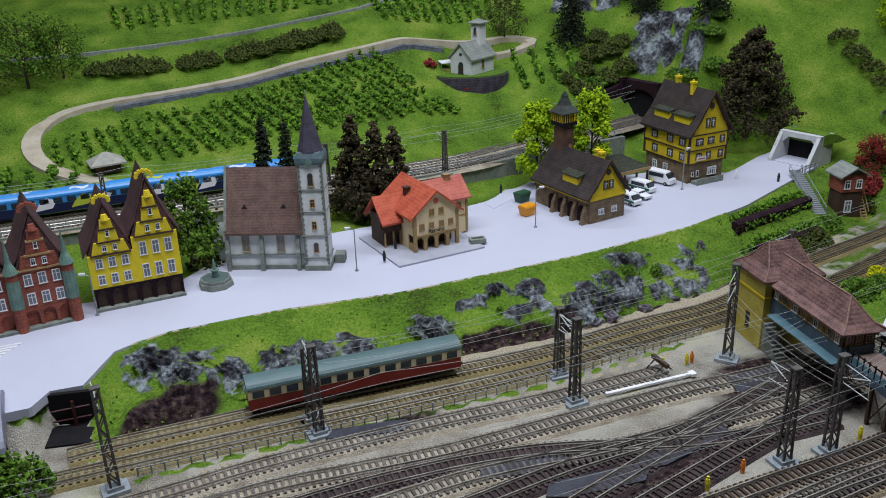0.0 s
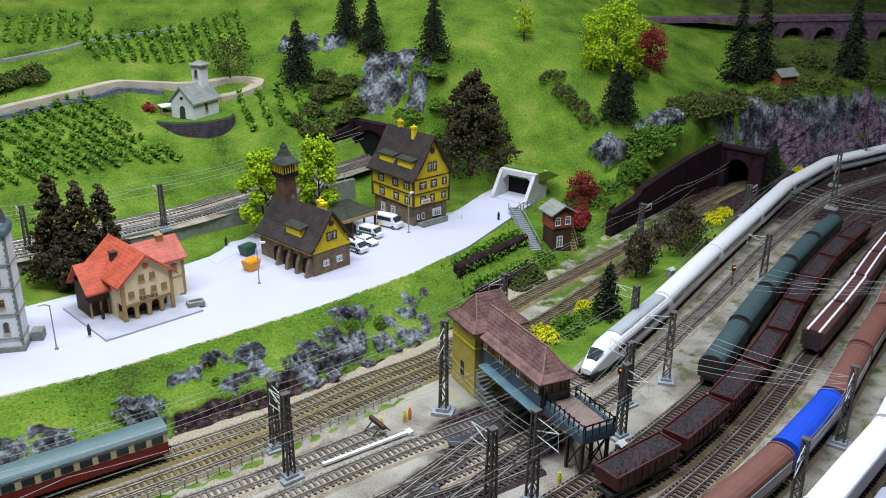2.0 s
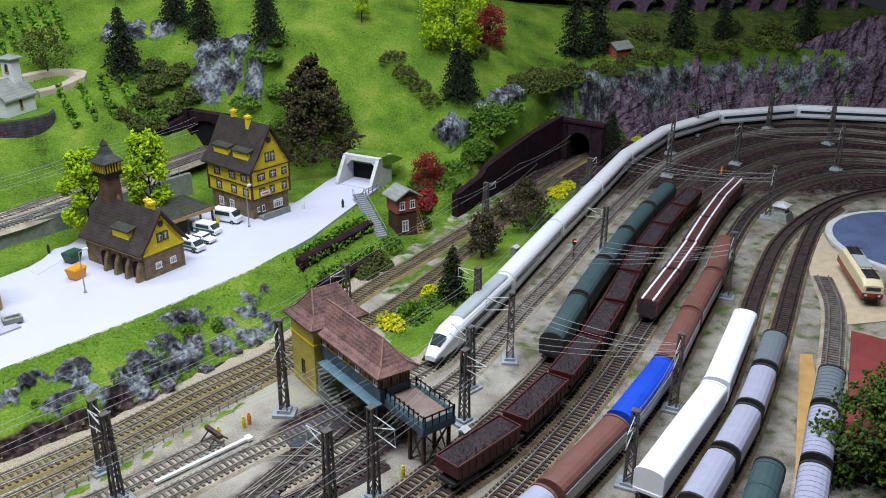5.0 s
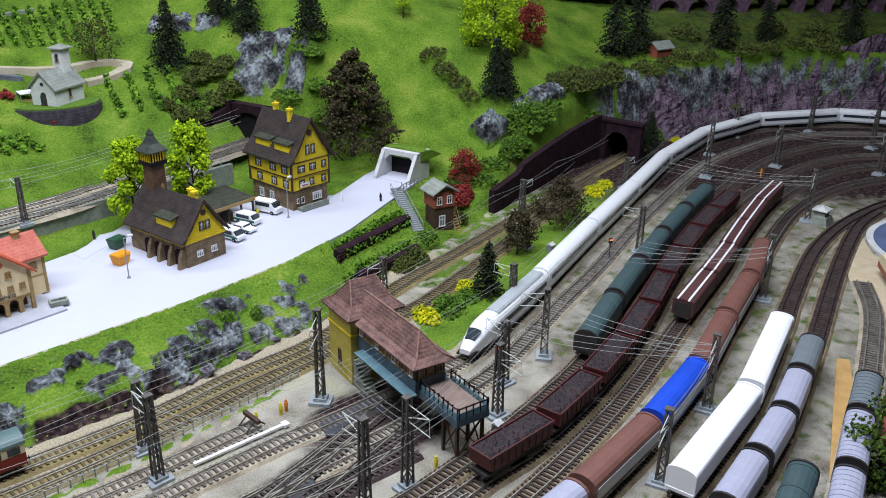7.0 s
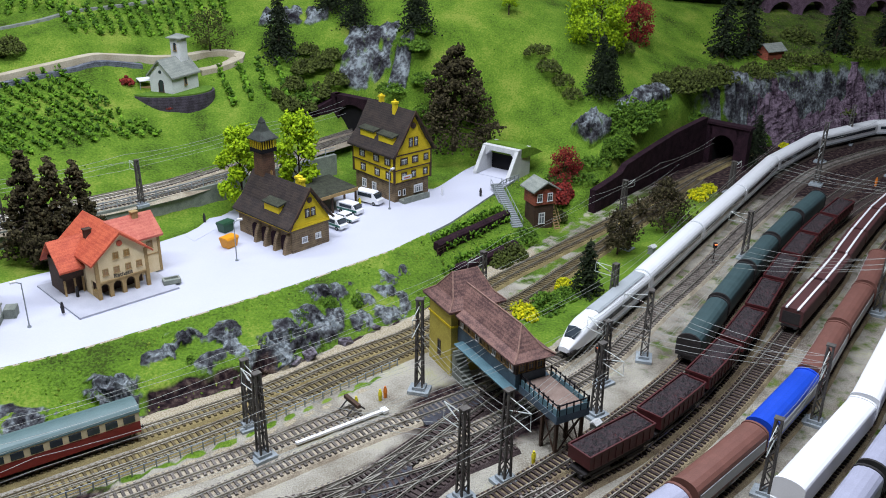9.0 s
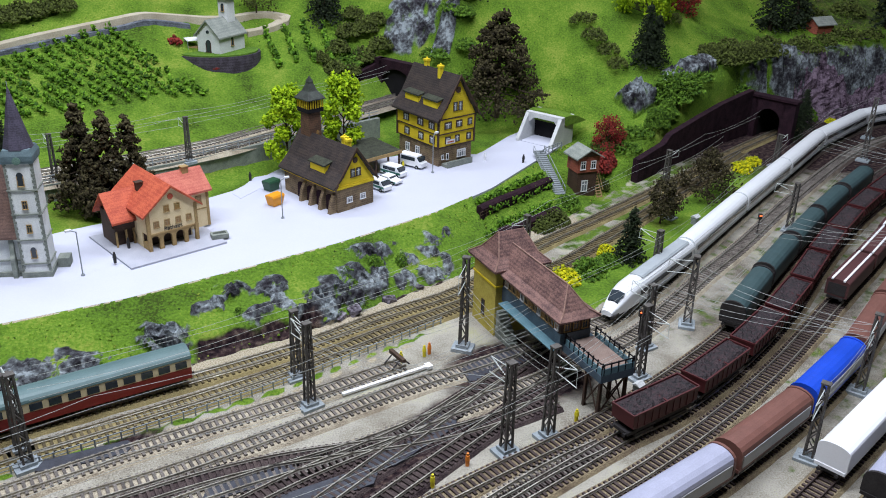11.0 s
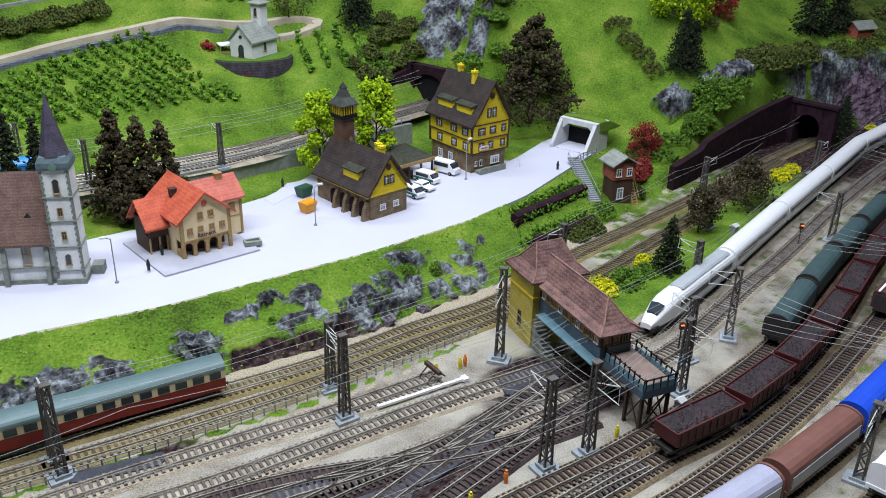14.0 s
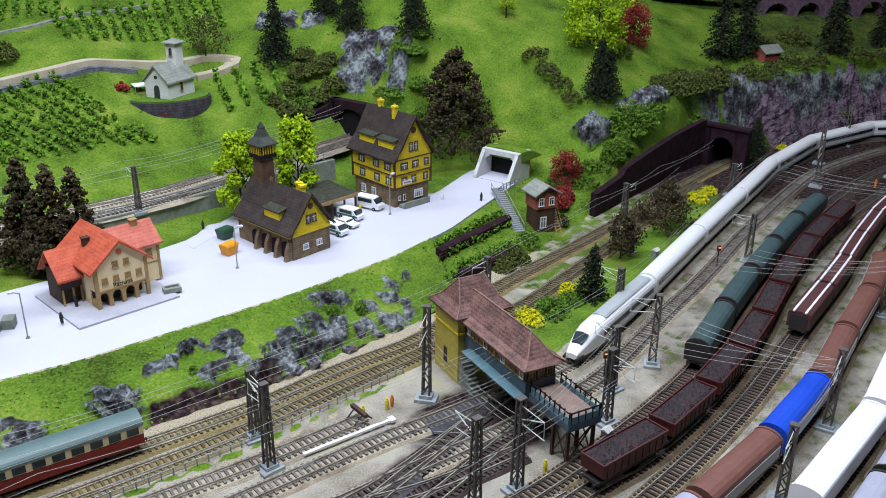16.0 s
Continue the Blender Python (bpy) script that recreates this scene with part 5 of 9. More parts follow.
def build_fountain():
    t = thing("fountain", "octagonal grey stone fountain with a green statue column", "fountain", pose(-0.332, 1.170, PLAZA))
    bm = bmesh.new()
    cyl(bm, 0.026, 0.025, 0, 0.008, seg=8), cyl(bm, 0.023, 0.023, 0.008, 0.013, seg=8)
    part("basin", bm, STONE, t)
    bm = bmesh.new()
    cyl(bm, 0.021, 0.021, 0.012, 0.0135, seg=8)
    part("water", bm, glass_mat("still_water", (0.10, 0.14, 0.13)), t)
    bm = bmesh.new()
    cyl(bm, 0.005, 0.004, 0.012, 0.024, seg=8), cyl(bm, 0.0065, 0.0065, 0.024, 0.026, seg=8), cyl(bm, 0.003, 0.0012, 0.026, 0.042, seg=8)
    part("column", bm, COPPER, t)


build_fountain()


def build_chapel():
    cz = 0.196
    wall = thing("chapel_terrace", "round dark stone retaining wall with a grassy top", "terrace")
    out, inn = [], []
    for i in range(25):
        a = math.radians(165 + 215 * i / 24)
        out.append((0.075 + 0.094 * math.cos(a), 1.985 + 0.070 * math.sin(a)))
    bm = bmesh.new()
    prism(bm, out, cz - 0.065, cz + 0.002)
    part("retaining_wall", bm, tile_mat("dark_terrace_stone", (0.075, 0.06, 0.085), (0.022, 0.016, 0.025), 0.006), wall)
    bm = bmesh.new()
    prism(bm, [(0.075 + (x - 0.075) * 0.95, 1.985 + (y - 1.985) * 0.95) for x, y in out], cz, cz + 0.005)
    part("turf", bm, mat("bright_turf", (0.13, 0.24, 0.03), 0.95, (0.06, 0.13, 0.015), 120, 700, 0.8, depth=0.002), wall)
    t = thing("chapel", "small white chapel with grey-green roof and bell tower", "chapel", pose(0.036, 1.974, cz + 0.005, 0, 0, -40) @ Matrix.Diagonal((1.36, 1.36, 1.22, 1)))
    W, D, E, R = 0.044, 0.062, 0.030, 0.054
    bm = bmesh.new()
    box(bm, 0, W, 0, D, 0, E)
    gable(bm, W, D, E, R, pose(W / 2, 0, 0))
    part("nave", bm, PLASTER_W, t)
    bm = bmesh.new()
    saddle(bm, W, D, E, R, 0.004, 0.0025, 0.004, 0.003, m=pose(W / 2, 0, 0))
    part("roof", bm, ROOF_GREY, t, "grey-green sheet roof")
    bm = bmesh.new()
    box(bm, W / 2 - 0.009, W / 2 + 0.009, D - 0.022, D - 0.004, 0.03, 0.088)
    tower = part("bell_tower", bm, PLASTER_W, t)
    bm = bmesh.new()
    loft(bm, [[(W / 2 + sx * k, D - 0.013 + sy * k, z) for sx, sy in ((-1, -1), (1, -1), (1, 1), (-1, 1))] for k, z in ((0.0135, 0.087), (0.0135, 0.0885), (0.001, 0.095))])
    part("tower_roof", bm, ROOF_GREY, tower)
    window(tower, wall_frame(W / 2, D - 0.022, 0, 0), 0, 0.066, 0.006, 0.010, TAN, PANE, 0, False, True)
    f = wall_frame(0, 0, 0, 0)
    window(t, f, W / 2, 0.0015, 0.010, 0.015, TIMBER, PANE, 0, False, True)
    bm = bmesh.new()
    cyl(bm, 0.003, 0.003, 0, 0.001, seg=12, m=Matrix.Translation((W / 2, 0.0002, 0.036)) @ Matrix.Rotation(math.radians(90), 4, "X"))
    part("round_window", bm, PANE, t)
    window(t, wall_frame(W, 0, 0, 90), D * 0.5, 0.010, 0.006, 0.011, TAN, PANE, 0, False, True)
    s = thing("market_stall", "small white awning stall beside the chapel", "stall", pose(0.024, 1.985, cz + 0.005, 0, 0, 20))
    bm = bmesh.new()
    profile_x(bm, ((-0.012, 0.022), (0.012, 0.025), (0.012, 0.0262), (-0.012, 0.0232)), -0.014, 0.014)
    part("awning", bm, WHITE, s)
    for px_, py_ in ((-0.013, -0.011), (0.013, -0.011), (-0.013, 0.011), (0.013, 0.011)):
        bm = bmesh.new()
        cyl(bm, 0.0007, 0.0007, 0, 0.024, px_, py_, 6)
        part("pole", bm, GREYMET, s)
    bm = bmesh.new()
    box(bm, -0.010, 0.010, -0.006, 0.002, 0, 0.009)
    part("counter", bm, TAN, s)


build_chapel()


RIDGE = mat("tan_ridge_tiles", (0.30, 0.19, 0.15), 0.8, (0.18, 0.10, 0.08), 120, 800, 0.3)


def build_signal_bridge():
    """The signal box: a yellow stair tower with a gallery that spans the lines."""
    rz = math.degrees(math.atan2(-0.978, 0.21))
    t = thing("signal_box_bridge", "signal box on a bridge with maroon tiled roofs and yellow tower", "signal box", pose(0.508, 0.800, 0, 0, 0, rz))
    DZ = 0.062
    bm = bmesh.new()
    box(bm, -0.284, -0.222, -0.039, 0.034, 0, 0.104)
    part("tower_wall", bm, OCHRE, t, "ochre plastered stair tower")
    bm = bmesh.new()
    box(bm, -0.2855, -0.2205, -0.0405, 0.0355, 0.074, 0.0765)
    part("tower_cornice", bm, YELLOW, t)
    bm = bmesh.new()
    loft(bm, [[(-0.252 + sx * a, -0.0025 + sy * b, z) for sx, sy in ((-1, -1), (1, -1), (1, 1), (-1, 1))] for a, b, z in ((0.0385, 0.0440, 0.0995), (0.0385, 0.0440, 0.1025), (0.024, 0.031, 0.1135), (0.0008, 0.0190, 0.1415))])
    roof = part("tower_roof", bm, ROOF_SIGNAL, t, "hipped maroon tower roof with flared eaves")
    for sx in (-1, 1):
        for sy in (-1, 1):
            bm = bmesh.new()
            beam(bm, (-0.252, -0.0025 + sy * 0.019, 0.142), (-0.252 + sx * 0.024, -0.0025 + sy * 0.031, 0.114), 0.0010, 5), beam(bm, (-0.252 + sx * 0.024, -0.0025 + sy * 0.031, 0.114), (-0.252 + sx * 0.0385, -0.0025 + sy * 0.044, 0.103), 0.0010, 5)
            part("hip_tile_row", bm, RIDGE, roof)
    bm = bmesh.new()
    box(bm, -0.205, 0.0, -0.0235, 0.0235, DZ - 0.010, DZ)
    part("deck_girder", bm, STEEL_BLUE, t, "blue-grey steel deck girder")
    bm = bmesh.new()
    box(bm, -0.078, -0.002, -0.0205, 0.0205, DZ, DZ + 0.0025)
    part("deck_floor", bm, mat("brown_deck", (0.24, 0.18, 0.15), 0.9, (0.17, 0.12, 0.10), 60, 700, 0.2), t)
    bm = bmesh.new()
    for y in (-0.0225, 0.0215):
        box(bm, -0.078, 0.0, y, y + 0.0012, DZ, DZ + 0.0085)
    box(bm, -0.0012, 0.0, -0.0213, 0.0213, DZ, DZ + 0.0085)
    part("deck_kerb", bm, PALE_BLUE, t)
    for y in (-0.0222, 0.0222):
        bm = bmesh.new()
        box(bm, -0.078, 0.0, y - 0.0006, y + 0.0006, DZ + 0.0135, DZ + 0.0148)
        rail = part("handrail", bm, DARK, t)
        for i in range(9):
            bm = bmesh.new()
            x = -0.077 + i * 0.0095
            box(bm, x - 0.0007, x + 0.0007, y - 0.0007, y + 0.0007, DZ, DZ + 0.0165)
            part("rail_post", bm, DARK, rail)
    bm = bmesh.new()
    box(bm, -0.0012, 0.0002, -0.0222, 0.0222, DZ + 0.0135, DZ + 0.0148)
    for i in range(5):
        y = -0.020 + i * 0.010
        box(bm, -0.0012, 0.0002, y - 0.0006, y + 0.0006, DZ, DZ + 0.0155)
    part("end_rail", bm, DARK, t)
    bm = bmesh.new()
    box(bm, -0.222, -0.080, -0.0285, 0.0145, DZ, DZ + 0.034)
    cabin = part("cabin", bm, TIMBER, t, "dark timber gallery with windows")
    bm = bmesh.new()
    box(bm, -0.2215, -0.079, -0.0291, 0.0151, DZ - 0.008, DZ + 0.014)
    part("parapet", bm, STEEL_BLUE, cabin)
    for i in range(13):
        window(cabin, wall_frame(-0.214 + i * 0.0102, -0.0287, 0, 0), 0.003, DZ + 0.017, 0.0078, 0.0135, TAN if i % 4 else WHITE, PANE if i % 3 else PANE_Y, 1)
    for i in range(3):
        window(cabin, wall_frame(-0.0798, -0.020 + i * 0.013, 0, 90), 0, DZ + 0.017, 0.009, 0.0135, TAN, PANE, 1)
    bm = bmesh.new()
    y0, y1, yc, ze, zk, zr = -0.0375, 0.0225, -0.0070, 0.0975, 0.1035, 0.1290
    sec = ((y0, ze - 0.0025), (y0, ze), (y0 + 0.012, zk), (yc, zr), (y1 - 0.012, zk), (y1, ze), (y1, ze - 0.0025))
    rings = [[(-0.240 if 0.1 < z < 0.2 and abs(y - yc) < 0.02 else -0.214, y, z) for y, z in sec], [(-0.104, y, z) if z > 0.11 else (-0.082, y, z) if z > 0.1 else (-0.071, y, z) for y, z in sec]]
    loft(bm, rings)
    gallery = part("gallery_roof", bm, ROOF_SIGNAL, t, "weathered maroon tiled hipped roof")
    bm = bmesh.new()
    for a, b in (((-0.104, yc, zr), (-0.082, y0 + 0.012, zk)), ((-0.082, y0 + 0.012, zk), (-0.071, y0, ze)), ((-0.104, yc, zr), (-0.082, y1 - 0.012, zk)), ((-0.082, y1 - 0.012, zk), (-0.071, y1, ze)), ((-0.238, yc, zr), (-0.104, yc, zr))):
        beam(bm, a, b, 0.0011, 6)
    part("ridge_tiles", bm, RIDGE, gallery)
    bm = bmesh.new()
    profile_x(bm, ((-0.043, 0.0), (-0.0292, 0.0), (-0.0292, 0.002), (-0.043, 0.0014)), -0.207, -0.075)
    o = part("walkway", bm, PALE_BLUE, t, "narrow pale blue walkway")
    o.matrix_basis = Matrix.Translation((0, 0, DZ - 0.004))
    # trestle under the deck
    for x in (-0.006, -0.034):
        for y in (-0.018, 0.018):
            bm = bmesh.new()
            box(bm, x - 0.0018, x + 0.0018, y - 0.0018, y + 0.0018, 0, DZ - 0.009)
            part("trestle_leg", bm, TIMBER, t)
    for y in (-0.018, 0.018):
        bm = bmesh.new()
        beam(bm, (-0.006, y, 0.004), (-0.034, y, DZ - 0.012), 0.001), beam(bm, (-0.034, y, 0.004), (-0.006, y, DZ - 0.012), 0.001)
        part("cross_brace", bm, TIMBER, t)
    bm = bmesh.new()
    beam(bm, (-0.006, -0.018, 0.004), (-0.006, 0.018, DZ - 0.012), 0.001), beam(bm, (-0.006, 0.018, 0.004), (-0.006, -0.018, DZ - 0.012), 0.001)
    part("end_brace", bm, TIMBER, t)
    for i in range(9):
        part("stair_step", box(bmesh.new(), -0.2205 + i * 0.004, -0.2165 + i * 0.004, -0.037, -0.022, 0.0, 0.040 - i * 0.0043), STONE, t)
    window(t, wall_frame(-0.284, -0.039, 0, 0), 0.030, 0.020, 0.008, 0.022, TIMBER, PANE, 0, False)


build_signal_bridge()


def build_lineside_cabin():
    t = thing("lineside_cabin", "small brick signal cabin on posts with grey roof and outside stair", "signal cabin", pose(0.750, 1.497, 0.0, 0, 0, 8) @ Matrix.Diagonal((1.12, 1.12, 1.2, 1)))
    bm = bmesh.new()
    box(bm, -0.019, 0.019, -0.016, 0.016, 0, 0.046)
    part("base", bm, TIMBER, t)
    bm = bmesh.new()
    box(bm, -0.021, 0.021, -0.018, 0.018, 0.046, 0.072)
    part("room", bm, BRICK_R, t)
    bm = bmesh.new()
    gable(bm, 0.042, 0.036, 0.072, 0.082, pose(0, -0.018, 0))
    part("gable", bm, TIMBER, t)
    bm = bmesh.new()
    saddle(bm, 0.042, 0.036, 0.072, 0.083, 0.006, 0.002, 0.006, 0.006, m=pose(0, -0.018, 0))
    part("roof", bm, ROOF_GREY, t, "grey-green sheet roof")
    for x in (-0.011, 0.009):
        window(t, wall_frame(0, -0.018, 0, 0), x, 0.052, 0.010, 0.013, WHITE, PANE, 1)
    window(t, wall_frame(0, -0.016, 0, 0), -0.004, 0.014, 0.012, 0.018, WHITE, PANE_G, 1)
    bm = bmesh.new()
    for i in range(11):
        box(bm, 0.021, 0.031, -0.022 + i * 0.003, -0.019 + i * 0.003, 0.002 + i * 0.004, 0.0032 + i * 0.004)
    beam(bm, (0.0215, -0.023, 0.001), (0.0215, 0.012, 0.046), 0.0009), beam(bm, (0.031, -0.023, 0.001), (0.031, 0.012, 0.046), 0.0009)
    beam(bm, (0.031, -0.023, 0.014), (0.031, 0.012, 0.058), 0.0006)
    part("outside_stair", bm, TAN, t)


build_lineside_cabin()


def build_portals():
    # road tunnel of pale concrete
    t = thing("road_tunnel_portal", "pale concrete road tunnel portal with slanting side walls", "tunnel portal", pose(0.742, 1.705, PLAZA, 0, 0, -52), kind="structure")
    bm = bmesh.new()
    for s in (-1, 1):
        v = [bm.verts.new(p) for x in (s * 0.037, s * 0.045) for p in ((x, -0.035, -0.01), (x, 0.05, -0.01), (x, 0.05, 0.058), (x, 0.0, 0.058), (x, -0.035, 0.006))]
        bm.faces.new(v[:5]), bm.faces.new(v[5:][::-1])
        for i in range(5):
            bm.faces.new((v[i], v[(i + 1) % 5], v[5 + (i + 1) % 5], v[5 + i]))
    part("side_wall", bm, CONCRETE, t)
    bm = bmesh.new()
    box(bm, -0.045, 0.045, -0.001, 0.028, 0.048, 0.0585)
    for s in (-1, 1):
        prism(bm, [(s * 0.037, 0.036), (s * 0.037, 0.048), (s * 0.025, 0.048)], -0.05, 0.0005, Matrix.Rotation(math.radians(90), 4, "X"))
    part("lintel", bm, CONCRETE, t)
    # black plate across the road bore stands for its unlit depth
    bm = bmesh.new()
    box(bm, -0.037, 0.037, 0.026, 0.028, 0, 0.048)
    part("bore_shade", bm, DARK, t)
    bm = bmesh.new()
    box(bm, -0.036, 0.036, -0.03, 0.044, -0.004, 0.0012)
    part("roadway", bm, ROAD, t)
    bm = bmesh.new()
    loft(bm, [[(sx * k, y, z) for sx, z in ((-1.0, 0.040), (-0.97, h), (0, h + 0.003), (0.97, h), (1.0, 0.040))] for y, k, h in ((0.012, 0.0465, 0.0595), (0.03, 0.050, 0.060), (0.052, 0.054, 0.056), (0.085, 0.056, 0.040))])
    part("turf_cover", bm, mat("roof_turf", (0.15, 0.26, 0.027), 0.95, (0.08, 0.15, 0.015), 120, 700, 0.8, depth=0.002), t, "turf laid over the tunnel roof")
    # lower railway tunnel with its long sooty wing wall
    t = thing("railway_tunnel_portal", "sooty stone railway tunnel portal with long wing wall", "tunnel portal", kind="structure")
    ln = TRACK["A"]
    s0 = ln.near(1.335, 1.775)
    m = ln.place(s0)
    bm = bmesh.new()
    k = 10
    for j in range(k):
        a0, a1 = math.pi * j / k, math.pi * (j + 1) / k
        q = [(0.030 * math.cos(a0), 0.045 + 0.030 * math.sin(a0)), (0.030 * math.cos(a1), 0.045 + 0.030 * math.sin(a1))]
        v = [bm.verts.new((xx, y, z)) for xx in (0.0, 0.020) for y, z in (q[0], q[1], (q[1][0] * 1.3, 0.098), (q[0][0] * 1.3, 0.098))]
        for f in ((0, 1, 2, 3), (7, 6, 5, 4), (0, 4, 5, 1), (1, 5, 6, 2), (2, 6, 7, 3), (3, 7, 4, 0)):
            bm.faces.new([v[i] for i in f])
    for sgn in (-1, 1):
        box(bm, 0.0, 0.020, min(sgn * 0.030, sgn * 0.062), max(sgn * 0.030, sgn * 0.062), 0, 0.098)
    box(bm, -0.004, 0.022, -0.066, 0.066, 0.098, 0.104)
    o = part("portal_arch", bm, SOOT, t)
    o.matrix_basis = m
    # bore closed and lined in black, its darkness put into the colour
    bm = bmesh.new()
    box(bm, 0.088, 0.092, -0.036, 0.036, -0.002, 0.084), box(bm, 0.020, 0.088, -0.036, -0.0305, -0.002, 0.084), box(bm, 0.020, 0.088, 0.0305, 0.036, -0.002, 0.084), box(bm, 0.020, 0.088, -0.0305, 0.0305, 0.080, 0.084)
    o = part("bore_shade", bm, DARK, t)
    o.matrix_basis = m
    pts = [ln.at(s0 - d)[0] for d in np.linspace(0.0, 0.50, 24)]
    rings = []
    for i, p in enumerate(pts):
        d = ln.at(s0 - 0.50 * i / 23)[1]
        side = Vector((-d.y, d.x, 0))
        h = 0.112 - 0.050 * (i / 23) - (0.012 if i > 17 else 0.0)
        a, b = p + side * (0.044 + 0.010 * min(1, i / 6)), p + side * (0.058 + 0.010 * min(1, i / 6))
        rings.append([(a.x, a.y, 0), (a.x, a.y, h), (b.x, b.y, h), (b.x, b.y, 0)])
    part("wing_wall", loft(bmesh.new(), rings), SOOT, t)
    # upper tunnel in the crag
    t = thing("upper_tunnel_portal", "dark rough stone tunnel mouth in a crag", "tunnel portal", kind="structure")
    ln = TRACK["upper"]
    m = ln.place(ln.near(0.455, 1.97)) @ Matrix.Translation((0, -0.021, 0))
    bm = bmesh.new()
    for j in range(k):
        a0, a1 = math.pi * j / k, math.pi * (j + 1) / k
        q = [(0.046 * math.cos(a0), 0.034 + 0.034 * math.sin(a0)), (0.046 * math.cos(a1), 0.034 + 0.034 * math.sin(a1))]
        v = [bm.verts.new((xx, y, z)) for xx in (0.0, 0.020) for y, z in (q[0], q[1], (q[1][0] * 1.25, 0.086), (q[0][0] * 1.25, 0.086))]
        for f in ((0, 1, 2, 3), (7, 6, 5, 4), (0, 4, 5, 1), (1, 5, 6, 2), (2, 6, 7, 3), (3, 7, 4, 0)):
            bm.faces.new([v[i] for i in f])
    for sgn in (-1, 1):
        box(bm, 0.0, 0.020, min(sgn * 0.046, sgn * 0.068), max(sgn * 0.046, sgn * 0.068), -0.02, 0.086)
    o = part("portal_arch", bm, SOOT, t)
    o.matrix_basis = m
    # flat black sheet in the mouth, painted as the shade of the bore
    bm = bmesh.new()
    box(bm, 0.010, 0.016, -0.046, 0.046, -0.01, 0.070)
    o = part("bore_shade", bm, DARK, t)
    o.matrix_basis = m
    bm = bmesh.new()
    pts = [m @ Vector((0.006 - 0.02 * i, 0.060 + 0.002 * i, 0)) for i in range(9)]
    loft(bm, [[(p.x, p.y, UPPER - 0.01), (p.x, p.y, UPPER + 0.075 - 0.006 * i), (p.x - 0.006, p.y + 0.012, UPPER + 0.075 - 0.006 * i), (p.x - 0.006, p.y + 0.012, UPPER - 0.01)] for i, p in enumerate(pts)])
    part("wing_wall", bm, SOOT, t)


build_portals()


def build_upper_wall():
    t = thing("retaining_wall", "grey stone retaining wall with railing along the upper railway", "retaining wall", kind="structure")
    ln = Line(tuple((x, float(np.interp(x, BACK_X, BACK_Y)) - 0.004, 0.0) for x in np.linspace(-1.4, 0.40, 14)))
    sweep_bm = bmesh.new()
    sweep(sweep_bm, ln.pts, ((-0.006, 0.035), (-0.006, UPPER + 0.003), (0.004, UPPER + 0.003), (0.004, 0.035)))
    part("wall", sweep_bm, STONE, t)
    bm = bmesh.new()
    sweep(bm, ln.pts, ((-0.0008, UPPER + 0.016), (-0.0008, UPPER + 0.0172), (0.0008, UPPER + 0.0172), (0.0008, UPPER + 0.016)))
    sweep(bm, ln.pts, ((-0.0006, UPPER + 0.009), (-0.0006, UPPER + 0.010), (0.0006, UPPER + 0.010), (0.0006, UPPER + 0.009)))
    rail = part("railing", bm, GREYMET, t)
    bm = bmesh.new()
    box(bm, -0.0008, 0.0008, -0.0008, 0.0008, UPPER, UPPER + 0.018)
    first = part("rail_post", bm, GREYMET, t)
    n = int(ln.length / 0.024)
    for i in range(n):
        clone(first, "rail_post", ln.place(i * ln.length / n), t) if i else None
    first.matrix_basis = ln.place(0)


build_upper_wall()
# ---- rolling stock ----
def paint(name, colour, rough=0.4, dirt=0.75):
    return mat(name, colour, rough, tuple(c * dirt for c in colour), 45, 700, 0.06, spread=0.8)


ICE_WHITE = paint("train_white", (0.80, 0.82, 0.84), 0.3, 0.9)
ICE_GREY = paint("train_light_grey", (0.42, 0.46, 0.48), 0.4)
UNDER = mat("underframe_black", (0.03, 0.026, 0.026), 0.7, (0.012, 0.01, 0.01), 90, 700, 0.2)
WHEEL = mat("wheel_steel", (0.16, 0.14, 0.13), 0.4, (0.06, 0.05, 0.05), 90, 700, 0.1, metal=0.7)
TEAL = paint("dull_teal_tarpaulin", (0.055, 0.10, 0.105), 0.55, 0.5)
OXIDE = paint("oxide_red_wagon", (0.090, 0.016, 0.018), 0.5, 0.55)
MAROON = paint("maroon_wagon_roof", (0.10, 0.035, 0.035), 0.6, 0.5)
RUST_ROOF = paint("rusty_brown_tarpaulin", (0.20, 0.085, 0.065), 0.55, 0.6)
PALE = paint("pale_grey_wagon_side", (0.48, 0.49, 0.50), 0.5, 0.75)
BLUE = paint("bright_blue_tarpaulin", (0.015, 0.08, 0.62), 0.4, 0.7)
SILVER = paint("lilac_silver_tarpaulin", (0.40, 0.41, 0.52), 0.38, 0.75)
SLATE = paint("slate_grey_tarpaulin", (0.17, 0.20, 0.22), 0.5, 0.7)
WHITE_T = paint("clean_white_wagon", (0.84, 0.85, 0.87), 0.4, 0.92)
COAL = mat("coal_lumps", (0.042, 0.022, 0.026), 0.7, (0.012, 0.01, 0.012), 150, 420, 1.0, spread=0.35, depth=0.004)
CREAM_T = paint("cream_train_paint", (0.74, 0.64, 0.40), 0.35, 0.85)
RED_T = paint("dark_red_train_paint", (0.26, 0.022, 0.018), 0.35, 0.7)
GREEN_T = paint("grey_green_train_roof", (0.10, 0.17, 0.17), 0.5, 0.7)
SKY_T = paint("sky_blue_train_paint", (0.05, 0.30, 0.72), 0.35, 0.8)
NAVY_T = paint("navy_train_paint", (0.012, 0.02, 0.07), 0.35, 0.7)
LIME_T = paint("lime_train_paint", (0.55, 0.62, 0.06), 0.4, 0.8)
LAMP_R = glow_mat("red_tail_lamp", (1.0, 0.15, 0.04), 3.0)


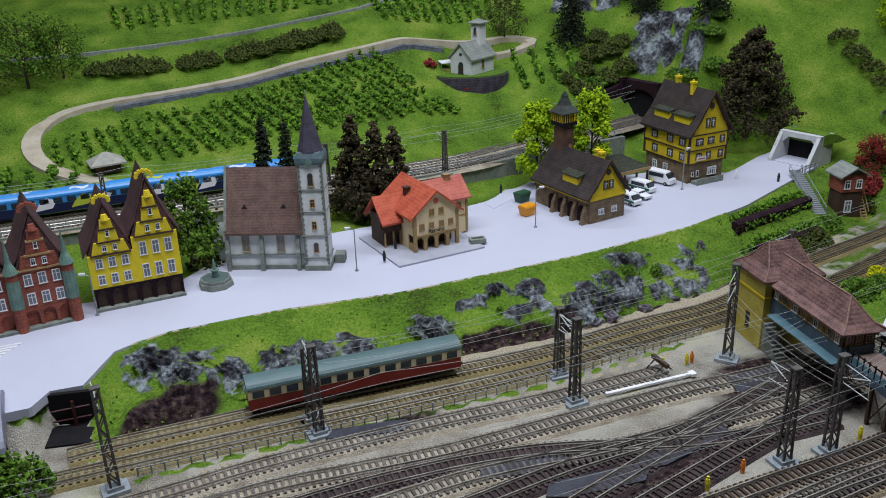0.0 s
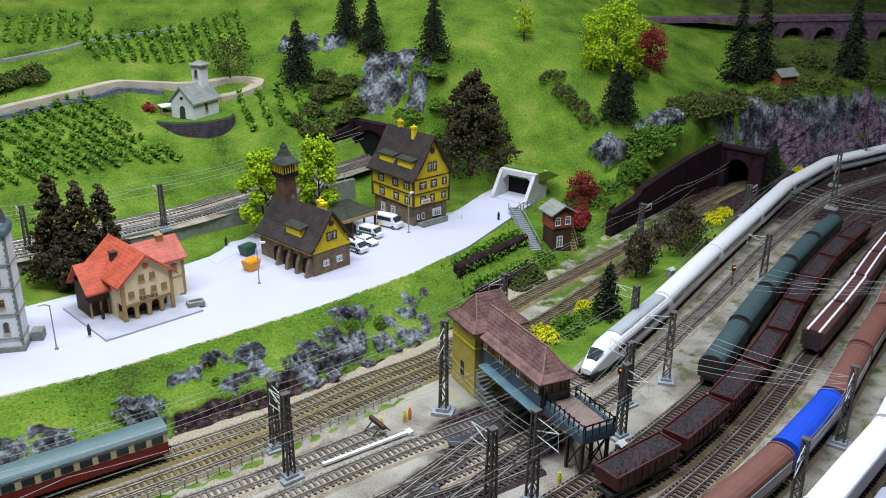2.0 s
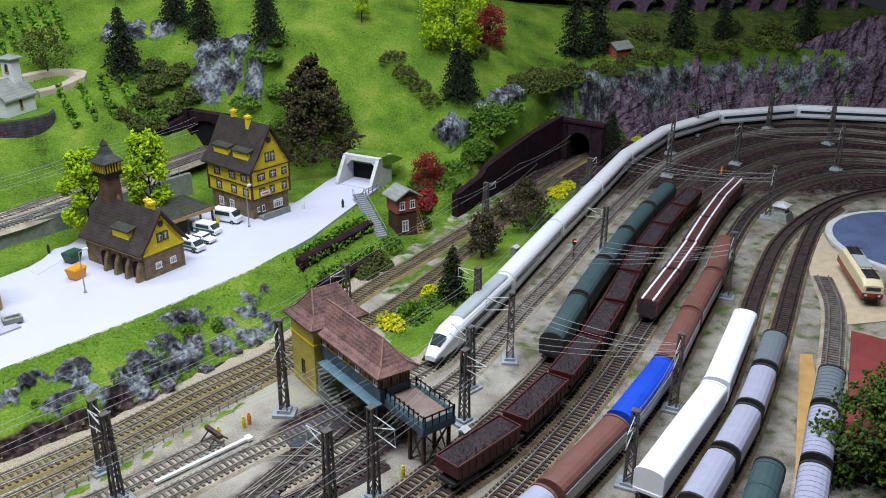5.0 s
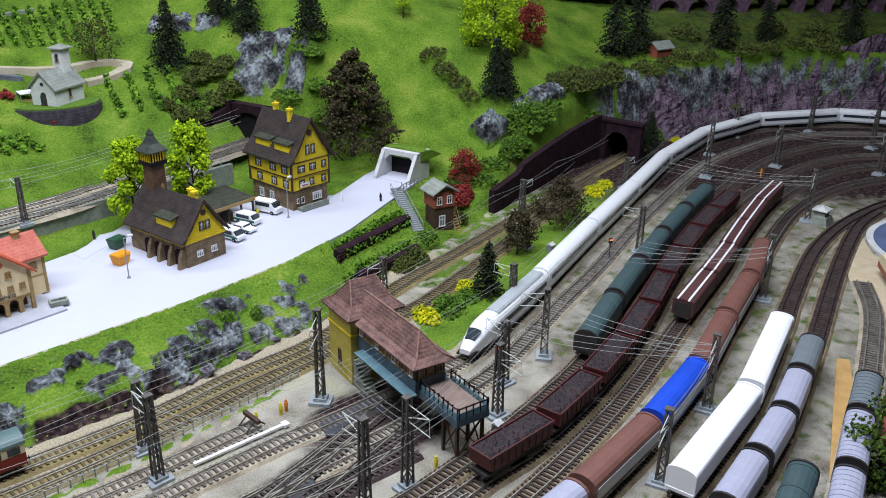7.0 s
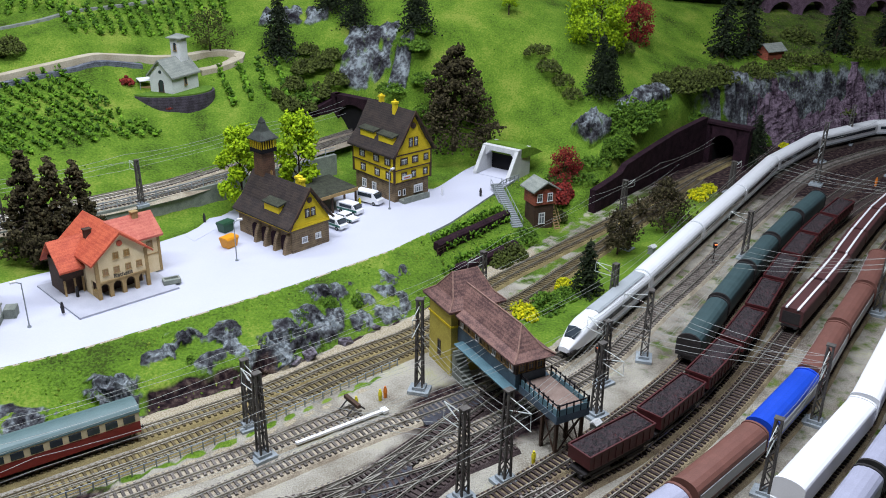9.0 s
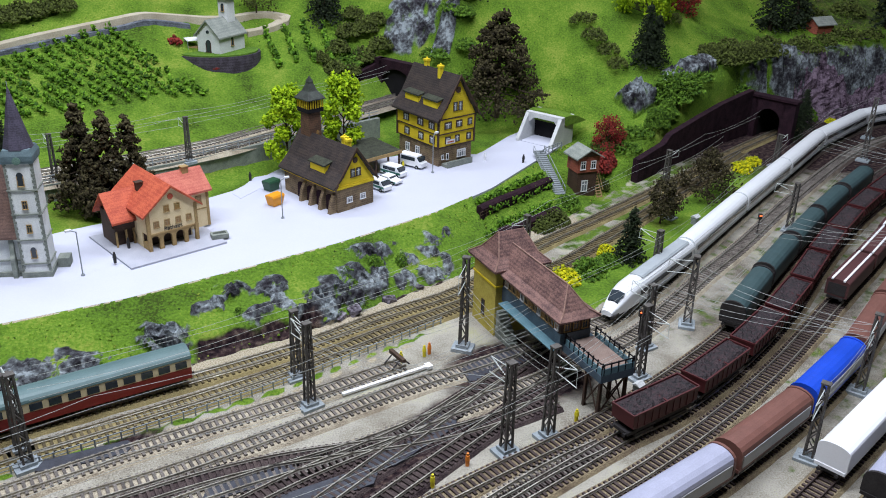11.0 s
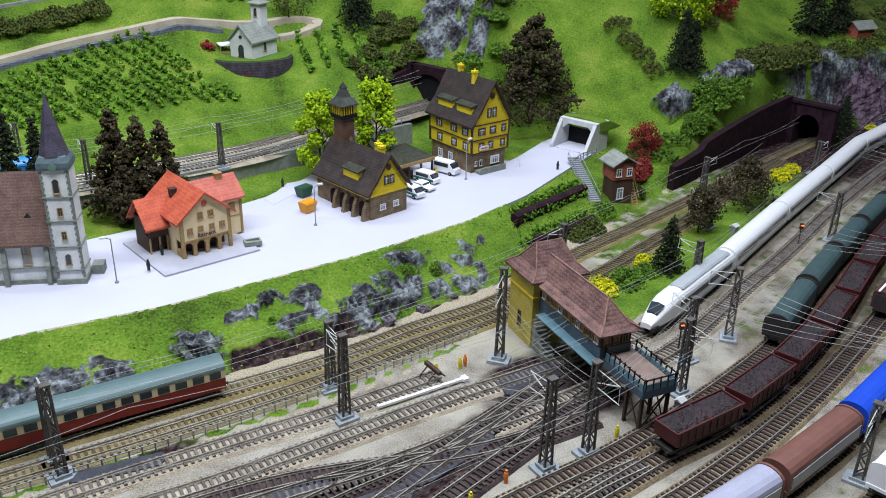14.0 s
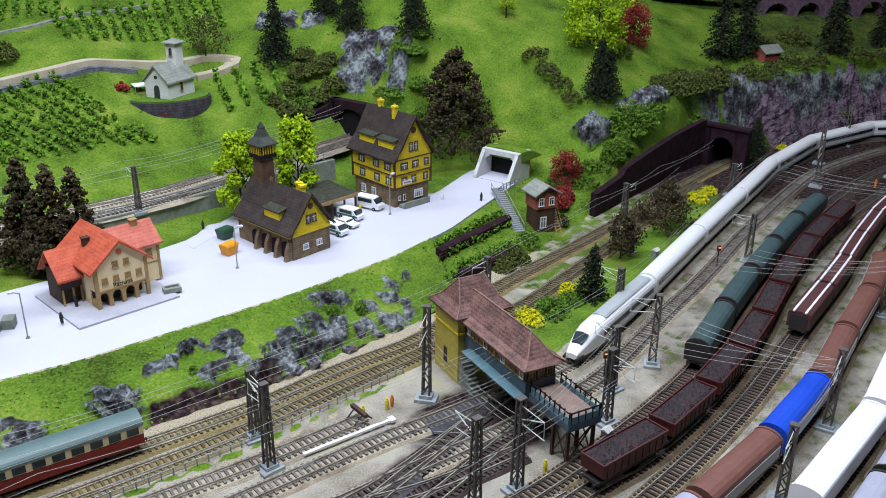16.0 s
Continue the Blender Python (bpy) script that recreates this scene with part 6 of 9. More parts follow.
def arch_outline(w, z0, z1, crown, k=8):
    """A body outline with upright sides and a round crown."""
    out = [(-w / 2, z0), (-w / 2, z1)]
    for i in range(1, k):
        a = math.pi * (1 - i / k)
        out.append((w / 2 * math.cos(a), z1 + crown * math.sin(a)))
    return out + [(w / 2, z1), (w / 2, z0)]


_bogie_cache = {}


def running_gear(t, length, bogies=True):
    """Underframe, bogies with wheels, and buffers."""
    bm = bmesh.new()
    box(bm, -length / 2 + 0.003, length / 2 - 0.003, -0.012, 0.012, 0.0085, 0.0125)
    part("underframe", bm, UNDER, t)
    for sx in (-1, 1):
        c = sx * (length / 2 - (0.030 if bogies else 0.022))
        if "frame" not in _bogie_cache:
            bm = bmesh.new()
            box(bm, -0.015, 0.015, -0.0125, -0.0105, 0.003, 0.0075), box(bm, -0.015, 0.015, 0.0105, 0.0125, 0.003, 0.0075), box(bm, -0.003, 0.003, -0.011, 0.011, 0.004, 0.0085)
            b = part("bogie", bm, UNDER, t)
            bm = bmesh.new()
            for y in (-0.0090, 0.0075):
                cyl(bm, 0.0054, 0.0054, 0, 0.0016, seg=12, m=Matrix.Translation((0, y + 0.0016, 0.0054)) @ Matrix.Rotation(math.radians(90), 4, "X"))
            cyl(bm, 0.0012, 0.0012, 0, 0.018, seg=6, m=Matrix.Translation((0, 0.009, 0.0054)) @ Matrix.Rotation(math.radians(90), 4, "X"))
            w = part("wheelset", bm, WHEEL, b)
            _bogie_cache["frame"], _bogie_cache["wheel"] = b.data, w.data
        else:
            b, w = new("bogie", _bogie_cache["frame"]), new("wheelset", _bogie_cache["wheel"])
            b.parent, w.parent = t, b
        b.matrix_basis = Matrix.Translation((c, 0, 0))
        w.matrix_basis = Matrix.Translation((-0.009, 0, 0))
        w2 = new("wheelset", _bogie_cache["wheel"])
        w2.parent, w2.matrix_basis = b, Matrix.Translation((0.009, 0, 0))
        for y in (-0.0095, 0.0095):
            bm = bmesh.new()
            cyl(bm, 0.0010, 0.0010, 0, 0.005, seg=6, m=Matrix.Translation((sx * (length / 2 - 0.004), y, 0.011)) @ Matrix.Rotation(math.radians(90 * sx), 4, "Y"))
            cyl(bm, 0.0024, 0.0024, 0.005, 0.006, seg=8, m=Matrix.Translation((sx * (length / 2 - 0.004), y, 0.011)) @ Matrix.Rotation(math.radians(90 * sx), 4, "Y"))
            part("buffer", bm, UNDER, t)


def tarp_wagon(length, top, label, end=None, ribs=0, side=None, height=0.034, crown=0.010, name="covered_wagon"):
    """A wagon with a round sliding hood between end walls."""
    t = thing(name, label, "freight wagon", group="wagons in the yard")
    running_gear(t, length)
    bm = bmesh.new()
    box(bm, -length / 2 + 0.002, length / 2 - 0.002, -0.0165, 0.0165, 0.0125, 0.0165)
    part("floor_frame", bm, end or UNDER, t)
    bm = bmesh.new()
    profile_x(bm, arch_outline(0.033, 0.0165, height, crown), -length / 2 + 0.006, length / 2 - 0.006)
    part("hood", bm, top, t, smooth=False)
    if side:
        for s in (-1, 1):
            bm = bmesh.new()
            box(bm, -length / 2 + 0.008, length / 2 - 0.008, s * 0.0167 - 0.0006, s * 0.0167 + 0.0006, 0.017, height - 0.002)
            part("side_panel", bm, side, t)
    for s in (-1, 1):
        bm = bmesh.new()
        profile_x(bm, arch_outline(0.0345, 0.0165, height + 0.0005, crown + 0.001), s * (length / 2 - 0.0045) - 0.0016, s * (length / 2 - 0.0045) + 0.0016)
        part("end_wall", bm, end or UNDER, t)
    for i in range(ribs):
        bm = bmesh.new()
        x = -length / 2 + 0.012 + (length - 0.024) * i / max(1, ribs - 1)
        profile_x(bm, arch_outline(0.0336, 0.0165, height + 0.0002, crown + 0.0006), x - 0.0007, x + 0.0007)
        part("hoop", bm, top, t)
    return t


def coal_hopper(length):
    t = thing("coal_hopper", "oxide-red hopper wagon heaped with dark coal", "freight wagon", group="coal wagons")
    running_gear(t, length)
    bm = bmesh.new()
    rings = [[(x, y, z) for x, y in ((-a, -b), (a, -b), (a, b), (-a, b))] for a, b, z in ((length / 2 - 0.022, 0.011, 0.011), (length / 2 - 0.005, 0.0165, 0.020), (length / 2 - 0.004, 0.0165, 0.036))]
    loft(bm, rings)
    part("hopper_body", bm, OXIDE, t)
    bm = bmesh.new()
    a, b = length / 2 - 0.004, 0.0168
    for q in ((-a, a, -b - 0.0006, -b + 0.0012), (-a, a, b - 0.0012, b + 0.0006), (-a - 0.0006, -a + 0.0012, -b, b), (a - 0.0012, a + 0.0006, -b, b)):
        box(bm, *q, 0.0355, 0.0385)
    box(bm, -0.001, 0.001, -b, b, 0.036, 0.0382)
    part("top_rim", bm, OXIDE, t)
    bm = bmesh.new()
    nx, ny = 26, 8
    rng = random.Random(5)
    vs = [[bm.verts.new((-a + 0.002 + (2 * a - 0.004) * i / nx, -b + 0.002 + (2 * b - 0.004) * j / ny, 0.0365 + (0.0035 if 0 < i < nx and 0 < j < ny else 0) * rng.uniform(0.2, 1.2))) for j in range(ny + 1)] for i in range(nx + 1)]
    for i in range(nx):
        for j in range(ny):
            bm.faces.new((vs[i][j], vs[i + 1][j], vs[i + 1][j + 1], vs[i][j + 1]))
    part("coal_load", bm, COAL, t)
    for i in range(9):
        for s in (-1, 1):
            bm = bmesh.new()
            x = -length / 2 + 0.012 + (length - 0.024) * i / 8
            box(bm, x - 0.0008, x + 0.0008, s * 0.0165 - 0.0009, s * 0.0165 + 0.0009, 0.0195, 0.0355)
            part("rib", bm, OXIDE, t)
    return t


def stripe_wagon(length):
    t = thing("flat_roofed_wagon", "maroon wagon with two long white roof strips", "freight wagon", group="striped wagons")
    running_gear(t, length)
    bm = bmesh.new()
    profile_x(bm, arch_outline(0.033, 0.0125, 0.036, 0.004), -length / 2 + 0.003, length / 2 - 0.003)
    part("body", bm, MAROON, t)
    for s in (-1, 1):
        bm = bmesh.new()
        box(bm, -length / 2 + 0.001, length / 2 - 0.001, s * 0.0085 - 0.0016, s * 0.0085 + 0.0016, 0.039, 0.0412)
        part("roof_strip", bm, WHITE_T, t, "white roof strip")
        bm = bmesh.new()
        box(bm, s * (length / 2 - 0.003) - 0.0006, s * (length / 2 - 0.003) + 0.0006, -0.013, 0.013, 0.015, 0.033)
        part("end_door", bm, UNDER, t)
    return t


def coach(length, low, mid, roof, label, group, stripe=None, windows=12, name="passenger_coach", h=0.036, split=0.024, crown=0.009):
    """A coach: lower and upper side, round roof, and a row of single windows."""
    t = thing(name, label, "railway coach", group=group)
    running_gear(t, length)
    bm = bmesh.new()
    box(bm, -length / 2 + 0.002, length / 2 - 0.002, -0.0165, 0.0165, 0.009, split)
    part("lower_side", bm, low, t)
    bm = bmesh.new()
    box(bm, -length / 2 + 0.002, length / 2 - 0.002, -0.0164, 0.0164, split, h)
    part("upper_side", bm, mid, t)
    bm = bmesh.new()
    profile_x(bm, arch_outline(0.034, h, h + 0.0008, crown, 10), -length / 2 + 0.001, length / 2 - 0.001)
    part("roof", bm, roof, t)
    me = None
    for s in (-1, 1):
        for i in range(windows):
            x = -length / 2 + 0.014 + (length - 0.028) * i / (windows - 1)
            if me is None:
                bm = bmesh.new()
                w = (length - 0.028) / windows * 0.36
                box(bm, -w, w, -0.0004, 0.0004, split + 0.0015, h - 0.002)
                o = part("window", bm, PANE, t)
                me = o.data
            else:
                o = new("window", me)
                o.parent = t
            o.matrix_basis = Matrix.Translation((x, s * 0.0167, 0))
    if stripe:
        for s in (-1, 1):
            for i in range(6):
                bm = bmesh.new()
                x = -length / 2 + length * (i + 0.3 + 0.3 * (i % 2)) / 6
                prism(bm, [(x - 0.018, split - 0.010), (x + 0.010, split - 0.007), (x + 0.018, split + 0.006), (x + 0.002, h - 0.001), (x - 0.010, split + 0.002)], -0.0003, 0.0003, Matrix.Translation((0, s * 0.0168, 0)) @ Matrix.Rotation(math.radians(90), 4, "X"))
                part("painted_patch", bm, stripe if i % 2 else WHITE_T, t)
                bm = bmesh.new()
                k = 7
                a0 = -0.6 + 0.5 * (i % 3)
                pts = [(x - 0.016 + 0.030 * j / k, 0.017 * math.sin(a0 + 0.25 * math.sin(j)) * 0.8) for j in range(k + 1)]
                rings = [[(xx, yy + e, h + 0.0011 + crown * math.sqrt(max(0, 1 - ((yy + e) / 0.017) ** 2))) for e in (-0.003, 0.0, 0.003)] for xx, yy in pts]
                loft(bm, rings, False)
                part("roof_patch", bm, WHITE_T if i % 2 else stripe, t)
    return t


def express_car(length, head=False):
    """A smooth white express car; the leading one has a sloping nose."""
    t = thing("express_driving_car" if head else "express_car", "smooth white express train " + ("driving car with sloping nose" if head else "car with light grey roof"), "express train", group="white express train")
    running_gear(t, length)
    n = 14
    rings = []
    for i in range(n + 1):
        x = -length / 2 + 0.001 + (length - 0.002) * i / n
        k, top = 1.0, 0.036
        if head:
            d = (x + length / 2) / 0.065
            if d < 1:
                k, top = 0.45 + 0.55 * math.sin(d * math.pi / 2) ** 0.8, 0.016 + 0.020 * math.sin(d * math.pi / 2)
        rings.append([(x, y * k, z if z <= 0.012 else 0.010 + (z - 0.010) * (top - 0.010) / 0.026) for y, z in arch_outline(0.034, 0.010, 0.030, 0.0125, 10)])
    bm = loft(bmesh.new(), rings)
    part("body", bm, ICE_WHITE, t)
    bm = bmesh.new()
    profile_x(bm, ((-0.011, 0.0415), (-0.008, 0.0437), (0.008, 0.0437), (0.011, 0.0415)), -length / 2 + (0.085 if head else 0.012), length / 2 - 0.012)
    if head:
        part("roof_panel", bm, ICE_GREY, t)
    else:
        bm.free()
    for s in (-1, 1):
        bm = bmesh.new()
        box(bm, -length / 2 + (0.07 if head else 0.012), length / 2 - 0.012, s * 0.0172 - 0.0004, s * 0.0172 + 0.0004, 0.021, 0.0285)
        part("window_band", bm, PANE, t)
        bm = bmesh.new()
        box(bm, -length / 2 + (0.07 if head else 0.004), length / 2 - 0.004, s * 0.0166 - 0.0010, s * 0.0166 + 0.0010, 0.008, 0.0125)
        part("skirt", bm, ICE_GREY, t)
    if head:
        bm = bmesh.new()
        loft(bm, [[(x, y, z) for y, z in ((-w, zz), (0, zz + 0.002), (w, zz), (w * 0.9, zz - 0.003), (-w * 0.9, zz - 0.003))] for x, w, zz in ((-length / 2 + 0.016, 0.008, 0.0275), (-length / 2 + 0.032, 0.0105, 0.0365))])
        part("windscreen", bm, PANE, t)
    else:
        bm = bmesh.new()
        profile_x(bm, arch_outline(0.031, 0.012, 0.030, 0.011), -length / 2 - 0.0055, -length / 2 + 0.001)
        part("gangway", bm, ICE_GREY, t)
    return t


def electric_locomotive(length, low, mid, label):
    t = thing("electric_locomotive", label, "locomotive")
    running_gear(t, length)
    n = 10
    bm = bmesh.new()
    box(bm, -length / 2 + 0.003, length / 2 - 0.003, -0.0165, 0.0165, 0.009, 0.019)
    part("lower_body", bm, low, t)
    rings = []
    for i in range(n + 1):
        x = -length / 2 + 0.003 + (length - 0.006) * i / n
        d = min(1, min(i, n - i) / 1.2 + 0.62)
        rings.append([(x, y * (0.86 + 0.14 * d), 0.019 + (z - 0.019) * d) for y, z in arch_outline(0.033, 0.019, 0.036, 0.005)])
    part("upper_body", loft(bmesh.new(), rings), mid, t)
    for s in (-1, 1):
        bm = bmesh.new()
        box(bm, s * (length / 2 - 0.0035) - 0.0012, s * (length / 2 - 0.0035) + 0.0012, -0.011, 0.011, 0.0235, 0.0295)
        part("windscreen", bm, PANE, t)
        bm = bmesh.new()
        box(bm, s * (length / 2 - 0.0025) - 0.0008, s * (length / 2 - 0.0025) + 0.0008, -0.012, -0.0085, 0.014, 0.0165), box(bm, s * (length / 2 - 0.0025) - 0.0008, s * (length / 2 - 0.0025) + 0.0008, 0.0085, 0.012, 0.014, 0.0165)
        part("headlamps", bm, WHITE, t)
        bm = bmesh.new()
        c = s * length * 0.30
        box(bm, c - 0.017, c + 0.017, -0.0105, 0.0105, 0.0412, 0.0422)
        for y in (-0.009, 0.009):
            beam(bm, (c - 0.014, y, 0.0425), (c + 0.014, y * 0.5, 0.0462), 0.0006), beam(bm, (c + 0.014, y, 0.0425), (c - 0.014, y * 0.5, 0.0462), 0.0006)
        beam(bm, (c, -0.012, 0.0468), (c, 0.012, 0.0468), 0.0007)
        part("pantograph", bm, UNDER, t)
    bm = bmesh.new()
    box(bm, -length * 0.16, length * 0.16, -0.010, 0.010, 0.0405, 0.0435)
    part("roof_gear", bm, ICE_GREY, t)
    return t


def string_up(key, s_start, makers, gap=0.004):
    """Set vehicles one behind the other along a line."""
    ln, s = TRACK[key], s_start
    for make, length in makers:
        t = make()
        t.matrix_basis = ln.chord(s + length * 0.15, s + length * 0.85, 0.0085)
        s += length + gap
    return s


class Maker:
    """Builds a vehicle once and copies it after that."""

    def __init__(self, f, *a, **k):
        self.f, self.a, self.k, self.first = f, a, k, None

    def __call__(self):
        if self.first is None:
            self.first = self.f(*self.a, **self.k)
            return self.first
        return copy_thing(self.first, Matrix())


hop = Maker(coal_hopper, 0.118)
string_up("coal", TRACK["coal"].near(0.490, 0.748), [(hop, 0.118)] * 9)
teal = Maker(tarp_wagon, 0.150, TEAL, "teal grey round-hooded freight wagon", None, 0, None, 0.034, 0.012)
string_up("teal", TRACK["teal"].near(0.745, 0.944), [(teal, 0.150)] * 5)
strp = Maker(stripe_wagon, 0.135)
string_up("D", TRACK["D"].near(0.945, 0.985), [(strp, 0.135)] * 5)
rust = Maker(tarp_wagon, 0.160, RUST_ROOF, "rusty brown hooded wagon with pale grey sides", RUST_ROOF, 0, PALE)
bluew = Maker(tarp_wagon, 0.160, BLUE, "bright blue hooded wagon with pale grey sides", BLUE, 0, PALE)
palew = Maker(tarp_wagon, 0.160, SILVER, "pale silver-blue hooded wagon with lettered sides", RUST_ROOF, 0, PALE)
string_up("brown", TRACK["brown"].near(0.437, 0.605) - 0.02, [(palew, 0.160), (rust, 0.160), (bluew, 0.160), (rust, 0.160), (rust, 0.160), (rust, 0.160)])
whitew = Maker(tarp_wagon, 0.225, WHITE_T, "long plain white covered wagon", WHITE_T, 0, None, 0.038, 0.006)
string_up("white", TRACK["white"].near(0.872, 0.753) - 0.229, [(whitew, 0.225), (whitew, 0.225)])
silv = Maker(tarp_wagon, 0.104, SILVER, "lilac-silver hooded wagon with dark end bands", UNDER, 0)
slat = Maker(tarp_wagon, 0.104, SLATE, "slate-grey hooded wagon with dark end bands", UNDER, 0)
string_up("silver", TRACK["silver"].near(1.042, 0.820) - 0.432 + 0.012, [(silv, 0.104), (silv, 0.104), (silv, 0.104), (slat, 0.104)])
ribd = Maker(tarp_wagon, 0.120, SILVER, "ribbed silver hooded wagon beside the shed", UNDER, 11)
ribs = Maker(tarp_wagon, 0.100, SLATE, "ribbed slate-grey hooded wagon beside the shed", UNDER, 9)
string_up("silver2", TRACK["silver2"].near(1.045, 0.722) - 0.224 + 0.0, [(ribd, 0.120), (ribs, 0.100)])
string_up("silver2", TRACK["silver2"].near(1.045, 0.722) - 0.352, [(ribd, 0.120)])
# green tank wagon on a stub between the silver lines
tank = tarp_wagon(0.11, TEAL, "dull green tank wagon on a short siding", UNDER, 3, None, 0.030, 0.012, "tank_wagon")
tank.matrix_basis = pose(0.778, 0.572, 0.0085, 0, 0, 36)
# the white express, standing with its nose by the signal box
string_up("I", TRACK["I"].near(0.578, 1.005) + 0.004, [(Maker(express_car, 0.262, True), 0.262)] + [(ex, 0.262) for ex in [Maker(express_car, 0.262)] for _ in range(8)])
# green and red coach at the foot of the embankment
rg = Maker(coach, 0.270, RED_T, CREAM_T, GREEN_T, "dark red and cream dining coach with grey-green roof", "dining train", None, 13)
string_up("A", TRACK["A"].near(0.02, 0.973) - 0.272, [(rg, 0.270)])
# painted blue train on the upper line
bt = Maker(coach, 0.262, NAVY_T, SKY_T, SKY_T, "sky-blue painted coach with yellow and white patches", "blue painted train", LIME_T, 12)
string_up("upper", TRACK["upper"].near(-0.26, 1.53) - 5 * 0.266, [(bt, 0.262)] * 5)
# cream museum locomotive by the turntable
loco = electric_locomotive(0.165, RED_T, CREAM_T, "cream and dark red electric locomotive by the turntable")
loco.matrix_basis = pose(1.366, 0.952, 0.0085, 0, 0, -125)
# ---- planting ----
LEAF_BRIGHT = leaf_mat("spring_leaves", (0.40, 0.56, 0.016), (0.15, 0.27, 0.010))
LEAF_MID = leaf_mat("mid_green_leaves", (0.13, 0.24, 0.025), (0.035, 0.08, 0.012))
LEAF_DARK = leaf_mat("dark_needles", (0.035, 0.05, 0.022), (0.008, 0.012, 0.008))
LEAF_PINE = leaf_mat("olive_pine_needles", (0.085, 0.074, 0.034), (0.016, 0.013, 0.008))
LEAF_RED = leaf_mat("red_autumn_leaves", (0.34, 0.045, 0.035), (0.09, 0.02, 0.018))
LEAF_BROWN = leaf_mat("brown_green_shrub", (0.105, 0.135, 0.028), (0.034, 0.042, 0.013))
LEAF_YEL = leaf_mat("yellow_flowers", (0.65, 0.58, 0.01), (0.22, 0.27, 0.012))
LEAF_VINE = leaf_mat("vine_leaves", (0.17, 0.34, 0.026), (0.030, 0.075, 0.012))
BARK = mat("tree_bark", (0.07, 0.05, 0.035), 0.9, (0.03, 0.02, 0.015), 120, 800, 0.5)


def clumps(items, seed=0, flat=1.0):
    """Small leaf clumps: squashed, turned octahedra at (x, y, z, size), as one mesh."""
    rng = random.Random(seed)
    verts, faces = [], []
    for x, y, z, s in items:
        m = Euler((rng.uniform(0, 6.3), rng.uniform(0, 6.3), rng.uniform(0, 6.3))).to_matrix()
        b = len(verts)
        for d in ((1, 0, 0), (-1, 0, 0), (0, 0.8, 0), (0, -0.8, 0), (0, 0, 0.55), (0, 0, -0.55)):
            v = m @ (Vector(d) * s * rng.uniform(0.6, 1.15))
            verts.append((x + v.x, y + v.y, z + v.z * flat))
        for f in ((0, 2, 4), (2, 1, 4), (1, 3, 4), (3, 0, 4), (2, 0, 5), (1, 2, 5), (3, 1, 5), (0, 3, 5)):
            faces.append(tuple(b + i for i in f))
    me = bpy.data.meshes.new("crown")
    me.from_pydata(verts, [], faces)
    return me


def mesh_part(name, me, material, parent, label=""):
    me.name = name
    me.materials.append(material)
    o = new(name, me)
    if parent is not None:
        o.parent = parent
    if label:
        o["label"] = label
    return o


def leafy_tree(h, r, leaf, label, seed, trunk=0.3, n=420, name="leafy_tree"):
    """A trunk with limbs and a ragged crown of many small lobes with gaps between them."""
    rng = random.Random(seed)
    t = thing(name, label, "tree", group="trees")
    bm = bmesh.new()
    cyl(bm, h * 0.026, h * 0.014, -0.004, h * trunk + 0.004, seg=7)
    beam(bm, (0, 0, h * trunk), (0, 0, h * 0.82), h * 0.010, 6)
    lobes, count = [], 19
    for i in range(count):
        f = (i + rng.random()) / count
        z = h * (trunk + (0.96 - trunk) * f)
        k = math.sin(math.pi * min(1.0, 0.22 + 0.74 * f)) ** 0.7
        a, q = i * 2.4 + rng.uniform(-0.5, 0.5), rng.uniform(0.35, 0.82)
        lobes.append((r * q * k * math.cos(a), r * q * k * math.sin(a), z, r * rng.uniform(0.22, 0.38)))
    for x, y, z, _ in lobes:
        beam(bm, (0, 0, max(h * trunk * 0.8, z - h * 0.16)), (x, y, z), h * 0.006, 4)
    part("trunk", bm, BARK, t)
    items = []
    for i in range(int(n * 1.5)):
        x, y, z, q = lobes[rng.randrange(len(lobes))]
        d = Vector((rng.gauss(0, 1), rng.gauss(0, 1), rng.gauss(0, 0.85))).normalized() * q * rng.uniform(0.35, 1.15)
        items.append((x + d.x, y + d.y, z + d.z, rng.uniform(0.0022, 0.0046) * (h / 0.11) ** 0.5))
    mesh_part("crown", clumps(items, seed), leaf, t)
    return t


def conifer(h, r, leaf, label, seed, n=620, full=0.9):
    """A spruce: whorls of drooping branches, each set with needle clumps."""
    rng = random.Random(seed)
    t = thing("conifer", label, "tree", group="conifers")
    bm = bmesh.new()
    cyl(bm, h * 0.028, h * 0.004, -0.006, h * 0.97, seg=6)
    part("trunk", bm, BARK, t)
    items = []
    whorls = 15
    per = max(5, int(n * 1.5 / whorls / 6))
    for i in range(whorls):
        u = 1 - (i + 0.3) / whorls
        z0 = h * (0.07 + 0.90 * (1 - u))
        for k in range(per):
            a = rng.uniform(0, 6.28)
            ln = r * (0.10 + 0.90 * u ** full) * rng.uniform(0.62, 1.12)
            zz = z0 + rng.uniform(-0.3, 0.3) * h / whorls
            for j in range(6):
                q = (j + rng.random()) / 6
                items.append((ln * q * math.cos(a) + rng.gauss(0, 0.0012), ln * q * math.sin(a) + rng.gauss(0, 0.0012), zz - ln * 0.42 * q ** 1.4, rng.uniform(0.0022, 0.0042) * (0.75 + 0.5 * u) * (h / 0.12) ** 0.5))
    items.append((0, 0, h * 0.98, 0.003)), items.append((0, 0, h * 1.01, 0.002))
    mesh_part("crown", clumps(items, seed, 0.8), leaf, t)
    return t


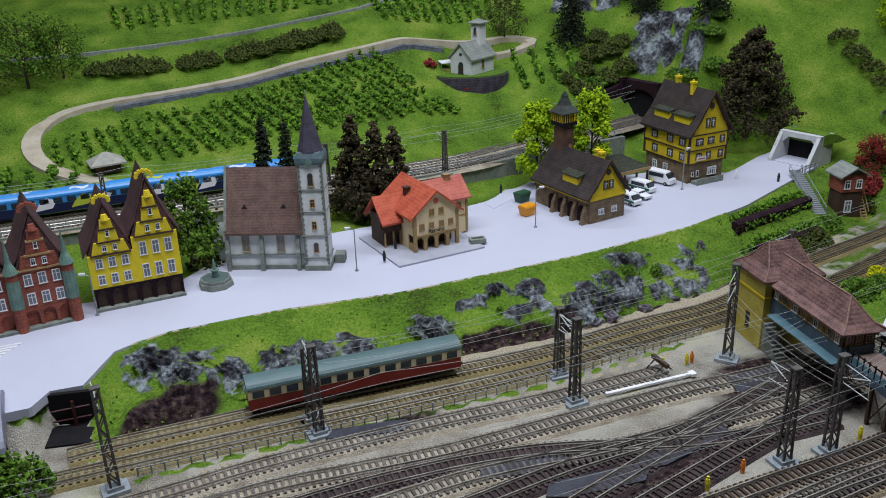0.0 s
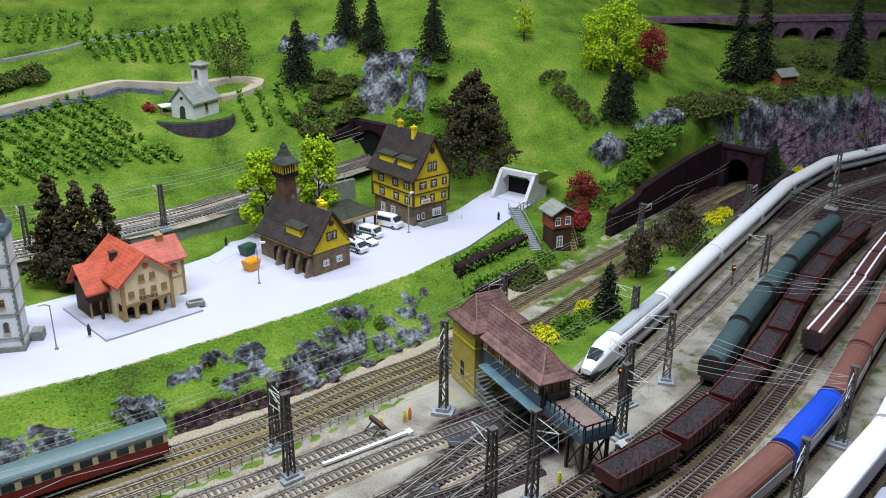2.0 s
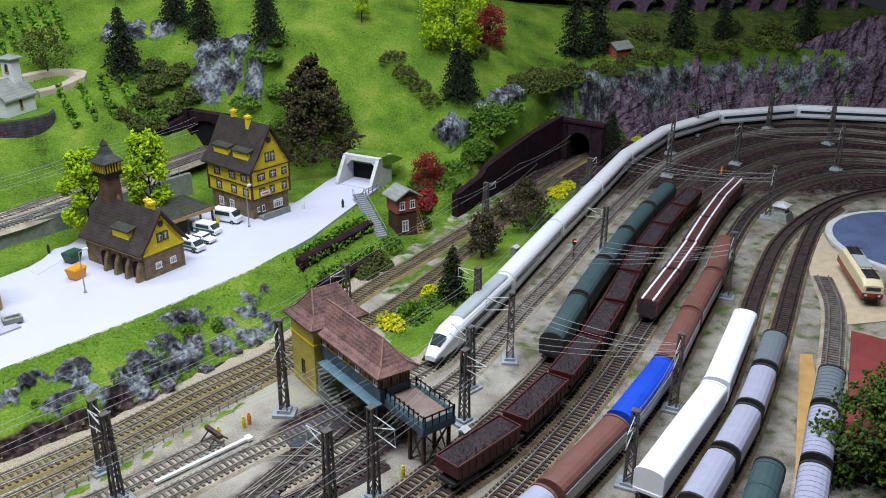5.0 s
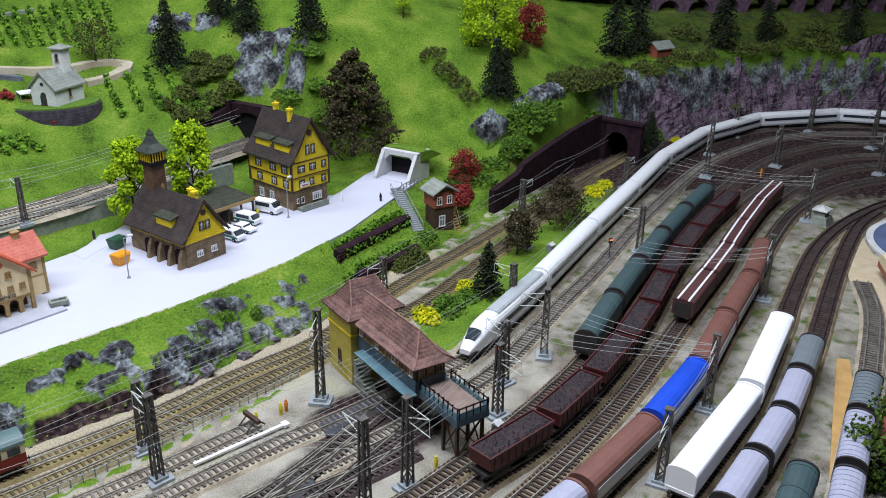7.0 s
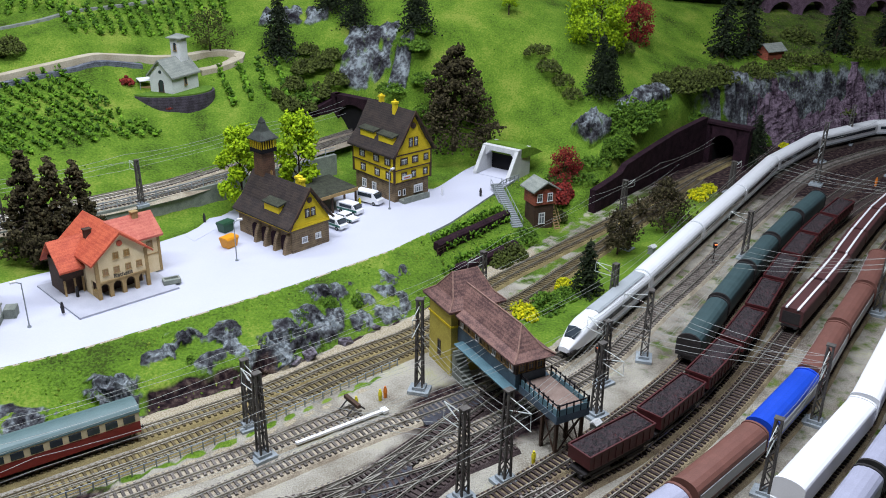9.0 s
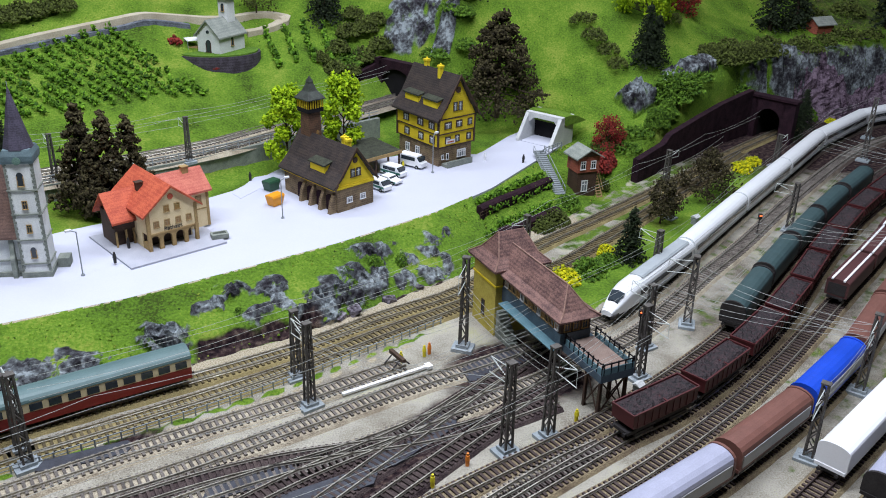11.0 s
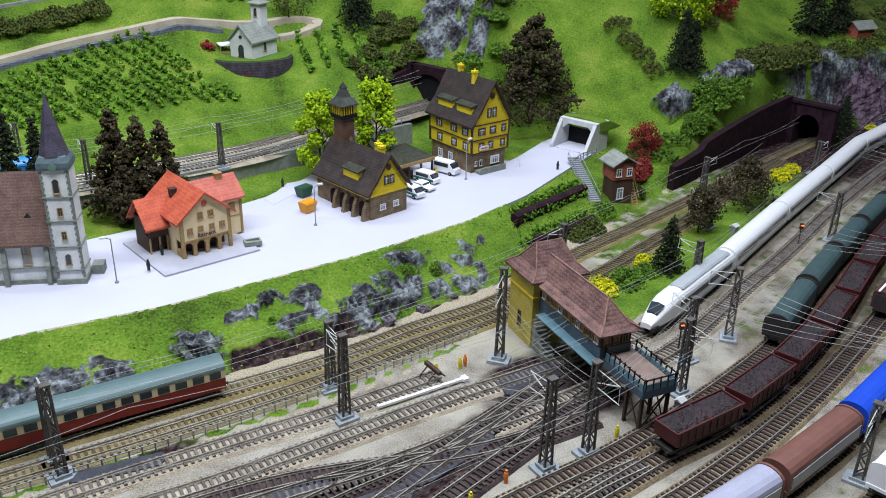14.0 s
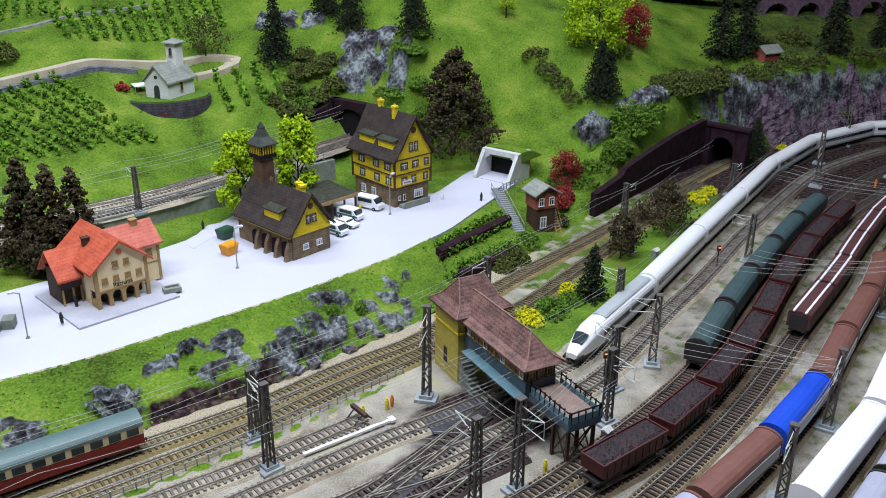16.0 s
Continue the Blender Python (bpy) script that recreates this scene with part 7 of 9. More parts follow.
def bushy_conifer(h, r, leaf, label, seed, n=3000):
    """A broad old fir: ragged tufts of needles on spreading limbs, with dark gaps."""
    rng = random.Random(seed)
    t = thing("conifer", label, "tree", group="conifers")
    bm = bmesh.new()
    cyl(bm, h * 0.030, h * 0.006, -0.006, h * 0.95, seg=7)
    lobes = []
    for i in range(58):
        u = ((i + rng.random()) / 58) ** 0.80
        a = i * 2.4 + rng.uniform(-0.6, 0.6)
        q = r * (0.05 + 0.97 * u ** 1.05) * rng.uniform(0.45, 1.0)
        z = h * (0.07 + 0.90 * (1 - u)) + rng.uniform(-0.03, 0.03) * h
        lobes.append((q * math.cos(a), q * math.sin(a), z, r * rng.uniform(0.15, 0.27) * (0.55 + 0.6 * u)))
        beam(bm, (0, 0, z + q * 0.10), (lobes[-1][0], lobes[-1][1], z), h * 0.005, 4)
    part("trunk", bm, BARK, t)
    items = []
    for i in range(n):
        x, y, z, q = lobes[rng.randrange(len(lobes))]
        d = Vector((rng.gauss(0, 1), rng.gauss(0, 1), rng.gauss(0.15, 0.7))).normalized() * q * rng.uniform(0.4, 1.15)
        items.append((x + d.x, y + d.y, z + d.z * 0.75, rng.uniform(0.0026, 0.0050) * (h / 0.17) ** 0.5))
    mesh_part("crown", clumps(items, seed), leaf, t)
    return t


def shrub(rx, ry, h, leaf, label, seed, n=160, name="shrub"):
    rng = random.Random(seed)
    items = []
    for i in range(n):
        a, q = rng.uniform(0, 6.28), math.sqrt(rng.random())
        top = h * math.sqrt(max(0.05, 1 - q * q)) * rng.uniform(0.7, 1.1)
        items.append((rx * q * math.cos(a), ry * q * math.sin(a), top * rng.uniform(0.2, 1.0), rng.uniform(0.0028, 0.0055)))
    o = mesh_part(name, clumps(items, seed), leaf, None)
    return tagged(o, label, "shrub", "shrubs")


def set_at(ob, x, y, rz=0.0, s=1.0, dz=0.0, z=None):
    ob.matrix_basis = Matrix.Translation((x, y, (zat(x, y) if z is None else z) + dz)) @ Matrix.Rotation(rz, 4, "Z") @ Matrix.Diagonal((s, s, s, 1))
    return ob


def spread_out(first, spots):
    """The first place takes the thing itself, the others take copies: (x, y, size)."""
    rng = random.Random(len(spots) + 7)
    for i, (x, y, s) in enumerate(spots):
        z = zat(x, y)
        m = Matrix.Translation((x, y, z)) @ Matrix.Rotation(rng.uniform(0, 6.28), 4, "Z") @ Matrix.Diagonal((s, s, s, 1))
        if i == 0:
            first.matrix_basis = m
        else:
            copy_thing(first, Matrix.Translation((x, y, z)) @ Matrix.Rotation(rng.uniform(0, 6.28), 4, "Z") @ Matrix.Diagonal((s / spots[0][2],) * 3 + (1,)))


# bright trees by the fire station
set_at(leafy_tree(0.172, 0.052, LEAF_BRIGHT, "bright yellow-green deciduous tree beside the fire station", 1, 0.18, 1700), 0.193, 1.600)
set_at(leafy_tree(0.178, 0.050, LEAF_BRIGHT, "yellow-green tree behind the fire station", 2, 0.15, 1700), 0.305, 1.640)
# conifers by the church and between town and railway
spread_out(bushy_conifer(0.190, 0.056, LEAF_PINE, "dark olive pine behind the town square", 3, 2600), [(-0.105, 1.440, 0.95), (-0.150, 1.460, 1.0), (-0.075, 1.480, 0.85), (-0.128, 1.435, 0.75)])
spread_out(conifer(0.175, 0.032, LEAF_DARK, "slim dark conifer behind the church", 4, 1500), [(-0.300, 1.445, 1.05), (-0.262, 1.455, 1.0)])
set_at(leafy_tree(0.150, 0.056, LEAF_MID, "mid-green tree with brown twigs between houses and church", 5, 0.22, 900), -0.385, 1.240)
set_at(shrub(0.030, 0.022, 0.022, LEAF_BROWN, "low brown-green shrub under a tree", 6), -0.370, 1.250)
# large dark fir beside the road tunnel
big = bushy_conifer(0.240, 0.122, LEAF_PINE, "large dark broad fir beside the road tunnel", 7, 5200)
set_at(big, 0.680, 1.842)
# hillside conifers
spread_out(conifer(0.145, 0.054, LEAF_DARK, "dark conifer on the hillside", 8, 1900), [(0.328, 2.111, 1.05), (0.464, 2.190, 0.95), (0.513, 2.130, 0.95), (0.634, 2.005, 1.0), (1.031, 1.84, 0.95), (1.058, 1.845, 0.75), (1.49, 1.85, 0.72)])
spread_out(conifer(0.235, 0.056, LEAF_DARK, "tall blackish conifer on the ridge", 9, 1600), [(1.506, 2.077, 1.0), (1.585, 2.085, 0.98), (1.87, 2.075, 1.0), (2.05, 2.094, 0.72), (2.328, 2.035, 0.95)])
# deciduous trees on the hill
set_at(leafy_tree(0.165, 0.095, LEAF_BRIGHT, "bright green tree with open crown on the meadow", 10, 0.08, 2200), 1.078, 1.955)
set_at(leafy_tree(0.085, 0.030, LEAF_BRIGHT, "small yellow-green tree high on the meadow", 11, 0.25, 260), 0.880, 2.060)
spread_out(leafy_tree(0.105, 0.062, LEAF_RED, "red-leaved tree on the hillside", 12, 0.06, 1300), [(1.225, 2.045, 0.95), (0.865, 1.640, 0.7)])
set_at(leafy_tree(0.10, 0.060, LEAF_BROWN, "broad brown-leaved tree beside the chapel road", 13, 0.25, 420), 0.170, 2.120)
spread_out(leafy_tree(0.15, 0.095, LEAF_MID, "loose green tree by the hairpin road", 14, 0.2, 900), [(-0.845, 1.790, 1.0), (-0.960, 1.740, 0.9), (-0.790, 1.840, 0.8)])
# trees on the island between the lines
spread_out(conifer(0.098, 0.038, LEAF_DARK, "small dark spruce between the railway lines", 15, 1300), [(0.716, 1.200, 1.0)])
set_at(leafy_tree(0.086, 0.040, LEAF_PINE, "crooked pine on the grass between the lines", 16, 0.20, 700), 0.842, 1.338)
set_at(bushy_conifer(0.100, 0.078, LEAF_PINE, "broad olive pine on the grass between the lines", 17, 1800), 1.000, 1.452)
spread_out(shrub(0.036, 0.020, 0.014, LEAF_YEL, "yellow-flowering low bush on the verge", 18, 260), [(0.590, 1.160, 1.0), (0.690, 1.235, 0.8), (1.160, 1.585, 1.1), (1.21, 1.62, 0.9), (1.60, 1.875, 0.8), (2.2, 1.93, 0.8)])
spread_out(shrub(0.035, 0.026, 0.018, LEAF_MID, "green undergrowth bush on rough ground", 19, 220), [(0.635, 1.172, 1.1), (0.68, 1.20, 0.8), (0.70, 1.44, 1.0), (0.655, 1.40, 0.8), (1.07, 1.735, 1.3), (1.11, 1.76, 1.3), (1.02, 1.70, 1.0), (0.94, 1.66, 1.1), (0.90, 1.62, 1.0), (1.16, 1.80, 1.1), (1.30, 1.86, 1.2), (0.86, 1.66, 1.0), (0.82, 1.63, 0.9), (0.56, 1.96, 1.2), (0.36, 2.0, 1.2), (0.39, 2.03, 1.0), (0.60, 1.99, 1.0)])
spread_out(shrub(0.045, 0.028, 0.022, LEAF_BROWN, "brown-green scrub on the hillside", 20, 260), [(0.93, 1.915, 1.1), (0.955, 1.88, 1.0), (0.965, 1.845, 0.9), (0.92, 1.955, 1.0), (1.16, 1.98, 1.0), (1.30, 1.93, 1.1), (1.36, 1.94, 1.0), (1.42, 1.92, 1.1), (1.24, 1.90, 1.1), (1.46, 1.94, 0.9), (0.33, 1.98, 0.9), (1.10, 2.0, 0.9), (1.19, 1.86, 0.9), (-0.45, 1.40, 0.9), (1.56, 1.96, 0.9), (1.85, 1.99, 1.0), (2.2, 1.985, 1.0)])
# thickets round the two tunnels
thick = shrub(0.030, 0.026, 0.030, LEAF_BROWN, "dark green thicket beside the upper tunnel", 21, 520)
spread_out(thick, [(0.417, 2.075, 1.1), (0.450, 2.045, 1.0), (0.376, 2.070, 1.1), (0.405, 2.025, 1.1), (0.345, 2.030, 1.0), (0.370, 1.985, 0.9), (0.395, 2.105, 0.9), (0.325, 1.965, 0.9), (0.300, 1.985, 0.8), (0.445, 2.085, 0.9)])
strip = shrub(0.024, 0.030, 0.024, LEAF_MID, "green ivy strip beside the pale rock", 22, 420)
spread_out(strip, [(0.630, 1.965, 1.0), (0.628, 1.935, 1.0), (0.620, 1.905, 0.9), (0.640, 1.995, 0.8)])
spread_out(shrub(0.040, 0.032, 0.062, LEAF_MID, "tall yellow-green bush above the cutting", 23, 900), [(1.050, 1.735, 1.15), (1.085, 1.752, 0.9), (0.990, 1.668, 0.75), (1.020, 1.690, 0.7)])
spread_out(shrub(0.044, 0.034, 0.040, LEAF_BROWN, "olive-brown bush on the rocks", 24, 700), [(1.255, 1.868, 1.1), (1.300, 1.880, 1.0), (1.400, 1.925, 1.2), (1.215, 1.880, 0.8), (1.345, 1.900, 0.9), (1.36, 1.86, 0.8)])
spread_out(shrub(0.036, 0.030, 0.040, LEAF_RED, "red autumn bush behind the lineside cabin", 25, 700), [(0.812, 1.580, 1.0), (0.846, 1.600, 0.8)])
spread_out(shrub(0.034, 0.028, 0.030, LEAF_BROWN, "dark bramble bush beside the lines", 26, 520), [(0.792, 1.515, 0.8), (0.620, 1.352, 0.8), (0.648, 1.372, 0.9), (0.850, 1.640, 0.8), (0.880, 1.655, 0.9)])
set_at(conifer(0.085, 0.032, LEAF_DARK, "small dark spruce beside the tunnel portal", 27, 620), 1.415, 1.770)
# dark hedges along the hairpin road
hedge = Line(((-0.74, 1.868), (-0.66, 1.895), (-0.58, 1.915), (-0.50, 1.948), (-0.40, 1.985), (-0.30, 2.015), (-0.22, 2.040)))
for i in range(15):
    s = hedge.length * (i + 0.5) / 15
    if i in (4, 7):
        continue
    p = hedge.at(s)[0]
    if i == 0:
        h0 = shrub(0.044, 0.030, 0.030, LEAF_BROWN, "dark trimmed hedge along the hillside road", 33, 560, "hedge")
        o = h0
    else:
        o = copy_thing(h0, Matrix())
    set_at(o, p.x, p.y, 0.35 + i, 0.85 + 0.3 * ((i * 7) % 5) / 5)
# bush by the lower left shed
spread_out(shrub(0.034, 0.030, 0.050, LEAF_MID, "rough green bush beside the grey shed", 34, 420), [(-0.445, 0.755, 1.0), (-0.47, 0.735, 0.8)])


# ---- vineyards ----
def vine_row(a, b, seed, step=0.0165, size=1.35):
    rng = random.Random(seed)
    ln = Line((a, b))
    items, n = [], max(3, int(ln.length / step))
    for i in range(n + 1):
        p = ln.at(ln.length * i / n)[0]
        z = zat(p.x, p.y)
        if rng.random() < 0.06:
            continue
        hgt = rng.uniform(0.011, 0.018) * size
        for j in range(12):
            items.append((p.x + rng.gauss(0, 0.0030), p.y + rng.gauss(0, 0.0030), z + 0.001 + hgt * rng.random(), rng.uniform(0.0036, 0.0064) * size))
    o = mesh_part("vine_row", clumps(items, seed), LEAF_VINE, None)
    return tagged(o, "row of small green vines on the slope", "vineyard", "vine rows")


seed = 100
# main vineyard: rows run up the slope, side by side along the hill
for i in range(27):
    u = i / 26
    a = (-0.70 + 0.745 * u, 1.545 + 0.285 * u)
    top = (-0.745 + 0.60 * u, 1.635 + 0.330 * u)
    lim = 1.0 if i > 6 else 0.66 + 0.05 * i
    b = (a[0] + (top[0] - a[0]) * lim, a[1] + (top[1] - a[1]) * lim)
    vine_row(a, b, seed + i, 0.0145, 1.12)
for i in range(4):
    vine_row((0.205 + 0.040 * i, 1.945 + 0.013 * i), (0.185 + 0.044 * i, 2.065 + 0.011 * i), seed + 40 + i)
for i in range(23):
    vine_row((-0.74 + 0.027 * i, 2.075 + 0.0065 * i), (-0.78 + 0.029 * i, 2.160 + 0.0078 * i), seed + 60 + i, 0.0140, 1.2)
for i in range(14):
    vine_row((-0.115 + 0.0257 * i, 2.095 + 0.0103 * i), (-0.150 + 0.0274 * i, 2.200 + 0.012 * i), seed + 84 + i, 0.0140, 1.2)
for i in range(4):
    vine_row((-0.76 + 0.035 * i, 1.435 + 0.012 * i), (-0.775 + 0.038 * i, 1.500 + 0.006 * i), seed + 110 + i)
# garden terraces beside the stair
for k, (a, b) in enumerate((((0.505, 1.385), (0.672, 1.515)), ((0.520, 1.365), (0.680, 1.485)), ((0.530, 1.335), (0.660, 1.425)), ((0.500, 1.300), (0.640, 1.395)))):
    vine_row(a, b, seed + 130 + k, 0.0085, 0.82)
for k, (a, b) in enumerate((((0.500, 1.358), (0.680, 1.495)), ((0.520, 1.310), (0.665, 1.405)))):
    ln = Line((a, b))
    bm = bmesh.new()
    pts = [Vector((p.x, p.y, zat(p.x, p.y))) for p in ln.pts]
    sweep(bm, pts, ((-0.010, -0.008), (-0.010, 0.012), (-0.005, 0.015), (0.004, 0.015), (0.004, -0.008)))
    tagged(part("terrace_wall", bm, SOOT), "low dark garden terrace wall", "wall", kind="structure")


# ---- grass tufts scattered over the turf ----
def tufts(n, seed, material, spots):
    """Fine loose flock standing up from the turf, too small to count."""
    rng = random.Random(seed)
    items = []
    while len(items) < n:
        (x0, x1, y0, y1) = spots[rng.randrange(len(spots))]
        x, y = rng.uniform(x0, x1), rng.uniform(y0, y1)
        f, fr, bk = np.interp(x, FOOT_X, FOOT_Y), np.interp(x, FRONT_X, FRONT_Y), np.interp(x, BACK_X, BACK_Y)
        if y < f + 0.008 or (x < 0.82 and fr - 0.003 < y < bk + 0.11):
            continue
        if noise.noise(Vector((x * 11, y * 11, seed))) < rng.uniform(-0.35, 0.25):
            continue
        items.append((x, y, zat(x, y), rng.uniform(0.0012, 0.0034)))
    return tagged(mesh_part("grass_tufts", clumps(items, seed, 0.8), material, None), "loose green flock grass over the slopes", "grass", kind="stuff")


ZONES = ((-0.42, 0.5, 0.85, 1.35), (-1.1, 0.5, 1.5, 2.4), (0.5, 1.5, 1.3, 2.3), (0.4, 0.9, 1.2, 1.7), (1.4, 2.4, 1.9, 2.4))
tufts(9000, 61, leaf_mat("flock_green", (0.15, 0.28, 0.022), (0.08, 0.16, 0.012)), ZONES)
tufts(3500, 62, leaf_mat("flock_straw", (0.27, 0.33, 0.05), (0.14, 0.21, 0.022)), ZONES)
tufts(1800, 63, leaf_mat("flock_dark", (0.05, 0.10, 0.012), (0.02, 0.04, 0.008)), ZONES)


# ---- roads on the hill ----
SAND = mat("sandy_road", (0.52, 0.47, 0.36), 0.95, (0.36, 0.31, 0.22), 30, 500, 0.4)


def hill_road(pts, w, name, label, material, lift=0.004):
    ln = Line(pts)
    bm = bmesh.new()
    rings = []
    for i, p in enumerate(ln.pts):
        d = ln.pts[min(i + 1, len(ln.pts) - 1)] - ln.pts[max(i - 1, 0)]
        d.normalize()
        side = Vector((-d.y, d.x, 0))
        z = zat(p.x, p.y) + lift
        rings.append([(p.x + side.x * u, p.y + side.y * u, z + dz) for u, dz in ((-w / 2, -0.02), (-w / 2, 0), (0, 0.001), (w / 2, 0), (w / 2, -0.02))])
    loft(bm, rings)
    return tagged(part(name, bm, material), label, "road", kind="structure")


HAIRPIN = ((-0.42, 1.490), (-0.50, 1.494), (-0.581, 1.500), (-0.678, 1.518), (-0.747, 1.558), (-0.780, 1.628), (-0.758, 1.703), (-0.689, 1.763), (-0.567, 1.827), (-0.34, 1.930), (-0.14, 1.992), (-0.06, 2.035), (0.015, 2.075), (0.10, 2.105), (0.19, 2.135), (0.238, 2.125), (0.19, 2.085), (0.14, 2.065))
hill_road(HAIRPIN, 0.034, "hill_road", "pale sandy hairpin road up the hillside", SAND)
hill_road(((-0.95, 1.88), (-0.801, 1.936), (-0.573, 2.027), (-0.359, 2.096), (-0.201, 2.144), (-0.108, 2.215), (0.05, 2.30)), 0.014, "footpath", "narrow grey path across the upper hillside", STONE)
wl = Line(((-0.660, 1.745), (-0.611, 1.774), (-0.506, 1.828), (-0.335, 1.900), (-0.139, 1.962), (-0.06, 2.008), (0.02, 2.045)))
bm = bmesh.new()
sweep(bm, [Vector((p.x, p.y, zat(p.x, p.y))) for p in wl.pts], ((-0.004, -0.015), (-0.004, 0.007), (0.004, 0.009), (0.004, -0.015)))
tagged(part("dry_stone_wall", bm, tile_mat("blue_grey_dry_stone", (0.15, 0.17, 0.20), (0.05, 0.055, 0.07), 0.004)), "blue-grey dry stone wall below the road", "wall", kind="structure")
# path across the lawn by the fire station
bm = bmesh.new()
prism(bm, [(0.085, 1.50), (0.10, 1.47), (0.19, 1.585), (0.20, 1.625), (0.18, 1.62)], PLAZA - 0.006, PLAZA + 0.0005)
tagged(part("lawn_path", bm, ROAD), "pale path across the lawn", "path", kind="structure")


# ---- crags ----
def rock_patch(x, y, w, d, rz, lift, seed, label="grey slate rock face breaking out of the turf"):
    """A craggy face of folded slate that rises out of the slope, its rim sunk into the turf."""
    nx, ny = max(16, int(w / 0.004)), max(14, int(d / 0.004))
    ca, sa = math.cos(math.radians(rz)), math.sin(math.radians(rz))
    verts, faces, bare = [], [], []
    for j in range(ny + 1):
        for i in range(nx + 1):
            u, v = 2 * i / nx - 1, 2 * j / ny - 1
            px_, py_ = x + (u * w * ca - v * d * sa) / 2, y + (u * w * sa + v * d * ca) / 2
            q = Vector((px_ * 24 + seed, py_ * 24, seed * 1.7))
            rim = 1 - max(abs(u) ** 2.2, abs(v) ** 2.2) - 0.45 * abs(noise.noise(q)) - 0.15 * noise.noise(q * 3)
            fold = 1 - 2 * abs(noise.noise(Vector((px_ * 60, py_ * 38, seed))))
            fine = abs(noise.noise(Vector((px_ * 150, py_ * 110, seed + 3))))
            k = float(smooth01(rim * 1.6))
            z = zat(px_, py_) - 0.006 + k * (0.006 + lift * (0.62 + 0.30 * fold - 0.35 * fine))
            verts.append((px_, py_ - k * lift * 0.35 * fold, z))
            bare += [1.0, min(1.0, 1.5 * k) * (0.62 + 0.38 * fold), 0.0, 1.0]
    for j in range(ny):
        for i in range(nx):
            a = j * (nx + 1) + i
            faces.append((a, a + 1, a + nx + 2, a + nx + 1))
    me = bpy.data.meshes.new("crag")
    me.from_pydata(verts, [], faces)
    me.color_attributes.new("cover", "FLOAT_COLOR", "POINT").data.foreach_set("color", bare)
    me.materials.append(GROUND)
    return tagged(new("crag", me), label, "rock", "crags")


ROCK_VIOLET = mat("violet_grey_slate", (0.22, 0.20, 0.23), 0.9, (0.022, 0.016, 0.022), 38, 200, 0.9, spread=0.42, depth=0.004)
rock_patch(0.533, 2.062, 0.150, 0.120, -30, 0.017, 1, "pale blue-grey rock face above the upper tunnel")
rock_patch(0.592, 1.980, 0.060, 0.080, -40, 0.014, 2, "pale broken rock beside the upper tunnel")
rock_patch(0.974, 1.752, 0.085, 0.075, 20, 0.044, 3, "upright grey slate crag on the slope")
rock_patch(1.165, 1.835, 0.130, 0.055, 25, 0.030, 4)
rock_patch(1.090, 1.800, 0.070, 0.045, 15, 0.022, 5)
rock_patch(1.440, 1.915, 0.110, 0.060, 10, 0.034, 6)
rock_patch(0.345, 2.215, 0.120, 0.060, -15, 0.020, 7, "pale rock ledge among the upper vines")
rock_patch(0.430, 2.185, 0.070, 0.050, -15, 0.018, 8, "pale rock ledge on the upper slope")
# small loose boulders at the foot of the bank
for k, (x, y, q) in enumerate(((-0.060, 1.000, 0.010), (-0.035, 1.012, 0.014), (0.222, 1.098, 0.009), (0.245, 1.112, 0.012), (0.300, 1.140, 0.010), (0.352, 1.168, 0.008))):
    rng = random.Random(k + 40)
    bm = bmesh.new()
    r = bmesh.ops.convex_hull(bm, input=[bm.verts.new((rng.uniform(-1, 1) * q * 1.4, rng.uniform(-1, 1) * q, rng.uniform(-0.6, 0.7) * q)) for _ in range(16)])
    bmesh.ops.delete(bm, geom=[e for e in r["geom_interior"] if isinstance(e, bmesh.types.BMVert)], context="VERTS")
    o = tagged(part("boulder", bm, ROCK_VIOLET), "grey slate boulder at the foot of the bank", "rock", "boulders")
    o.matrix_basis = pose(x, y, zat(x, y) + 0.002, 0, 0, 30 * k)


def build_cliff():
    """The long slate cliff behind the curve."""
    line = Line(tuple((x, float(np.interp(x, FOOT_X, FOOT_Y)) + 0.012) for x in np.linspace(1.40, 2.85, 16)), 0.01)
    verts, faces = [], []
    m, n = len(line.pts), 22
    for i, p in enumerate(line.pts):
        d = line.at(line.length * i / (m - 1))[1]
        side = Vector((d.y, -d.x, 0))
        top = 0.175 + 0.05 * noise.noise(Vector((p.x * 4, 0, 0))) + 0.02 * noise.noise(Vector((p.x * 15, 0, 2))) - 0.09 * max(0, 1 - i / 14) + 0.12 * float(smooth01((p.x - 2.12) / 0.4))
        for j in range(n + 1):
            v = j / n
            z = -0.004 + (top + 0.004) * v
            out = 0.03 - 0.075 * v
            q = Vector((p.x * 1.0, p.y, z))
            out += 0.030 * noise.noise(Vector((q.x * 14, q.y * 14, z * 6))) + 0.026 * abs(noise.noise(Vector((q.x * 34, q.y * 34, z * 12)))) + 0.012 * abs(noise.noise(q * 80))
            verts.append(tuple(q + side * out))
    for i in range(m - 1):
        for j in range(n):
            a = i * (n + 1) + j
            faces.append((a, a + n + 1, a + n + 2, a + 1))
    me = bpy.data.meshes.new("cliff")
    me.from_pydata(verts, [], faces)
    me.materials.append(mat("violet_slate_cliff", (0.21, 0.155, 0.20), 0.9, (0.020, 0.009, 0.018), 30, 200, 0.9, spread=0.5, depth=0.004))
    return tagged(new("cliff", me), "steep violet-grey slate cliff behind the railway curve", "cliff", kind="structure")


build_cliff()
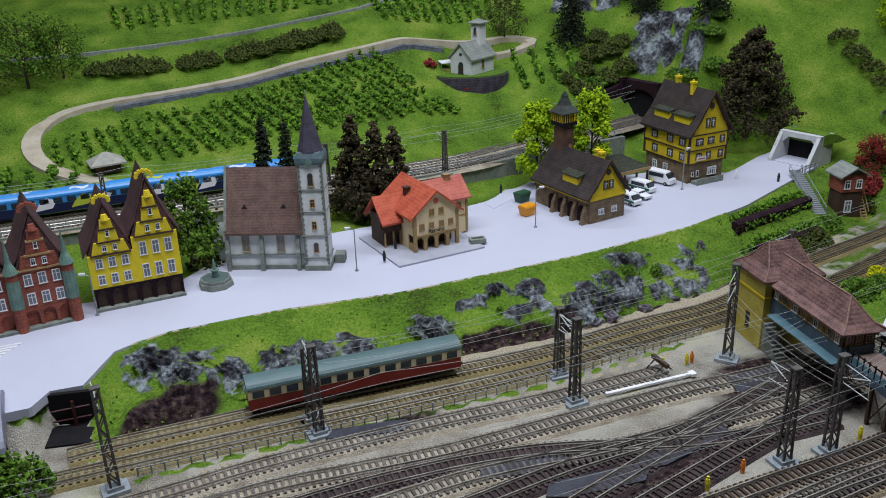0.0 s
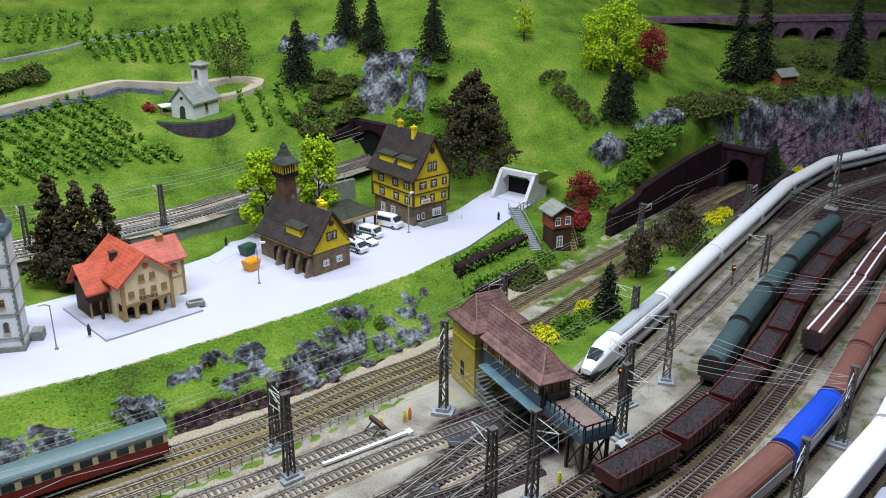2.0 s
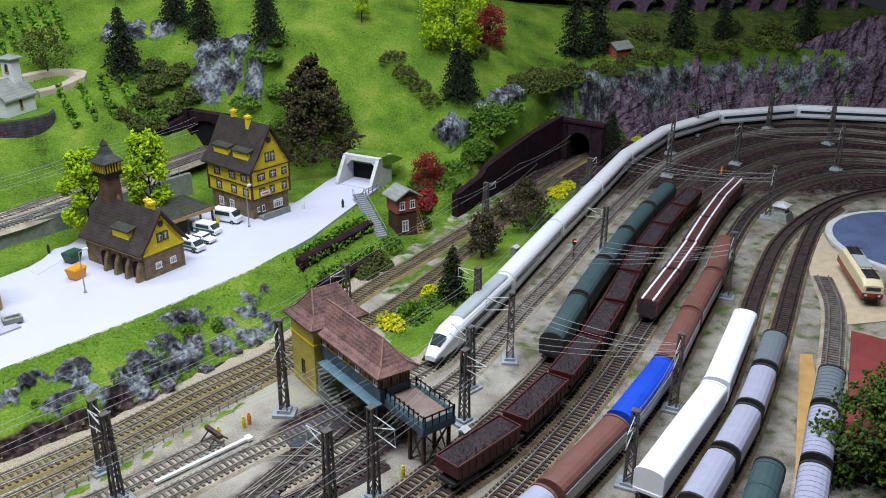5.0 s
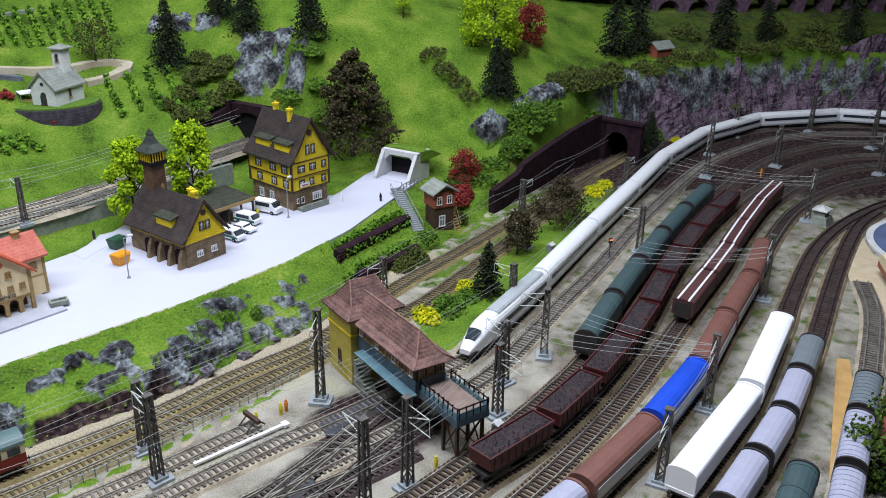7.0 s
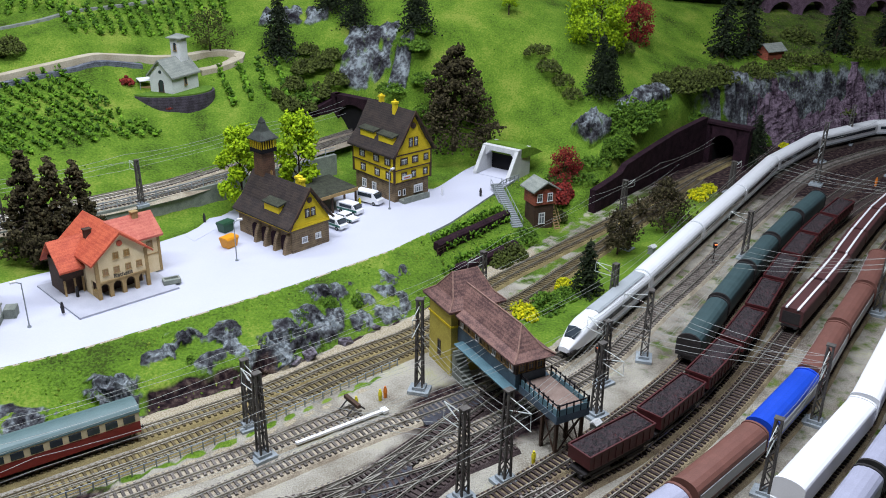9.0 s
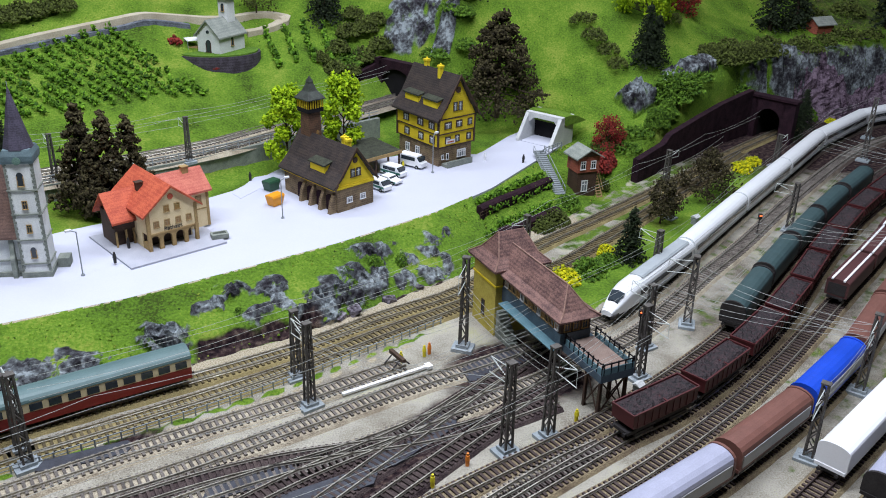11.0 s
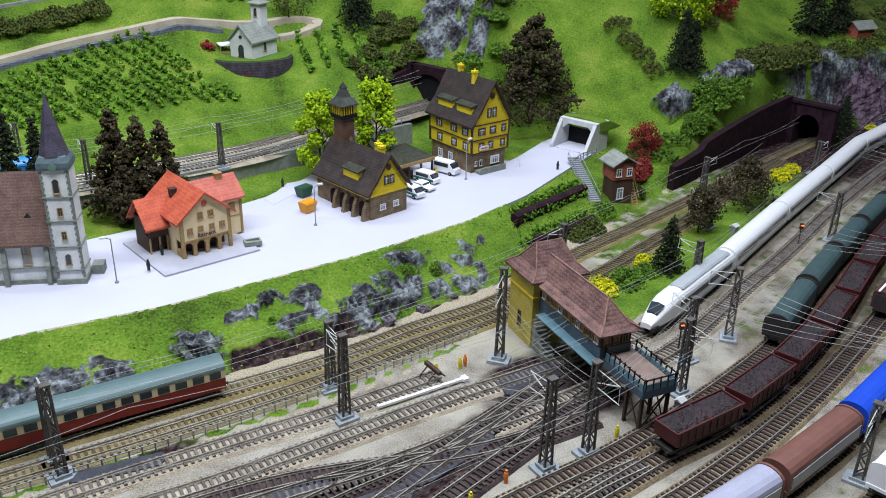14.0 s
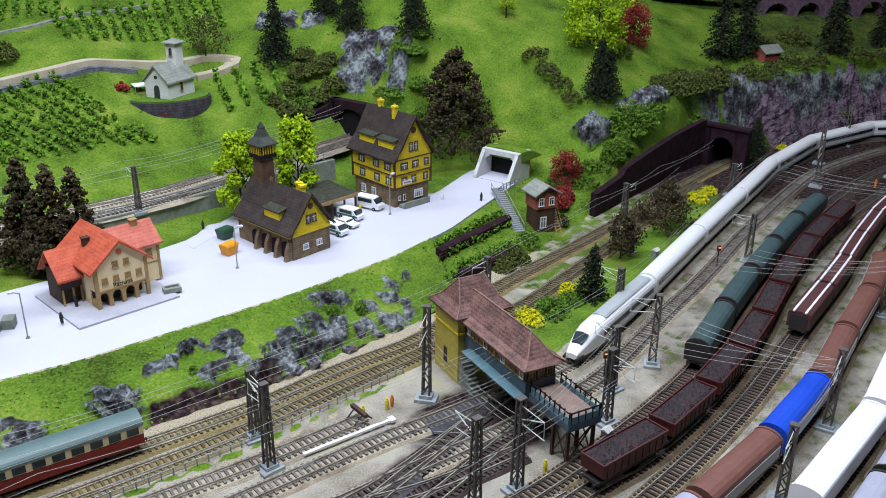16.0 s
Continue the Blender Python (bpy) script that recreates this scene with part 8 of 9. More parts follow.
# scrub along the cliff's edge and at its foot
spread_out(shrub(0.040, 0.030, 0.030, LEAF_BROWN, "brown-green scrub along the cliff edge", 81, 260), [(1.46, 1.955, 1.0), (1.54, 1.985, 1.1), (1.62, 1.995, 1.0), (1.70, 2.02, 1.2), (1.78, 2.02, 1.0), (1.93, 2.03, 1.2), (2.02, 2.03, 1.1), (2.12, 2.03, 1.2), (2.22, 2.02, 1.2), (1.66, 2.13, 1.3), (1.80, 2.16, 1.3), (1.96, 2.17, 1.4), (2.12, 2.15, 1.4), (2.25, 2.10, 1.3)])
spread_out(shrub(0.028, 0.020, 0.040, LEAF_MID, "rough green bush among the rocks", 82, 260), [(1.545, 1.905, 1.0), (1.485, 1.885, 0.9), (1.98, 1.955, 0.8), (0.245, 1.176, 0.5), (0.18, 1.125, 0.45), (0.29, 1.205, 0.5), (0.085, 1.092, 0.45), (0.335, 1.215, 0.5)])
spread_out(shrub(0.016, 0.013, 0.016, LEAF_RED, "red rose bush beside the chapel", 83, 120), [(-0.012, 1.975, 1.0), (0.075, 1.928, 0.9)])
# ---- overhead line ----
MAST = mat("weathered_mast_green", (0.115, 0.108, 0.094), 0.7, (0.042, 0.034, 0.032), 80, 800, 0.2)
FOOTING = mat("mast_footing", (0.34, 0.38, 0.40), 0.85, (0.20, 0.23, 0.25), 80, 700, 0.3)
WIRE = mat("pale_contact_wire", (0.40, 0.42, 0.39), 0.5, None, 90, 600, 0)
INSUL = mat("white_insulator_arm", (0.62, 0.66, 0.62), 0.5, (0.40, 0.44, 0.42), 90, 600, 0.1)


def mast(h=0.112, w=0.0094, arm=0.036, lattice=True):
    t = thing("catenary_mast", "weathered lattice catenary mast with arm on a concrete footing", "catenary mast", group="catenary masts")
    bm = bmesh.new()
    box(bm, -w * 1.5, w * 1.5, -w * 1.2, w * 1.2, -0.003, 0.004), box(bm, -w * 0.9, w * 0.9, -w * 0.8, w * 0.8, 0.004, 0.008)
    part("footing", bm, FOOTING, t, "pale concrete footing")
    top = 0.66
    for sx in (-1, 1):
        for sy in (-1, 1):
            bm = bmesh.new()
            loft(bm, [[(sx * w / 2 * k + dx, sy * w / 2 * k + dy, z) for dx, dy in ((-0.0011, -0.0011), (0.0011, -0.0011), (0.0011, 0.0011), (-0.0011, 0.0011))] for k, z in ((1, 0.006), (top, h))])
            part("upright", bm, MAST, t)
    n = 8
    for i in range(n):
        z0, z1 = 0.008 + (h - 0.012) * i / n, 0.008 + (h - 0.012) * (i + 1) / n
        s = 1 if i % 2 else -1
        k0, k1 = w / 2 * (1 - (1 - top) * i / n), w / 2 * (1 - (1 - top) * (i + 1) / n)
        bm = bmesh.new()
        for q in (-1, 1):
            beam(bm, (-s * k0, q * k0, z0), (s * k1, q * k1, z1), 0.0009, 4), beam(bm, (q * k0, -s * k0, z0), (q * k1, s * k1, z1), 0.0009, 4)
        part("lattice_bar", bm, MAST, t)
    bm = bmesh.new()
    box(bm, -w * 0.55, w * 0.55, -w * 0.45, w * 0.45, h, h + 0.002)
    part("cap", bm, MAST, t)
    bm = bmesh.new()
    beam(bm, (0, 0.002, h * 0.80), (0, arm, h * 0.92), 0.0008, 5), beam(bm, (0, 0.002, h * 0.94), (0, arm, h * 0.92), 0.0005, 5), beam(bm, (0, 0.002, h * 0.76), (0, arm * 1.05, h * 0.74), 0.0006, 5), beam(bm, (0, arm, h * 0.92), (0, arm * 1.02, h * 0.74), 0.0004, 4)
    part("arm", bm, INSUL, t, "pale bracket arm")
    bm = bmesh.new()
    for q in (0.010, 0.013, 0.016):
        cyl(bm, 0.0016, 0.0016, -0.0008, 0.0008, 0, 0, 8, Matrix.Translation((0, q, h * 0.80 + (q - 0.002) * 0.37)))
    part("insulator", bm, TIMBER, t)
    return t


first_mast = None
MASTS = (
    # x, y, turn of the arm, height
    (0.373, 0.983, 150, 0.135), (0.160, 0.892, 25, 0.113), (0.150, 0.958, 200, 0.095), (0.363, 0.761, 20, 0.116), (0.418, 0.777, 200, 0.120), (0.617, 0.938, 20, 0.095), (0.704, 0.983, 60, 0.108),
    (-0.142, 0.842, 25, 0.115), (-0.155, 0.872, 205, 0.098), (-0.346, 0.750, 30, 0.125), (1.133, 1.015, 130, 0.117), (0.836, 0.783, 130, 0.112), (1.478, 1.275, 130, 0.112), (0.575, 0.870, 200, 0.105),
    (0.720, 1.118, 30, 0.088), (0.870, 1.360, 120, 0.070), (0.945, 1.520, -60, 0.075), (1.245, 1.590, -60, 0.072), (1.060, 1.265, 40, 0.090), (1.470, 1.590, 130, 0.105), (1.69, 1.600, 120, 0.105), (1.88, 1.46, 120, 0.115), (2.05, 1.64, 100, 0.110), (1.78, 1.86, -50, 0.105), (2.02, 1.83, -70, 0.105), (0.690, 0.680, 130, 0.100), (0.540, 1.22, 120, 0.085), (1.60, 1.74, -50, 0.100),
)
for x, y, rz, h in MASTS:
    if first_mast is None:
        first_mast = mast(0.112)
        o = first_mast
        o.matrix_basis = pose(x, y, 0, 0, 0, rz) @ Matrix.Diagonal((1, 1, h / 0.112, 1))
    else:
        o = copy_thing(first_mast, pose(x, y, 0, 0, 0, rz))
        o.matrix_basis = pose(x, y, 0, 0, 0, rz) @ Matrix.Diagonal((1, 1, h / 0.112, 1))
for x, y in ((-0.55, 1.355), (-0.20, 1.505), (0.015, 1.575), (0.245, 1.735), (-0.9, 1.18), (-0.33, 1.62)):
    o = copy_thing(first_mast, Matrix())
    o.matrix_basis = pose(x, y, UPPER - 0.002, 0, 0, 28) @ Matrix.Diagonal((0.8, 0.8, 0.75, 1))


def wire(a, b, sag=0.004, r=0.00026, droppers=0):
    a, b = Vector(a), Vector(b)
    n = 10
    bm = bmesh.new()
    pts = [a.lerp(b, i / n) - Vector((0, 0, sag * 4 * (i / n) * (1 - i / n))) for i in range(n + 1)]
    d = (b - a).normalized()
    u = d.cross(Vector((0, 0, 1))).normalized() * r
    w = Vector((0, 0, r))
    loft(bm, [[p + u, p + w, p - u, p - w] for p in pts])
    return tagged(part("contact_wire", bm, WIRE), "thin pale overhead contact wire between masts", "wire", "contact wires")


def wires_along(key, s0, s1, z, span=0.30):
    ln = TRACK[key]
    a, b = ln.near(*s0), ln.near(*s1)
    n = max(1, round((b - a) / span))
    for i in range(n):
        p, q = ln.at(a + (b - a) * i / n)[0], ln.at(a + (b - a) * (i + 1) / n)[0]
        wire((p.x, p.y, p.z + z), (q.x, q.y, q.z + z), 0.0005)
        wire((p.x, p.y, p.z + z + 0.014), (q.x, q.y, q.z + z + 0.014), 0.009)


wires_along("A", (-0.14, 0.92), (1.30, 1.75), 0.066)
wires_along("A2", (-0.14, 0.87), (1.1, 1.58), 0.066)
wires_along("B", (-0.40, 0.69), (0.28, 0.95), 0.072)
wires_along("I", (-0.40, 0.64), (2.3, 1.77), 0.075)
wires_along("I2", (-0.30, 0.60), (2.1, 1.77), 0.075)
wires_along("upper", (-1.3, 1.07), (0.45, 1.96), 0.062)
wires_along("upper2", (-1.3, 1.02), (0.45, 1.90), 0.062)
wires_along("slip", (0.05, 0.715), (0.50, 0.972), 0.075, 0.22)
wires_along("teal", (0.1, 0.62), (1.2, 1.32), 0.078)
# cross spans over the yard
for a, b in (((1.133, 1.015), (0.945, 1.115)), ((1.133, 1.015), (0.87, 1.10)), ((0.836, 0.783), (0.617, 0.938)), ((1.478, 1.275), (1.245, 1.47)), ((1.478, 1.275), (1.30, 1.50)), ((0.704, 0.983), (0.836, 0.783)), ((1.88, 1.46), (1.69, 1.60)), ((0.418, 0.777), (0.617, 0.938)), ((0.363, 0.761), (0.160, 0.892)), ((0.836, 0.783), (0.69, 0.68)), ((0.373, 0.983), (0.418, 0.777))):
    for z in (0.098, 0.088, 0.080):
        wire((*a, z), (*b, z), 0.010)


# ---- street furniture, vehicles and small things ----
def street_lamp(x, y, rz, h=0.068):
    t = thing("street_lamp", "thin grey street lamp with a curved head", "street lamp", pose(x, y, PLAZA, 0, 0, rz), "street lamps")
    bm = bmesh.new()
    cyl(bm, 0.0030, 0.0024, 0, 0.0025, seg=10)
    part("foot", bm, GREYMET, t)
    bm = bmesh.new()
    cyl(bm, 0.0010, 0.0008, 0.002, h, seg=8), beam(bm, (0, 0, h - 0.001), (0.008, 0, h + 0.003), 0.0008)
    part("pole", bm, GREYMET, t)
    bm = bmesh.new()
    box(bm, 0.006, 0.014, -0.0022, 0.0022, h + 0.0018, h + 0.0045)
    part("lamp_head", bm, WHITE, t)


street_lamp(-0.126, 1.207, 200), street_lamp(0.165, 1.369, 10), street_lamp(0.462, 1.546, 40, 0.075), street_lamp(-0.477, 1.080, 190, 0.06)
CAR_GREEN = paint("police_green", (0.02, 0.14, 0.10), 0.35)
TYRE = mat("black_tyre", (0.015, 0.015, 0.016), 0.8, None, 90, 700, 0.1)


def van(x, y, rz, l=0.050, h=0.021, band=True, label="white van with a green band on the square", name="van"):
    t = thing(name, label, "van" if name == "van" else "car", pose(x, y, PLAZA, 0, 0, rz), "parked vehicles")
    w = 0.020
    side = [(-l / 2, 0.004), (l / 2, 0.004), (l / 2, h * 0.50), (l / 2 - l * 0.10, h * 0.56), (l / 2 - l * 0.26, h), (-l / 2 + 0.001, h), (-l / 2, h * 0.9)]
    if name != "van":
        side = [(-l / 2, 0.004), (l / 2, 0.004), (l / 2, h * 0.55), (l * 0.22, h * 0.62), (l * 0.08, h), (-l * 0.28, h), (-l * 0.42, h * 0.66), (-l / 2, h * 0.6)]
    bm = bmesh.new()
    prism(bm, side, -w / 2, w / 2, Matrix.Rotation(math.radians(90), 4, "X"))
    part("body", bm, WHITE_T, t)
    bm = bmesh.new()
    if name == "van":
        box(bm, l / 2 - l * 0.235, l / 2 - l * 0.10, -w * 0.43, w * 0.43, h * 0.60, h * 0.93, Matrix.Translation((0.001, 0, 0)))
    else:
        box(bm, l * 0.06, l * 0.17, -w * 0.42, w * 0.42, h * 0.66, h * 0.94)
    part("windscreen", bm, PANE, t)
    for s in (-1, 1):
        bm = bmesh.new()
        box(bm, -l * 0.36, l * 0.22 if name == "van" else l * 0.06, s * w / 2 - 0.0004, s * w / 2 + 0.0004, h * 0.60, h * 0.90)
        part("side_window", bm, PANE, t)
        if band:
            bm = bmesh.new()
            box(bm, -l * 0.49, l * 0.46, s * w / 2 - 0.0003, s * w / 2 + 0.0003, h * 0.34, h * 0.52)
            part("green_band", bm, CAR_GREEN, t)
        for c in (-l * 0.30, l * 0.30):
            bm = bmesh.new()
            cyl(bm, 0.0038, 0.0038, 0, 0.003, seg=12, m=Matrix.Translation((c, s * (w / 2 - 0.0005) + 0.0015, 0.0038)) @ Matrix.Rotation(math.radians(90), 4, "X"))
            wh = part("wheel", bm, TYRE, t)
            bm = bmesh.new()
            cyl(bm, 0.0018, 0.0018, 0, 0.0034, seg=10, m=Matrix.Translation((c, s * (w / 2 - 0.0005) + 0.0017, 0.0038)) @ Matrix.Rotation(math.radians(90), 4, "X"))
            part("hub", bm, GREYMET, wh)
    return t


van(0.345, 1.478, -55), van(0.372, 1.508, -52, 0.046, 0.014, True, "white and green patrol car beside the vans", "car"), van(0.386, 1.545, -50), van(0.432, 1.590, -48, 0.056, 0.025, False, "plain white delivery van by the yellow house")


def waste_container(x, y, rz, material, label):
    t = thing("waste_container", label, "container", pose(x, y, PLAZA, 0, 0, rz))
    bm = bmesh.new()
    loft(bm, [[(sx * a, sy * b, z) for sx, sy in ((-1, -1), (1, -1), (1, 1), (-1, 1))] for a, b, z in ((0.010, 0.008, 0.001), (0.013, 0.010, 0.016))])
    part("body", bm, material, t)
    bm = bmesh.new()
    profile_x(bm, ((-0.0105, 0.016), (0.0105, 0.016), (0.0085, 0.0195), (-0.0085, 0.0195)), -0.0135, 0.0135)
    part("lid", bm, material, t)


waste_container(0.157, 1.432, 40, paint("orange_container", (0.80, 0.32, 0.01), 0.5), "orange-yellow waste container on the square")
waste_container(0.155, 1.505, 40, paint("green_container", (0.02, 0.08, 0.04), 0.5), "dark green waste container near the lawn")


def figure(x, y, z, body, h=0.017):
    bm = bmesh.new()
    cyl(bm, 0.0022, 0.0026, 0, h * 0.5, seg=7), cyl(bm, 0.0030, 0.0022, h * 0.5, h * 0.82, seg=7), cyl(bm, 0.0015, 0.0015, h * 0.83, h, seg=7)
    o = tagged(part("model_figure", bm, body), "tiny plain model figure standing", "figurine", "model figures")
    o.matrix_basis = pose(x, y, z)


VEST = paint("yellow_vest", (0.75, 0.65, 0.02), 0.6)
ORANGE = paint("orange_vest", (0.75, 0.22, 0.02), 0.6)
for x, y, z, b in ((0.285, 0.966, 0, VEST), (0.318, 0.975, 0, VEST), (0.326, 0.980, 0, ORANGE), (0.462, 0.800, 0, VEST), (0.315, 0.748, 0, ORANGE), (0.27, 0.722, 0, VEST), (-0.085, 1.235, PLAZA + 0.003, INK), (-0.07, 1.285, PLAZA + 0.003, INK), (0.582, 1.600, PLAZA, WHITE_T), (0.655, 1.575, PLAZA, INK), (0.425, 1.60, PLAZA, VEST), (0.41, 1.575, PLAZA, VEST), (0.120, 1.56, PLAZA, INK), (1.60, 1.55, 0, ORANGE), (1.61, 1.56, 0, ORANGE)):
    figure(x, y, z, b)


def buffer_stop(x, y, rz):
    t = thing("buffer_stop", "dark timber buffer stop at the end of a siding", "buffer stop", pose(x, y, 0, 0, 0, rz))
    for s in (-1, 1):
        bm = bmesh.new()
        beam(bm, (-0.014, s * 0.009, 0.008), (0.0, s * 0.009, 0.020), 0.0011), beam(bm, (0.012, s * 0.009, 0.008), (0.0, s * 0.009, 0.020), 0.0011)
        part("bent_rail", bm, UNDER, t)
    bm = bmesh.new()
    box(bm, -0.003, 0.002, -0.016, 0.016, 0.017, 0.022)
    part("beam", bm, TIMBER, t)


buffer_stop(0.278, 0.953, 22)
# white marking board lying between the sidings
bm = bmesh.new()
box(bm, -0.062, 0.062, -0.0022, 0.0022, 0, 0.003), box(bm, 0.058, 0.066, -0.005, 0.005, 0.0, 0.0035)
o = tagged(part("cable_duct", bm, WHITE_T), "long white cable duct on the gravel", "cable duct")
o.matrix_basis = pose(0.2585, 0.924, 0.003, 0, 0, 19.6)
# dark timber decks among the points
for x, y, l, w, rz in ((-0.085, 0.842, 0.10, 0.022, 12), (0.085, 0.765, 0.10, 0.024, 14), (0.16, 0.735, 0.12, 0.028, 16), (0.265, 0.795, 0.14, 0.03, 33), (0.40, 0.93, 0.10, 0.04, 28)):
    bm = bmesh.new()
    prism(bm, [(-l / 2, -w * 0.2), (-l * 0.3, -w / 2), (l * 0.4, -w / 2), (l / 2, 0), (l * 0.45, w / 2), (-l * 0.4, w / 2)], 0, 0.0032)
    o = tagged(part("dark_deck", bm, mat("slate_blue_deck", (0.045, 0.05, 0.065), 0.5, (0.02, 0.02, 0.028), 60, 500, 0.2)), "dark slate-coloured infill plate between the points", "deck", "infill plates")
    o.matrix_basis = pose(x, y, 0.002, 0, 0, rz)


def relay_box(x, y, z=0.0, s=1.0):
    t = thing("relay_box", "grey lineside relay box with pitched lid", "relay box", pose(x, y, z, 0, 0, 30) @ Matrix.Diagonal((s, s, s, 1)))
    bm = bmesh.new()
    box(bm, -0.006, 0.006, -0.005, 0.005, 0, 0.014)
    part("cabinet", bm, GREYMET, t)
    bm = bmesh.new()
    profile_x(bm, ((-0.0065, 0.014), (0.0065, 0.014), (0, 0.018)), -0.0075, 0.0075)
    part("lid", bm, CONCRETE, t)


relay_box(0.905, 1.325), relay_box(0.875, 0.835), relay_box(0.56, 0.84, 0, 0.9)
# small lamp hut inside the curve
t = thing("lineside_hut", "small mossy stone hut with a pale roof", "hut", pose(1.500, 1.262, 0, 0, 0, 25) @ Matrix.Diagonal((0.64, 0.64, 0.72, 1)))
bm = bmesh.new()
loft(bm, [[(sx * a, sy * a, z) for sx, sy in ((-1, -1), (1, -1), (1, 1), (-1, 1))] for a, z in ((0.034, 0), (0.026, 0.022), (0.018, 0.026), (0.018, 0.042))])
part("wall", bm, STONE, t)
bm = bmesh.new()
hip(bm, -0.025, 0.025, -0.025, 0.025, 0.043, 0.055, 0.022)
part("roof", bm, CONCRETE, t)
window(t, wall_frame(0, -0.018, 0, 0), 0, 0.029, 0.012, 0.010, WHITE, PANE, 1)
# wooden hut on the ridge
t = thing("wooden_hut", "small reddish wooden hut with grey roof", "hut", pose(1.650, 2.065, zat(1.65, 2.06) - 0.002, 0, 0, 12))
bm = bmesh.new()
box(bm, -0.030, 0.030, -0.02, 0.02, 0, 0.026)
gable(bm, 0.04, 0.06, 0.026, 0.038, pose(-0.03, 0, 0, 0, 0, -90))
part("wall", bm, BRICK_R, t)
bm = bmesh.new()
saddle(bm, 0.04, 0.06, 0.026, 0.040, 0.006, 0.002, 0.006, 0.006, m=pose(-0.03, 0, 0, 0, 0, -90))
part("roof", bm, ROOF_GREY, t)
# small shelter in the vineyard
t = thing("vineyard_shelter", "small vineyard hut with a pale pyramid roof", "hut", pose(-0.615, 1.548, zat(-0.615, 1.548), 0, 0, 30))
bm = bmesh.new()
box(bm, -0.022, 0.022, -0.018, 0.018, 0, 0.018)
part("wall", bm, TIMBER, t)
bm = bmesh.new()
hip(bm, -0.032, 0.032, -0.026, 0.026, 0.018, 0.036, 0.028)
part("roof", bm, mat("pale_thatch", (0.42, 0.42, 0.36), 0.9, (0.28, 0.28, 0.23), 90, 700, 0.4), t)


def fence(pts, step, h, label, z=None, material=GREYMET):
    ln = Line(pts)
    t = thing("fence", label, "fence")
    bm = bmesh.new()
    rp = [Vector((p.x, p.y, (zat(p.x, p.y) if z is None else z))) for p in ln.pts]
    sweep(bm, rp, ((-0.0005, h * 0.86), (-0.0005, h * 0.95), (0.0005, h * 0.95), (0.0005, h * 0.86)))
    sweep(bm, rp, ((-0.0004, h * 0.45), (-0.0004, h * 0.52), (0.0004, h * 0.52), (0.0004, h * 0.45)))
    part("rail", bm, material, t)
    bm = bmesh.new()
    box(bm, -0.0008, 0.0008, -0.0008, 0.0008, -0.002, h)
    first, n = None, int(ln.length / step)
    for i in range(n + 1):
        p = ln.at(ln.length * i / n)[0]
        m = Matrix.Translation((p.x, p.y, zat(p.x, p.y) if z is None else z))
        if first is None:
            first = part("post", bm, material, t)
            first.matrix_basis = m
        else:
            clone(first, "post", m, t)


fence(((-0.33, 0.775), (-0.039, 0.876), (0.13, 0.942), (0.267, 1.008), (0.36, 1.055)), 0.014, 0.011, "low grey-green fence along the back lines", 0.0)
fence(((0.700, 1.600), (0.730, 1.630), (0.765, 1.650)), 0.012, 0.014, "grey railing at the top of the stair", PLAZA)
fence(((0.50, 1.345), (0.60, 1.425), (0.685, 1.500)), 0.018, 0.014, "dark wooden garden fence on the terrace", None, TIMBER)
# stair from the street down to the cabin
t = thing("outdoor_stair", "grey steel stair from the street down to the lines", "stair")
a, b = Vector((0.700, 1.610, PLAZA)), Vector((0.695, 1.470, 0.008))
for i in range(22):
    p = a.lerp(b, i / 21)
    bm = bmesh.new()
    box(bm, -0.011, 0.011, -0.0030, 0.0030, -0.0012, 0.0008)
    o = part("step", bm, GREYMET, t)
    o.matrix_basis = Matrix.Translation(p + Vector((0, 0, 0.010)))
for s in (-0.0115, 0.0115):
    bm = bmesh.new()
    beam(bm, a + Vector((s, 0, 0.009)), b + Vector((s, 0, 0.009)), 0.0011), beam(bm, a + Vector((s, 0, 0.022)), b + Vector((s, 0, 0.022)), 0.0007)
    for i in range(9):
        p = a.lerp(b, i / 8) + Vector((s, 0, 0.009))
        beam(bm, p, p + Vector((0, 0, 0.013)), 0.0005)
    part("stringer", bm, GREYMET, t)

# signals with lit lamps
for x, y in ((0.985, 1.250), (0.62, 0.965)):
    t = thing("railway_signal", "small dark signal post with red lamps", "signal", pose(x, y, 0))
    bm = bmesh.new()
    cyl(bm, 0.0012, 0.0010, 0, 0.040, seg=7), box(bm, -0.003, 0.003, -0.002, 0.002, 0.034, 0.044)
    part("post", bm, UNDER, t)
    for s in (-1, 1):
        bm = bmesh.new()
        cyl(bm, 0.0010, 0.0010, 0, 0.0012, seg=8, m=Matrix.Translation((s * 0.0014, -0.002, 0.041)) @ Matrix.Rotation(math.radians(90), 4, "X"))
        part("lamp", bm, LAMP_R, t)

# ---- the edges of the layout ----
# underpass below the street
t = thing("underpass", "black underpass opening below the street with rusty girders", "underpass", pose(-0.437, 0.880, 0, 0, 0, 10), kind="structure")
# black wall and floor sheets paint the shade of a deeper pit
bm = bmesh.new()
box(bm, -0.026, 0.026, -0.002, 0.004, -0.010, PLAZA - 0.003), box(bm, -0.026, 0.030, -0.046, -0.002, -0.010, 0.0025)
part("opening_shade", bm, DARK, t)
for z in (0.010, 0.024):
    bm = bmesh.new()
    beam(bm, (-0.024, -0.006, z), (0.020, -0.006, z + 0.004), 0.0012)
    part("girder", bm, OXIDE, t)
bm = bmesh.new()
box(bm, 0.000, 0.003, -0.008, -0.005, -0.006, 0.036)
part("stanchion", bm, OXIDE, t)
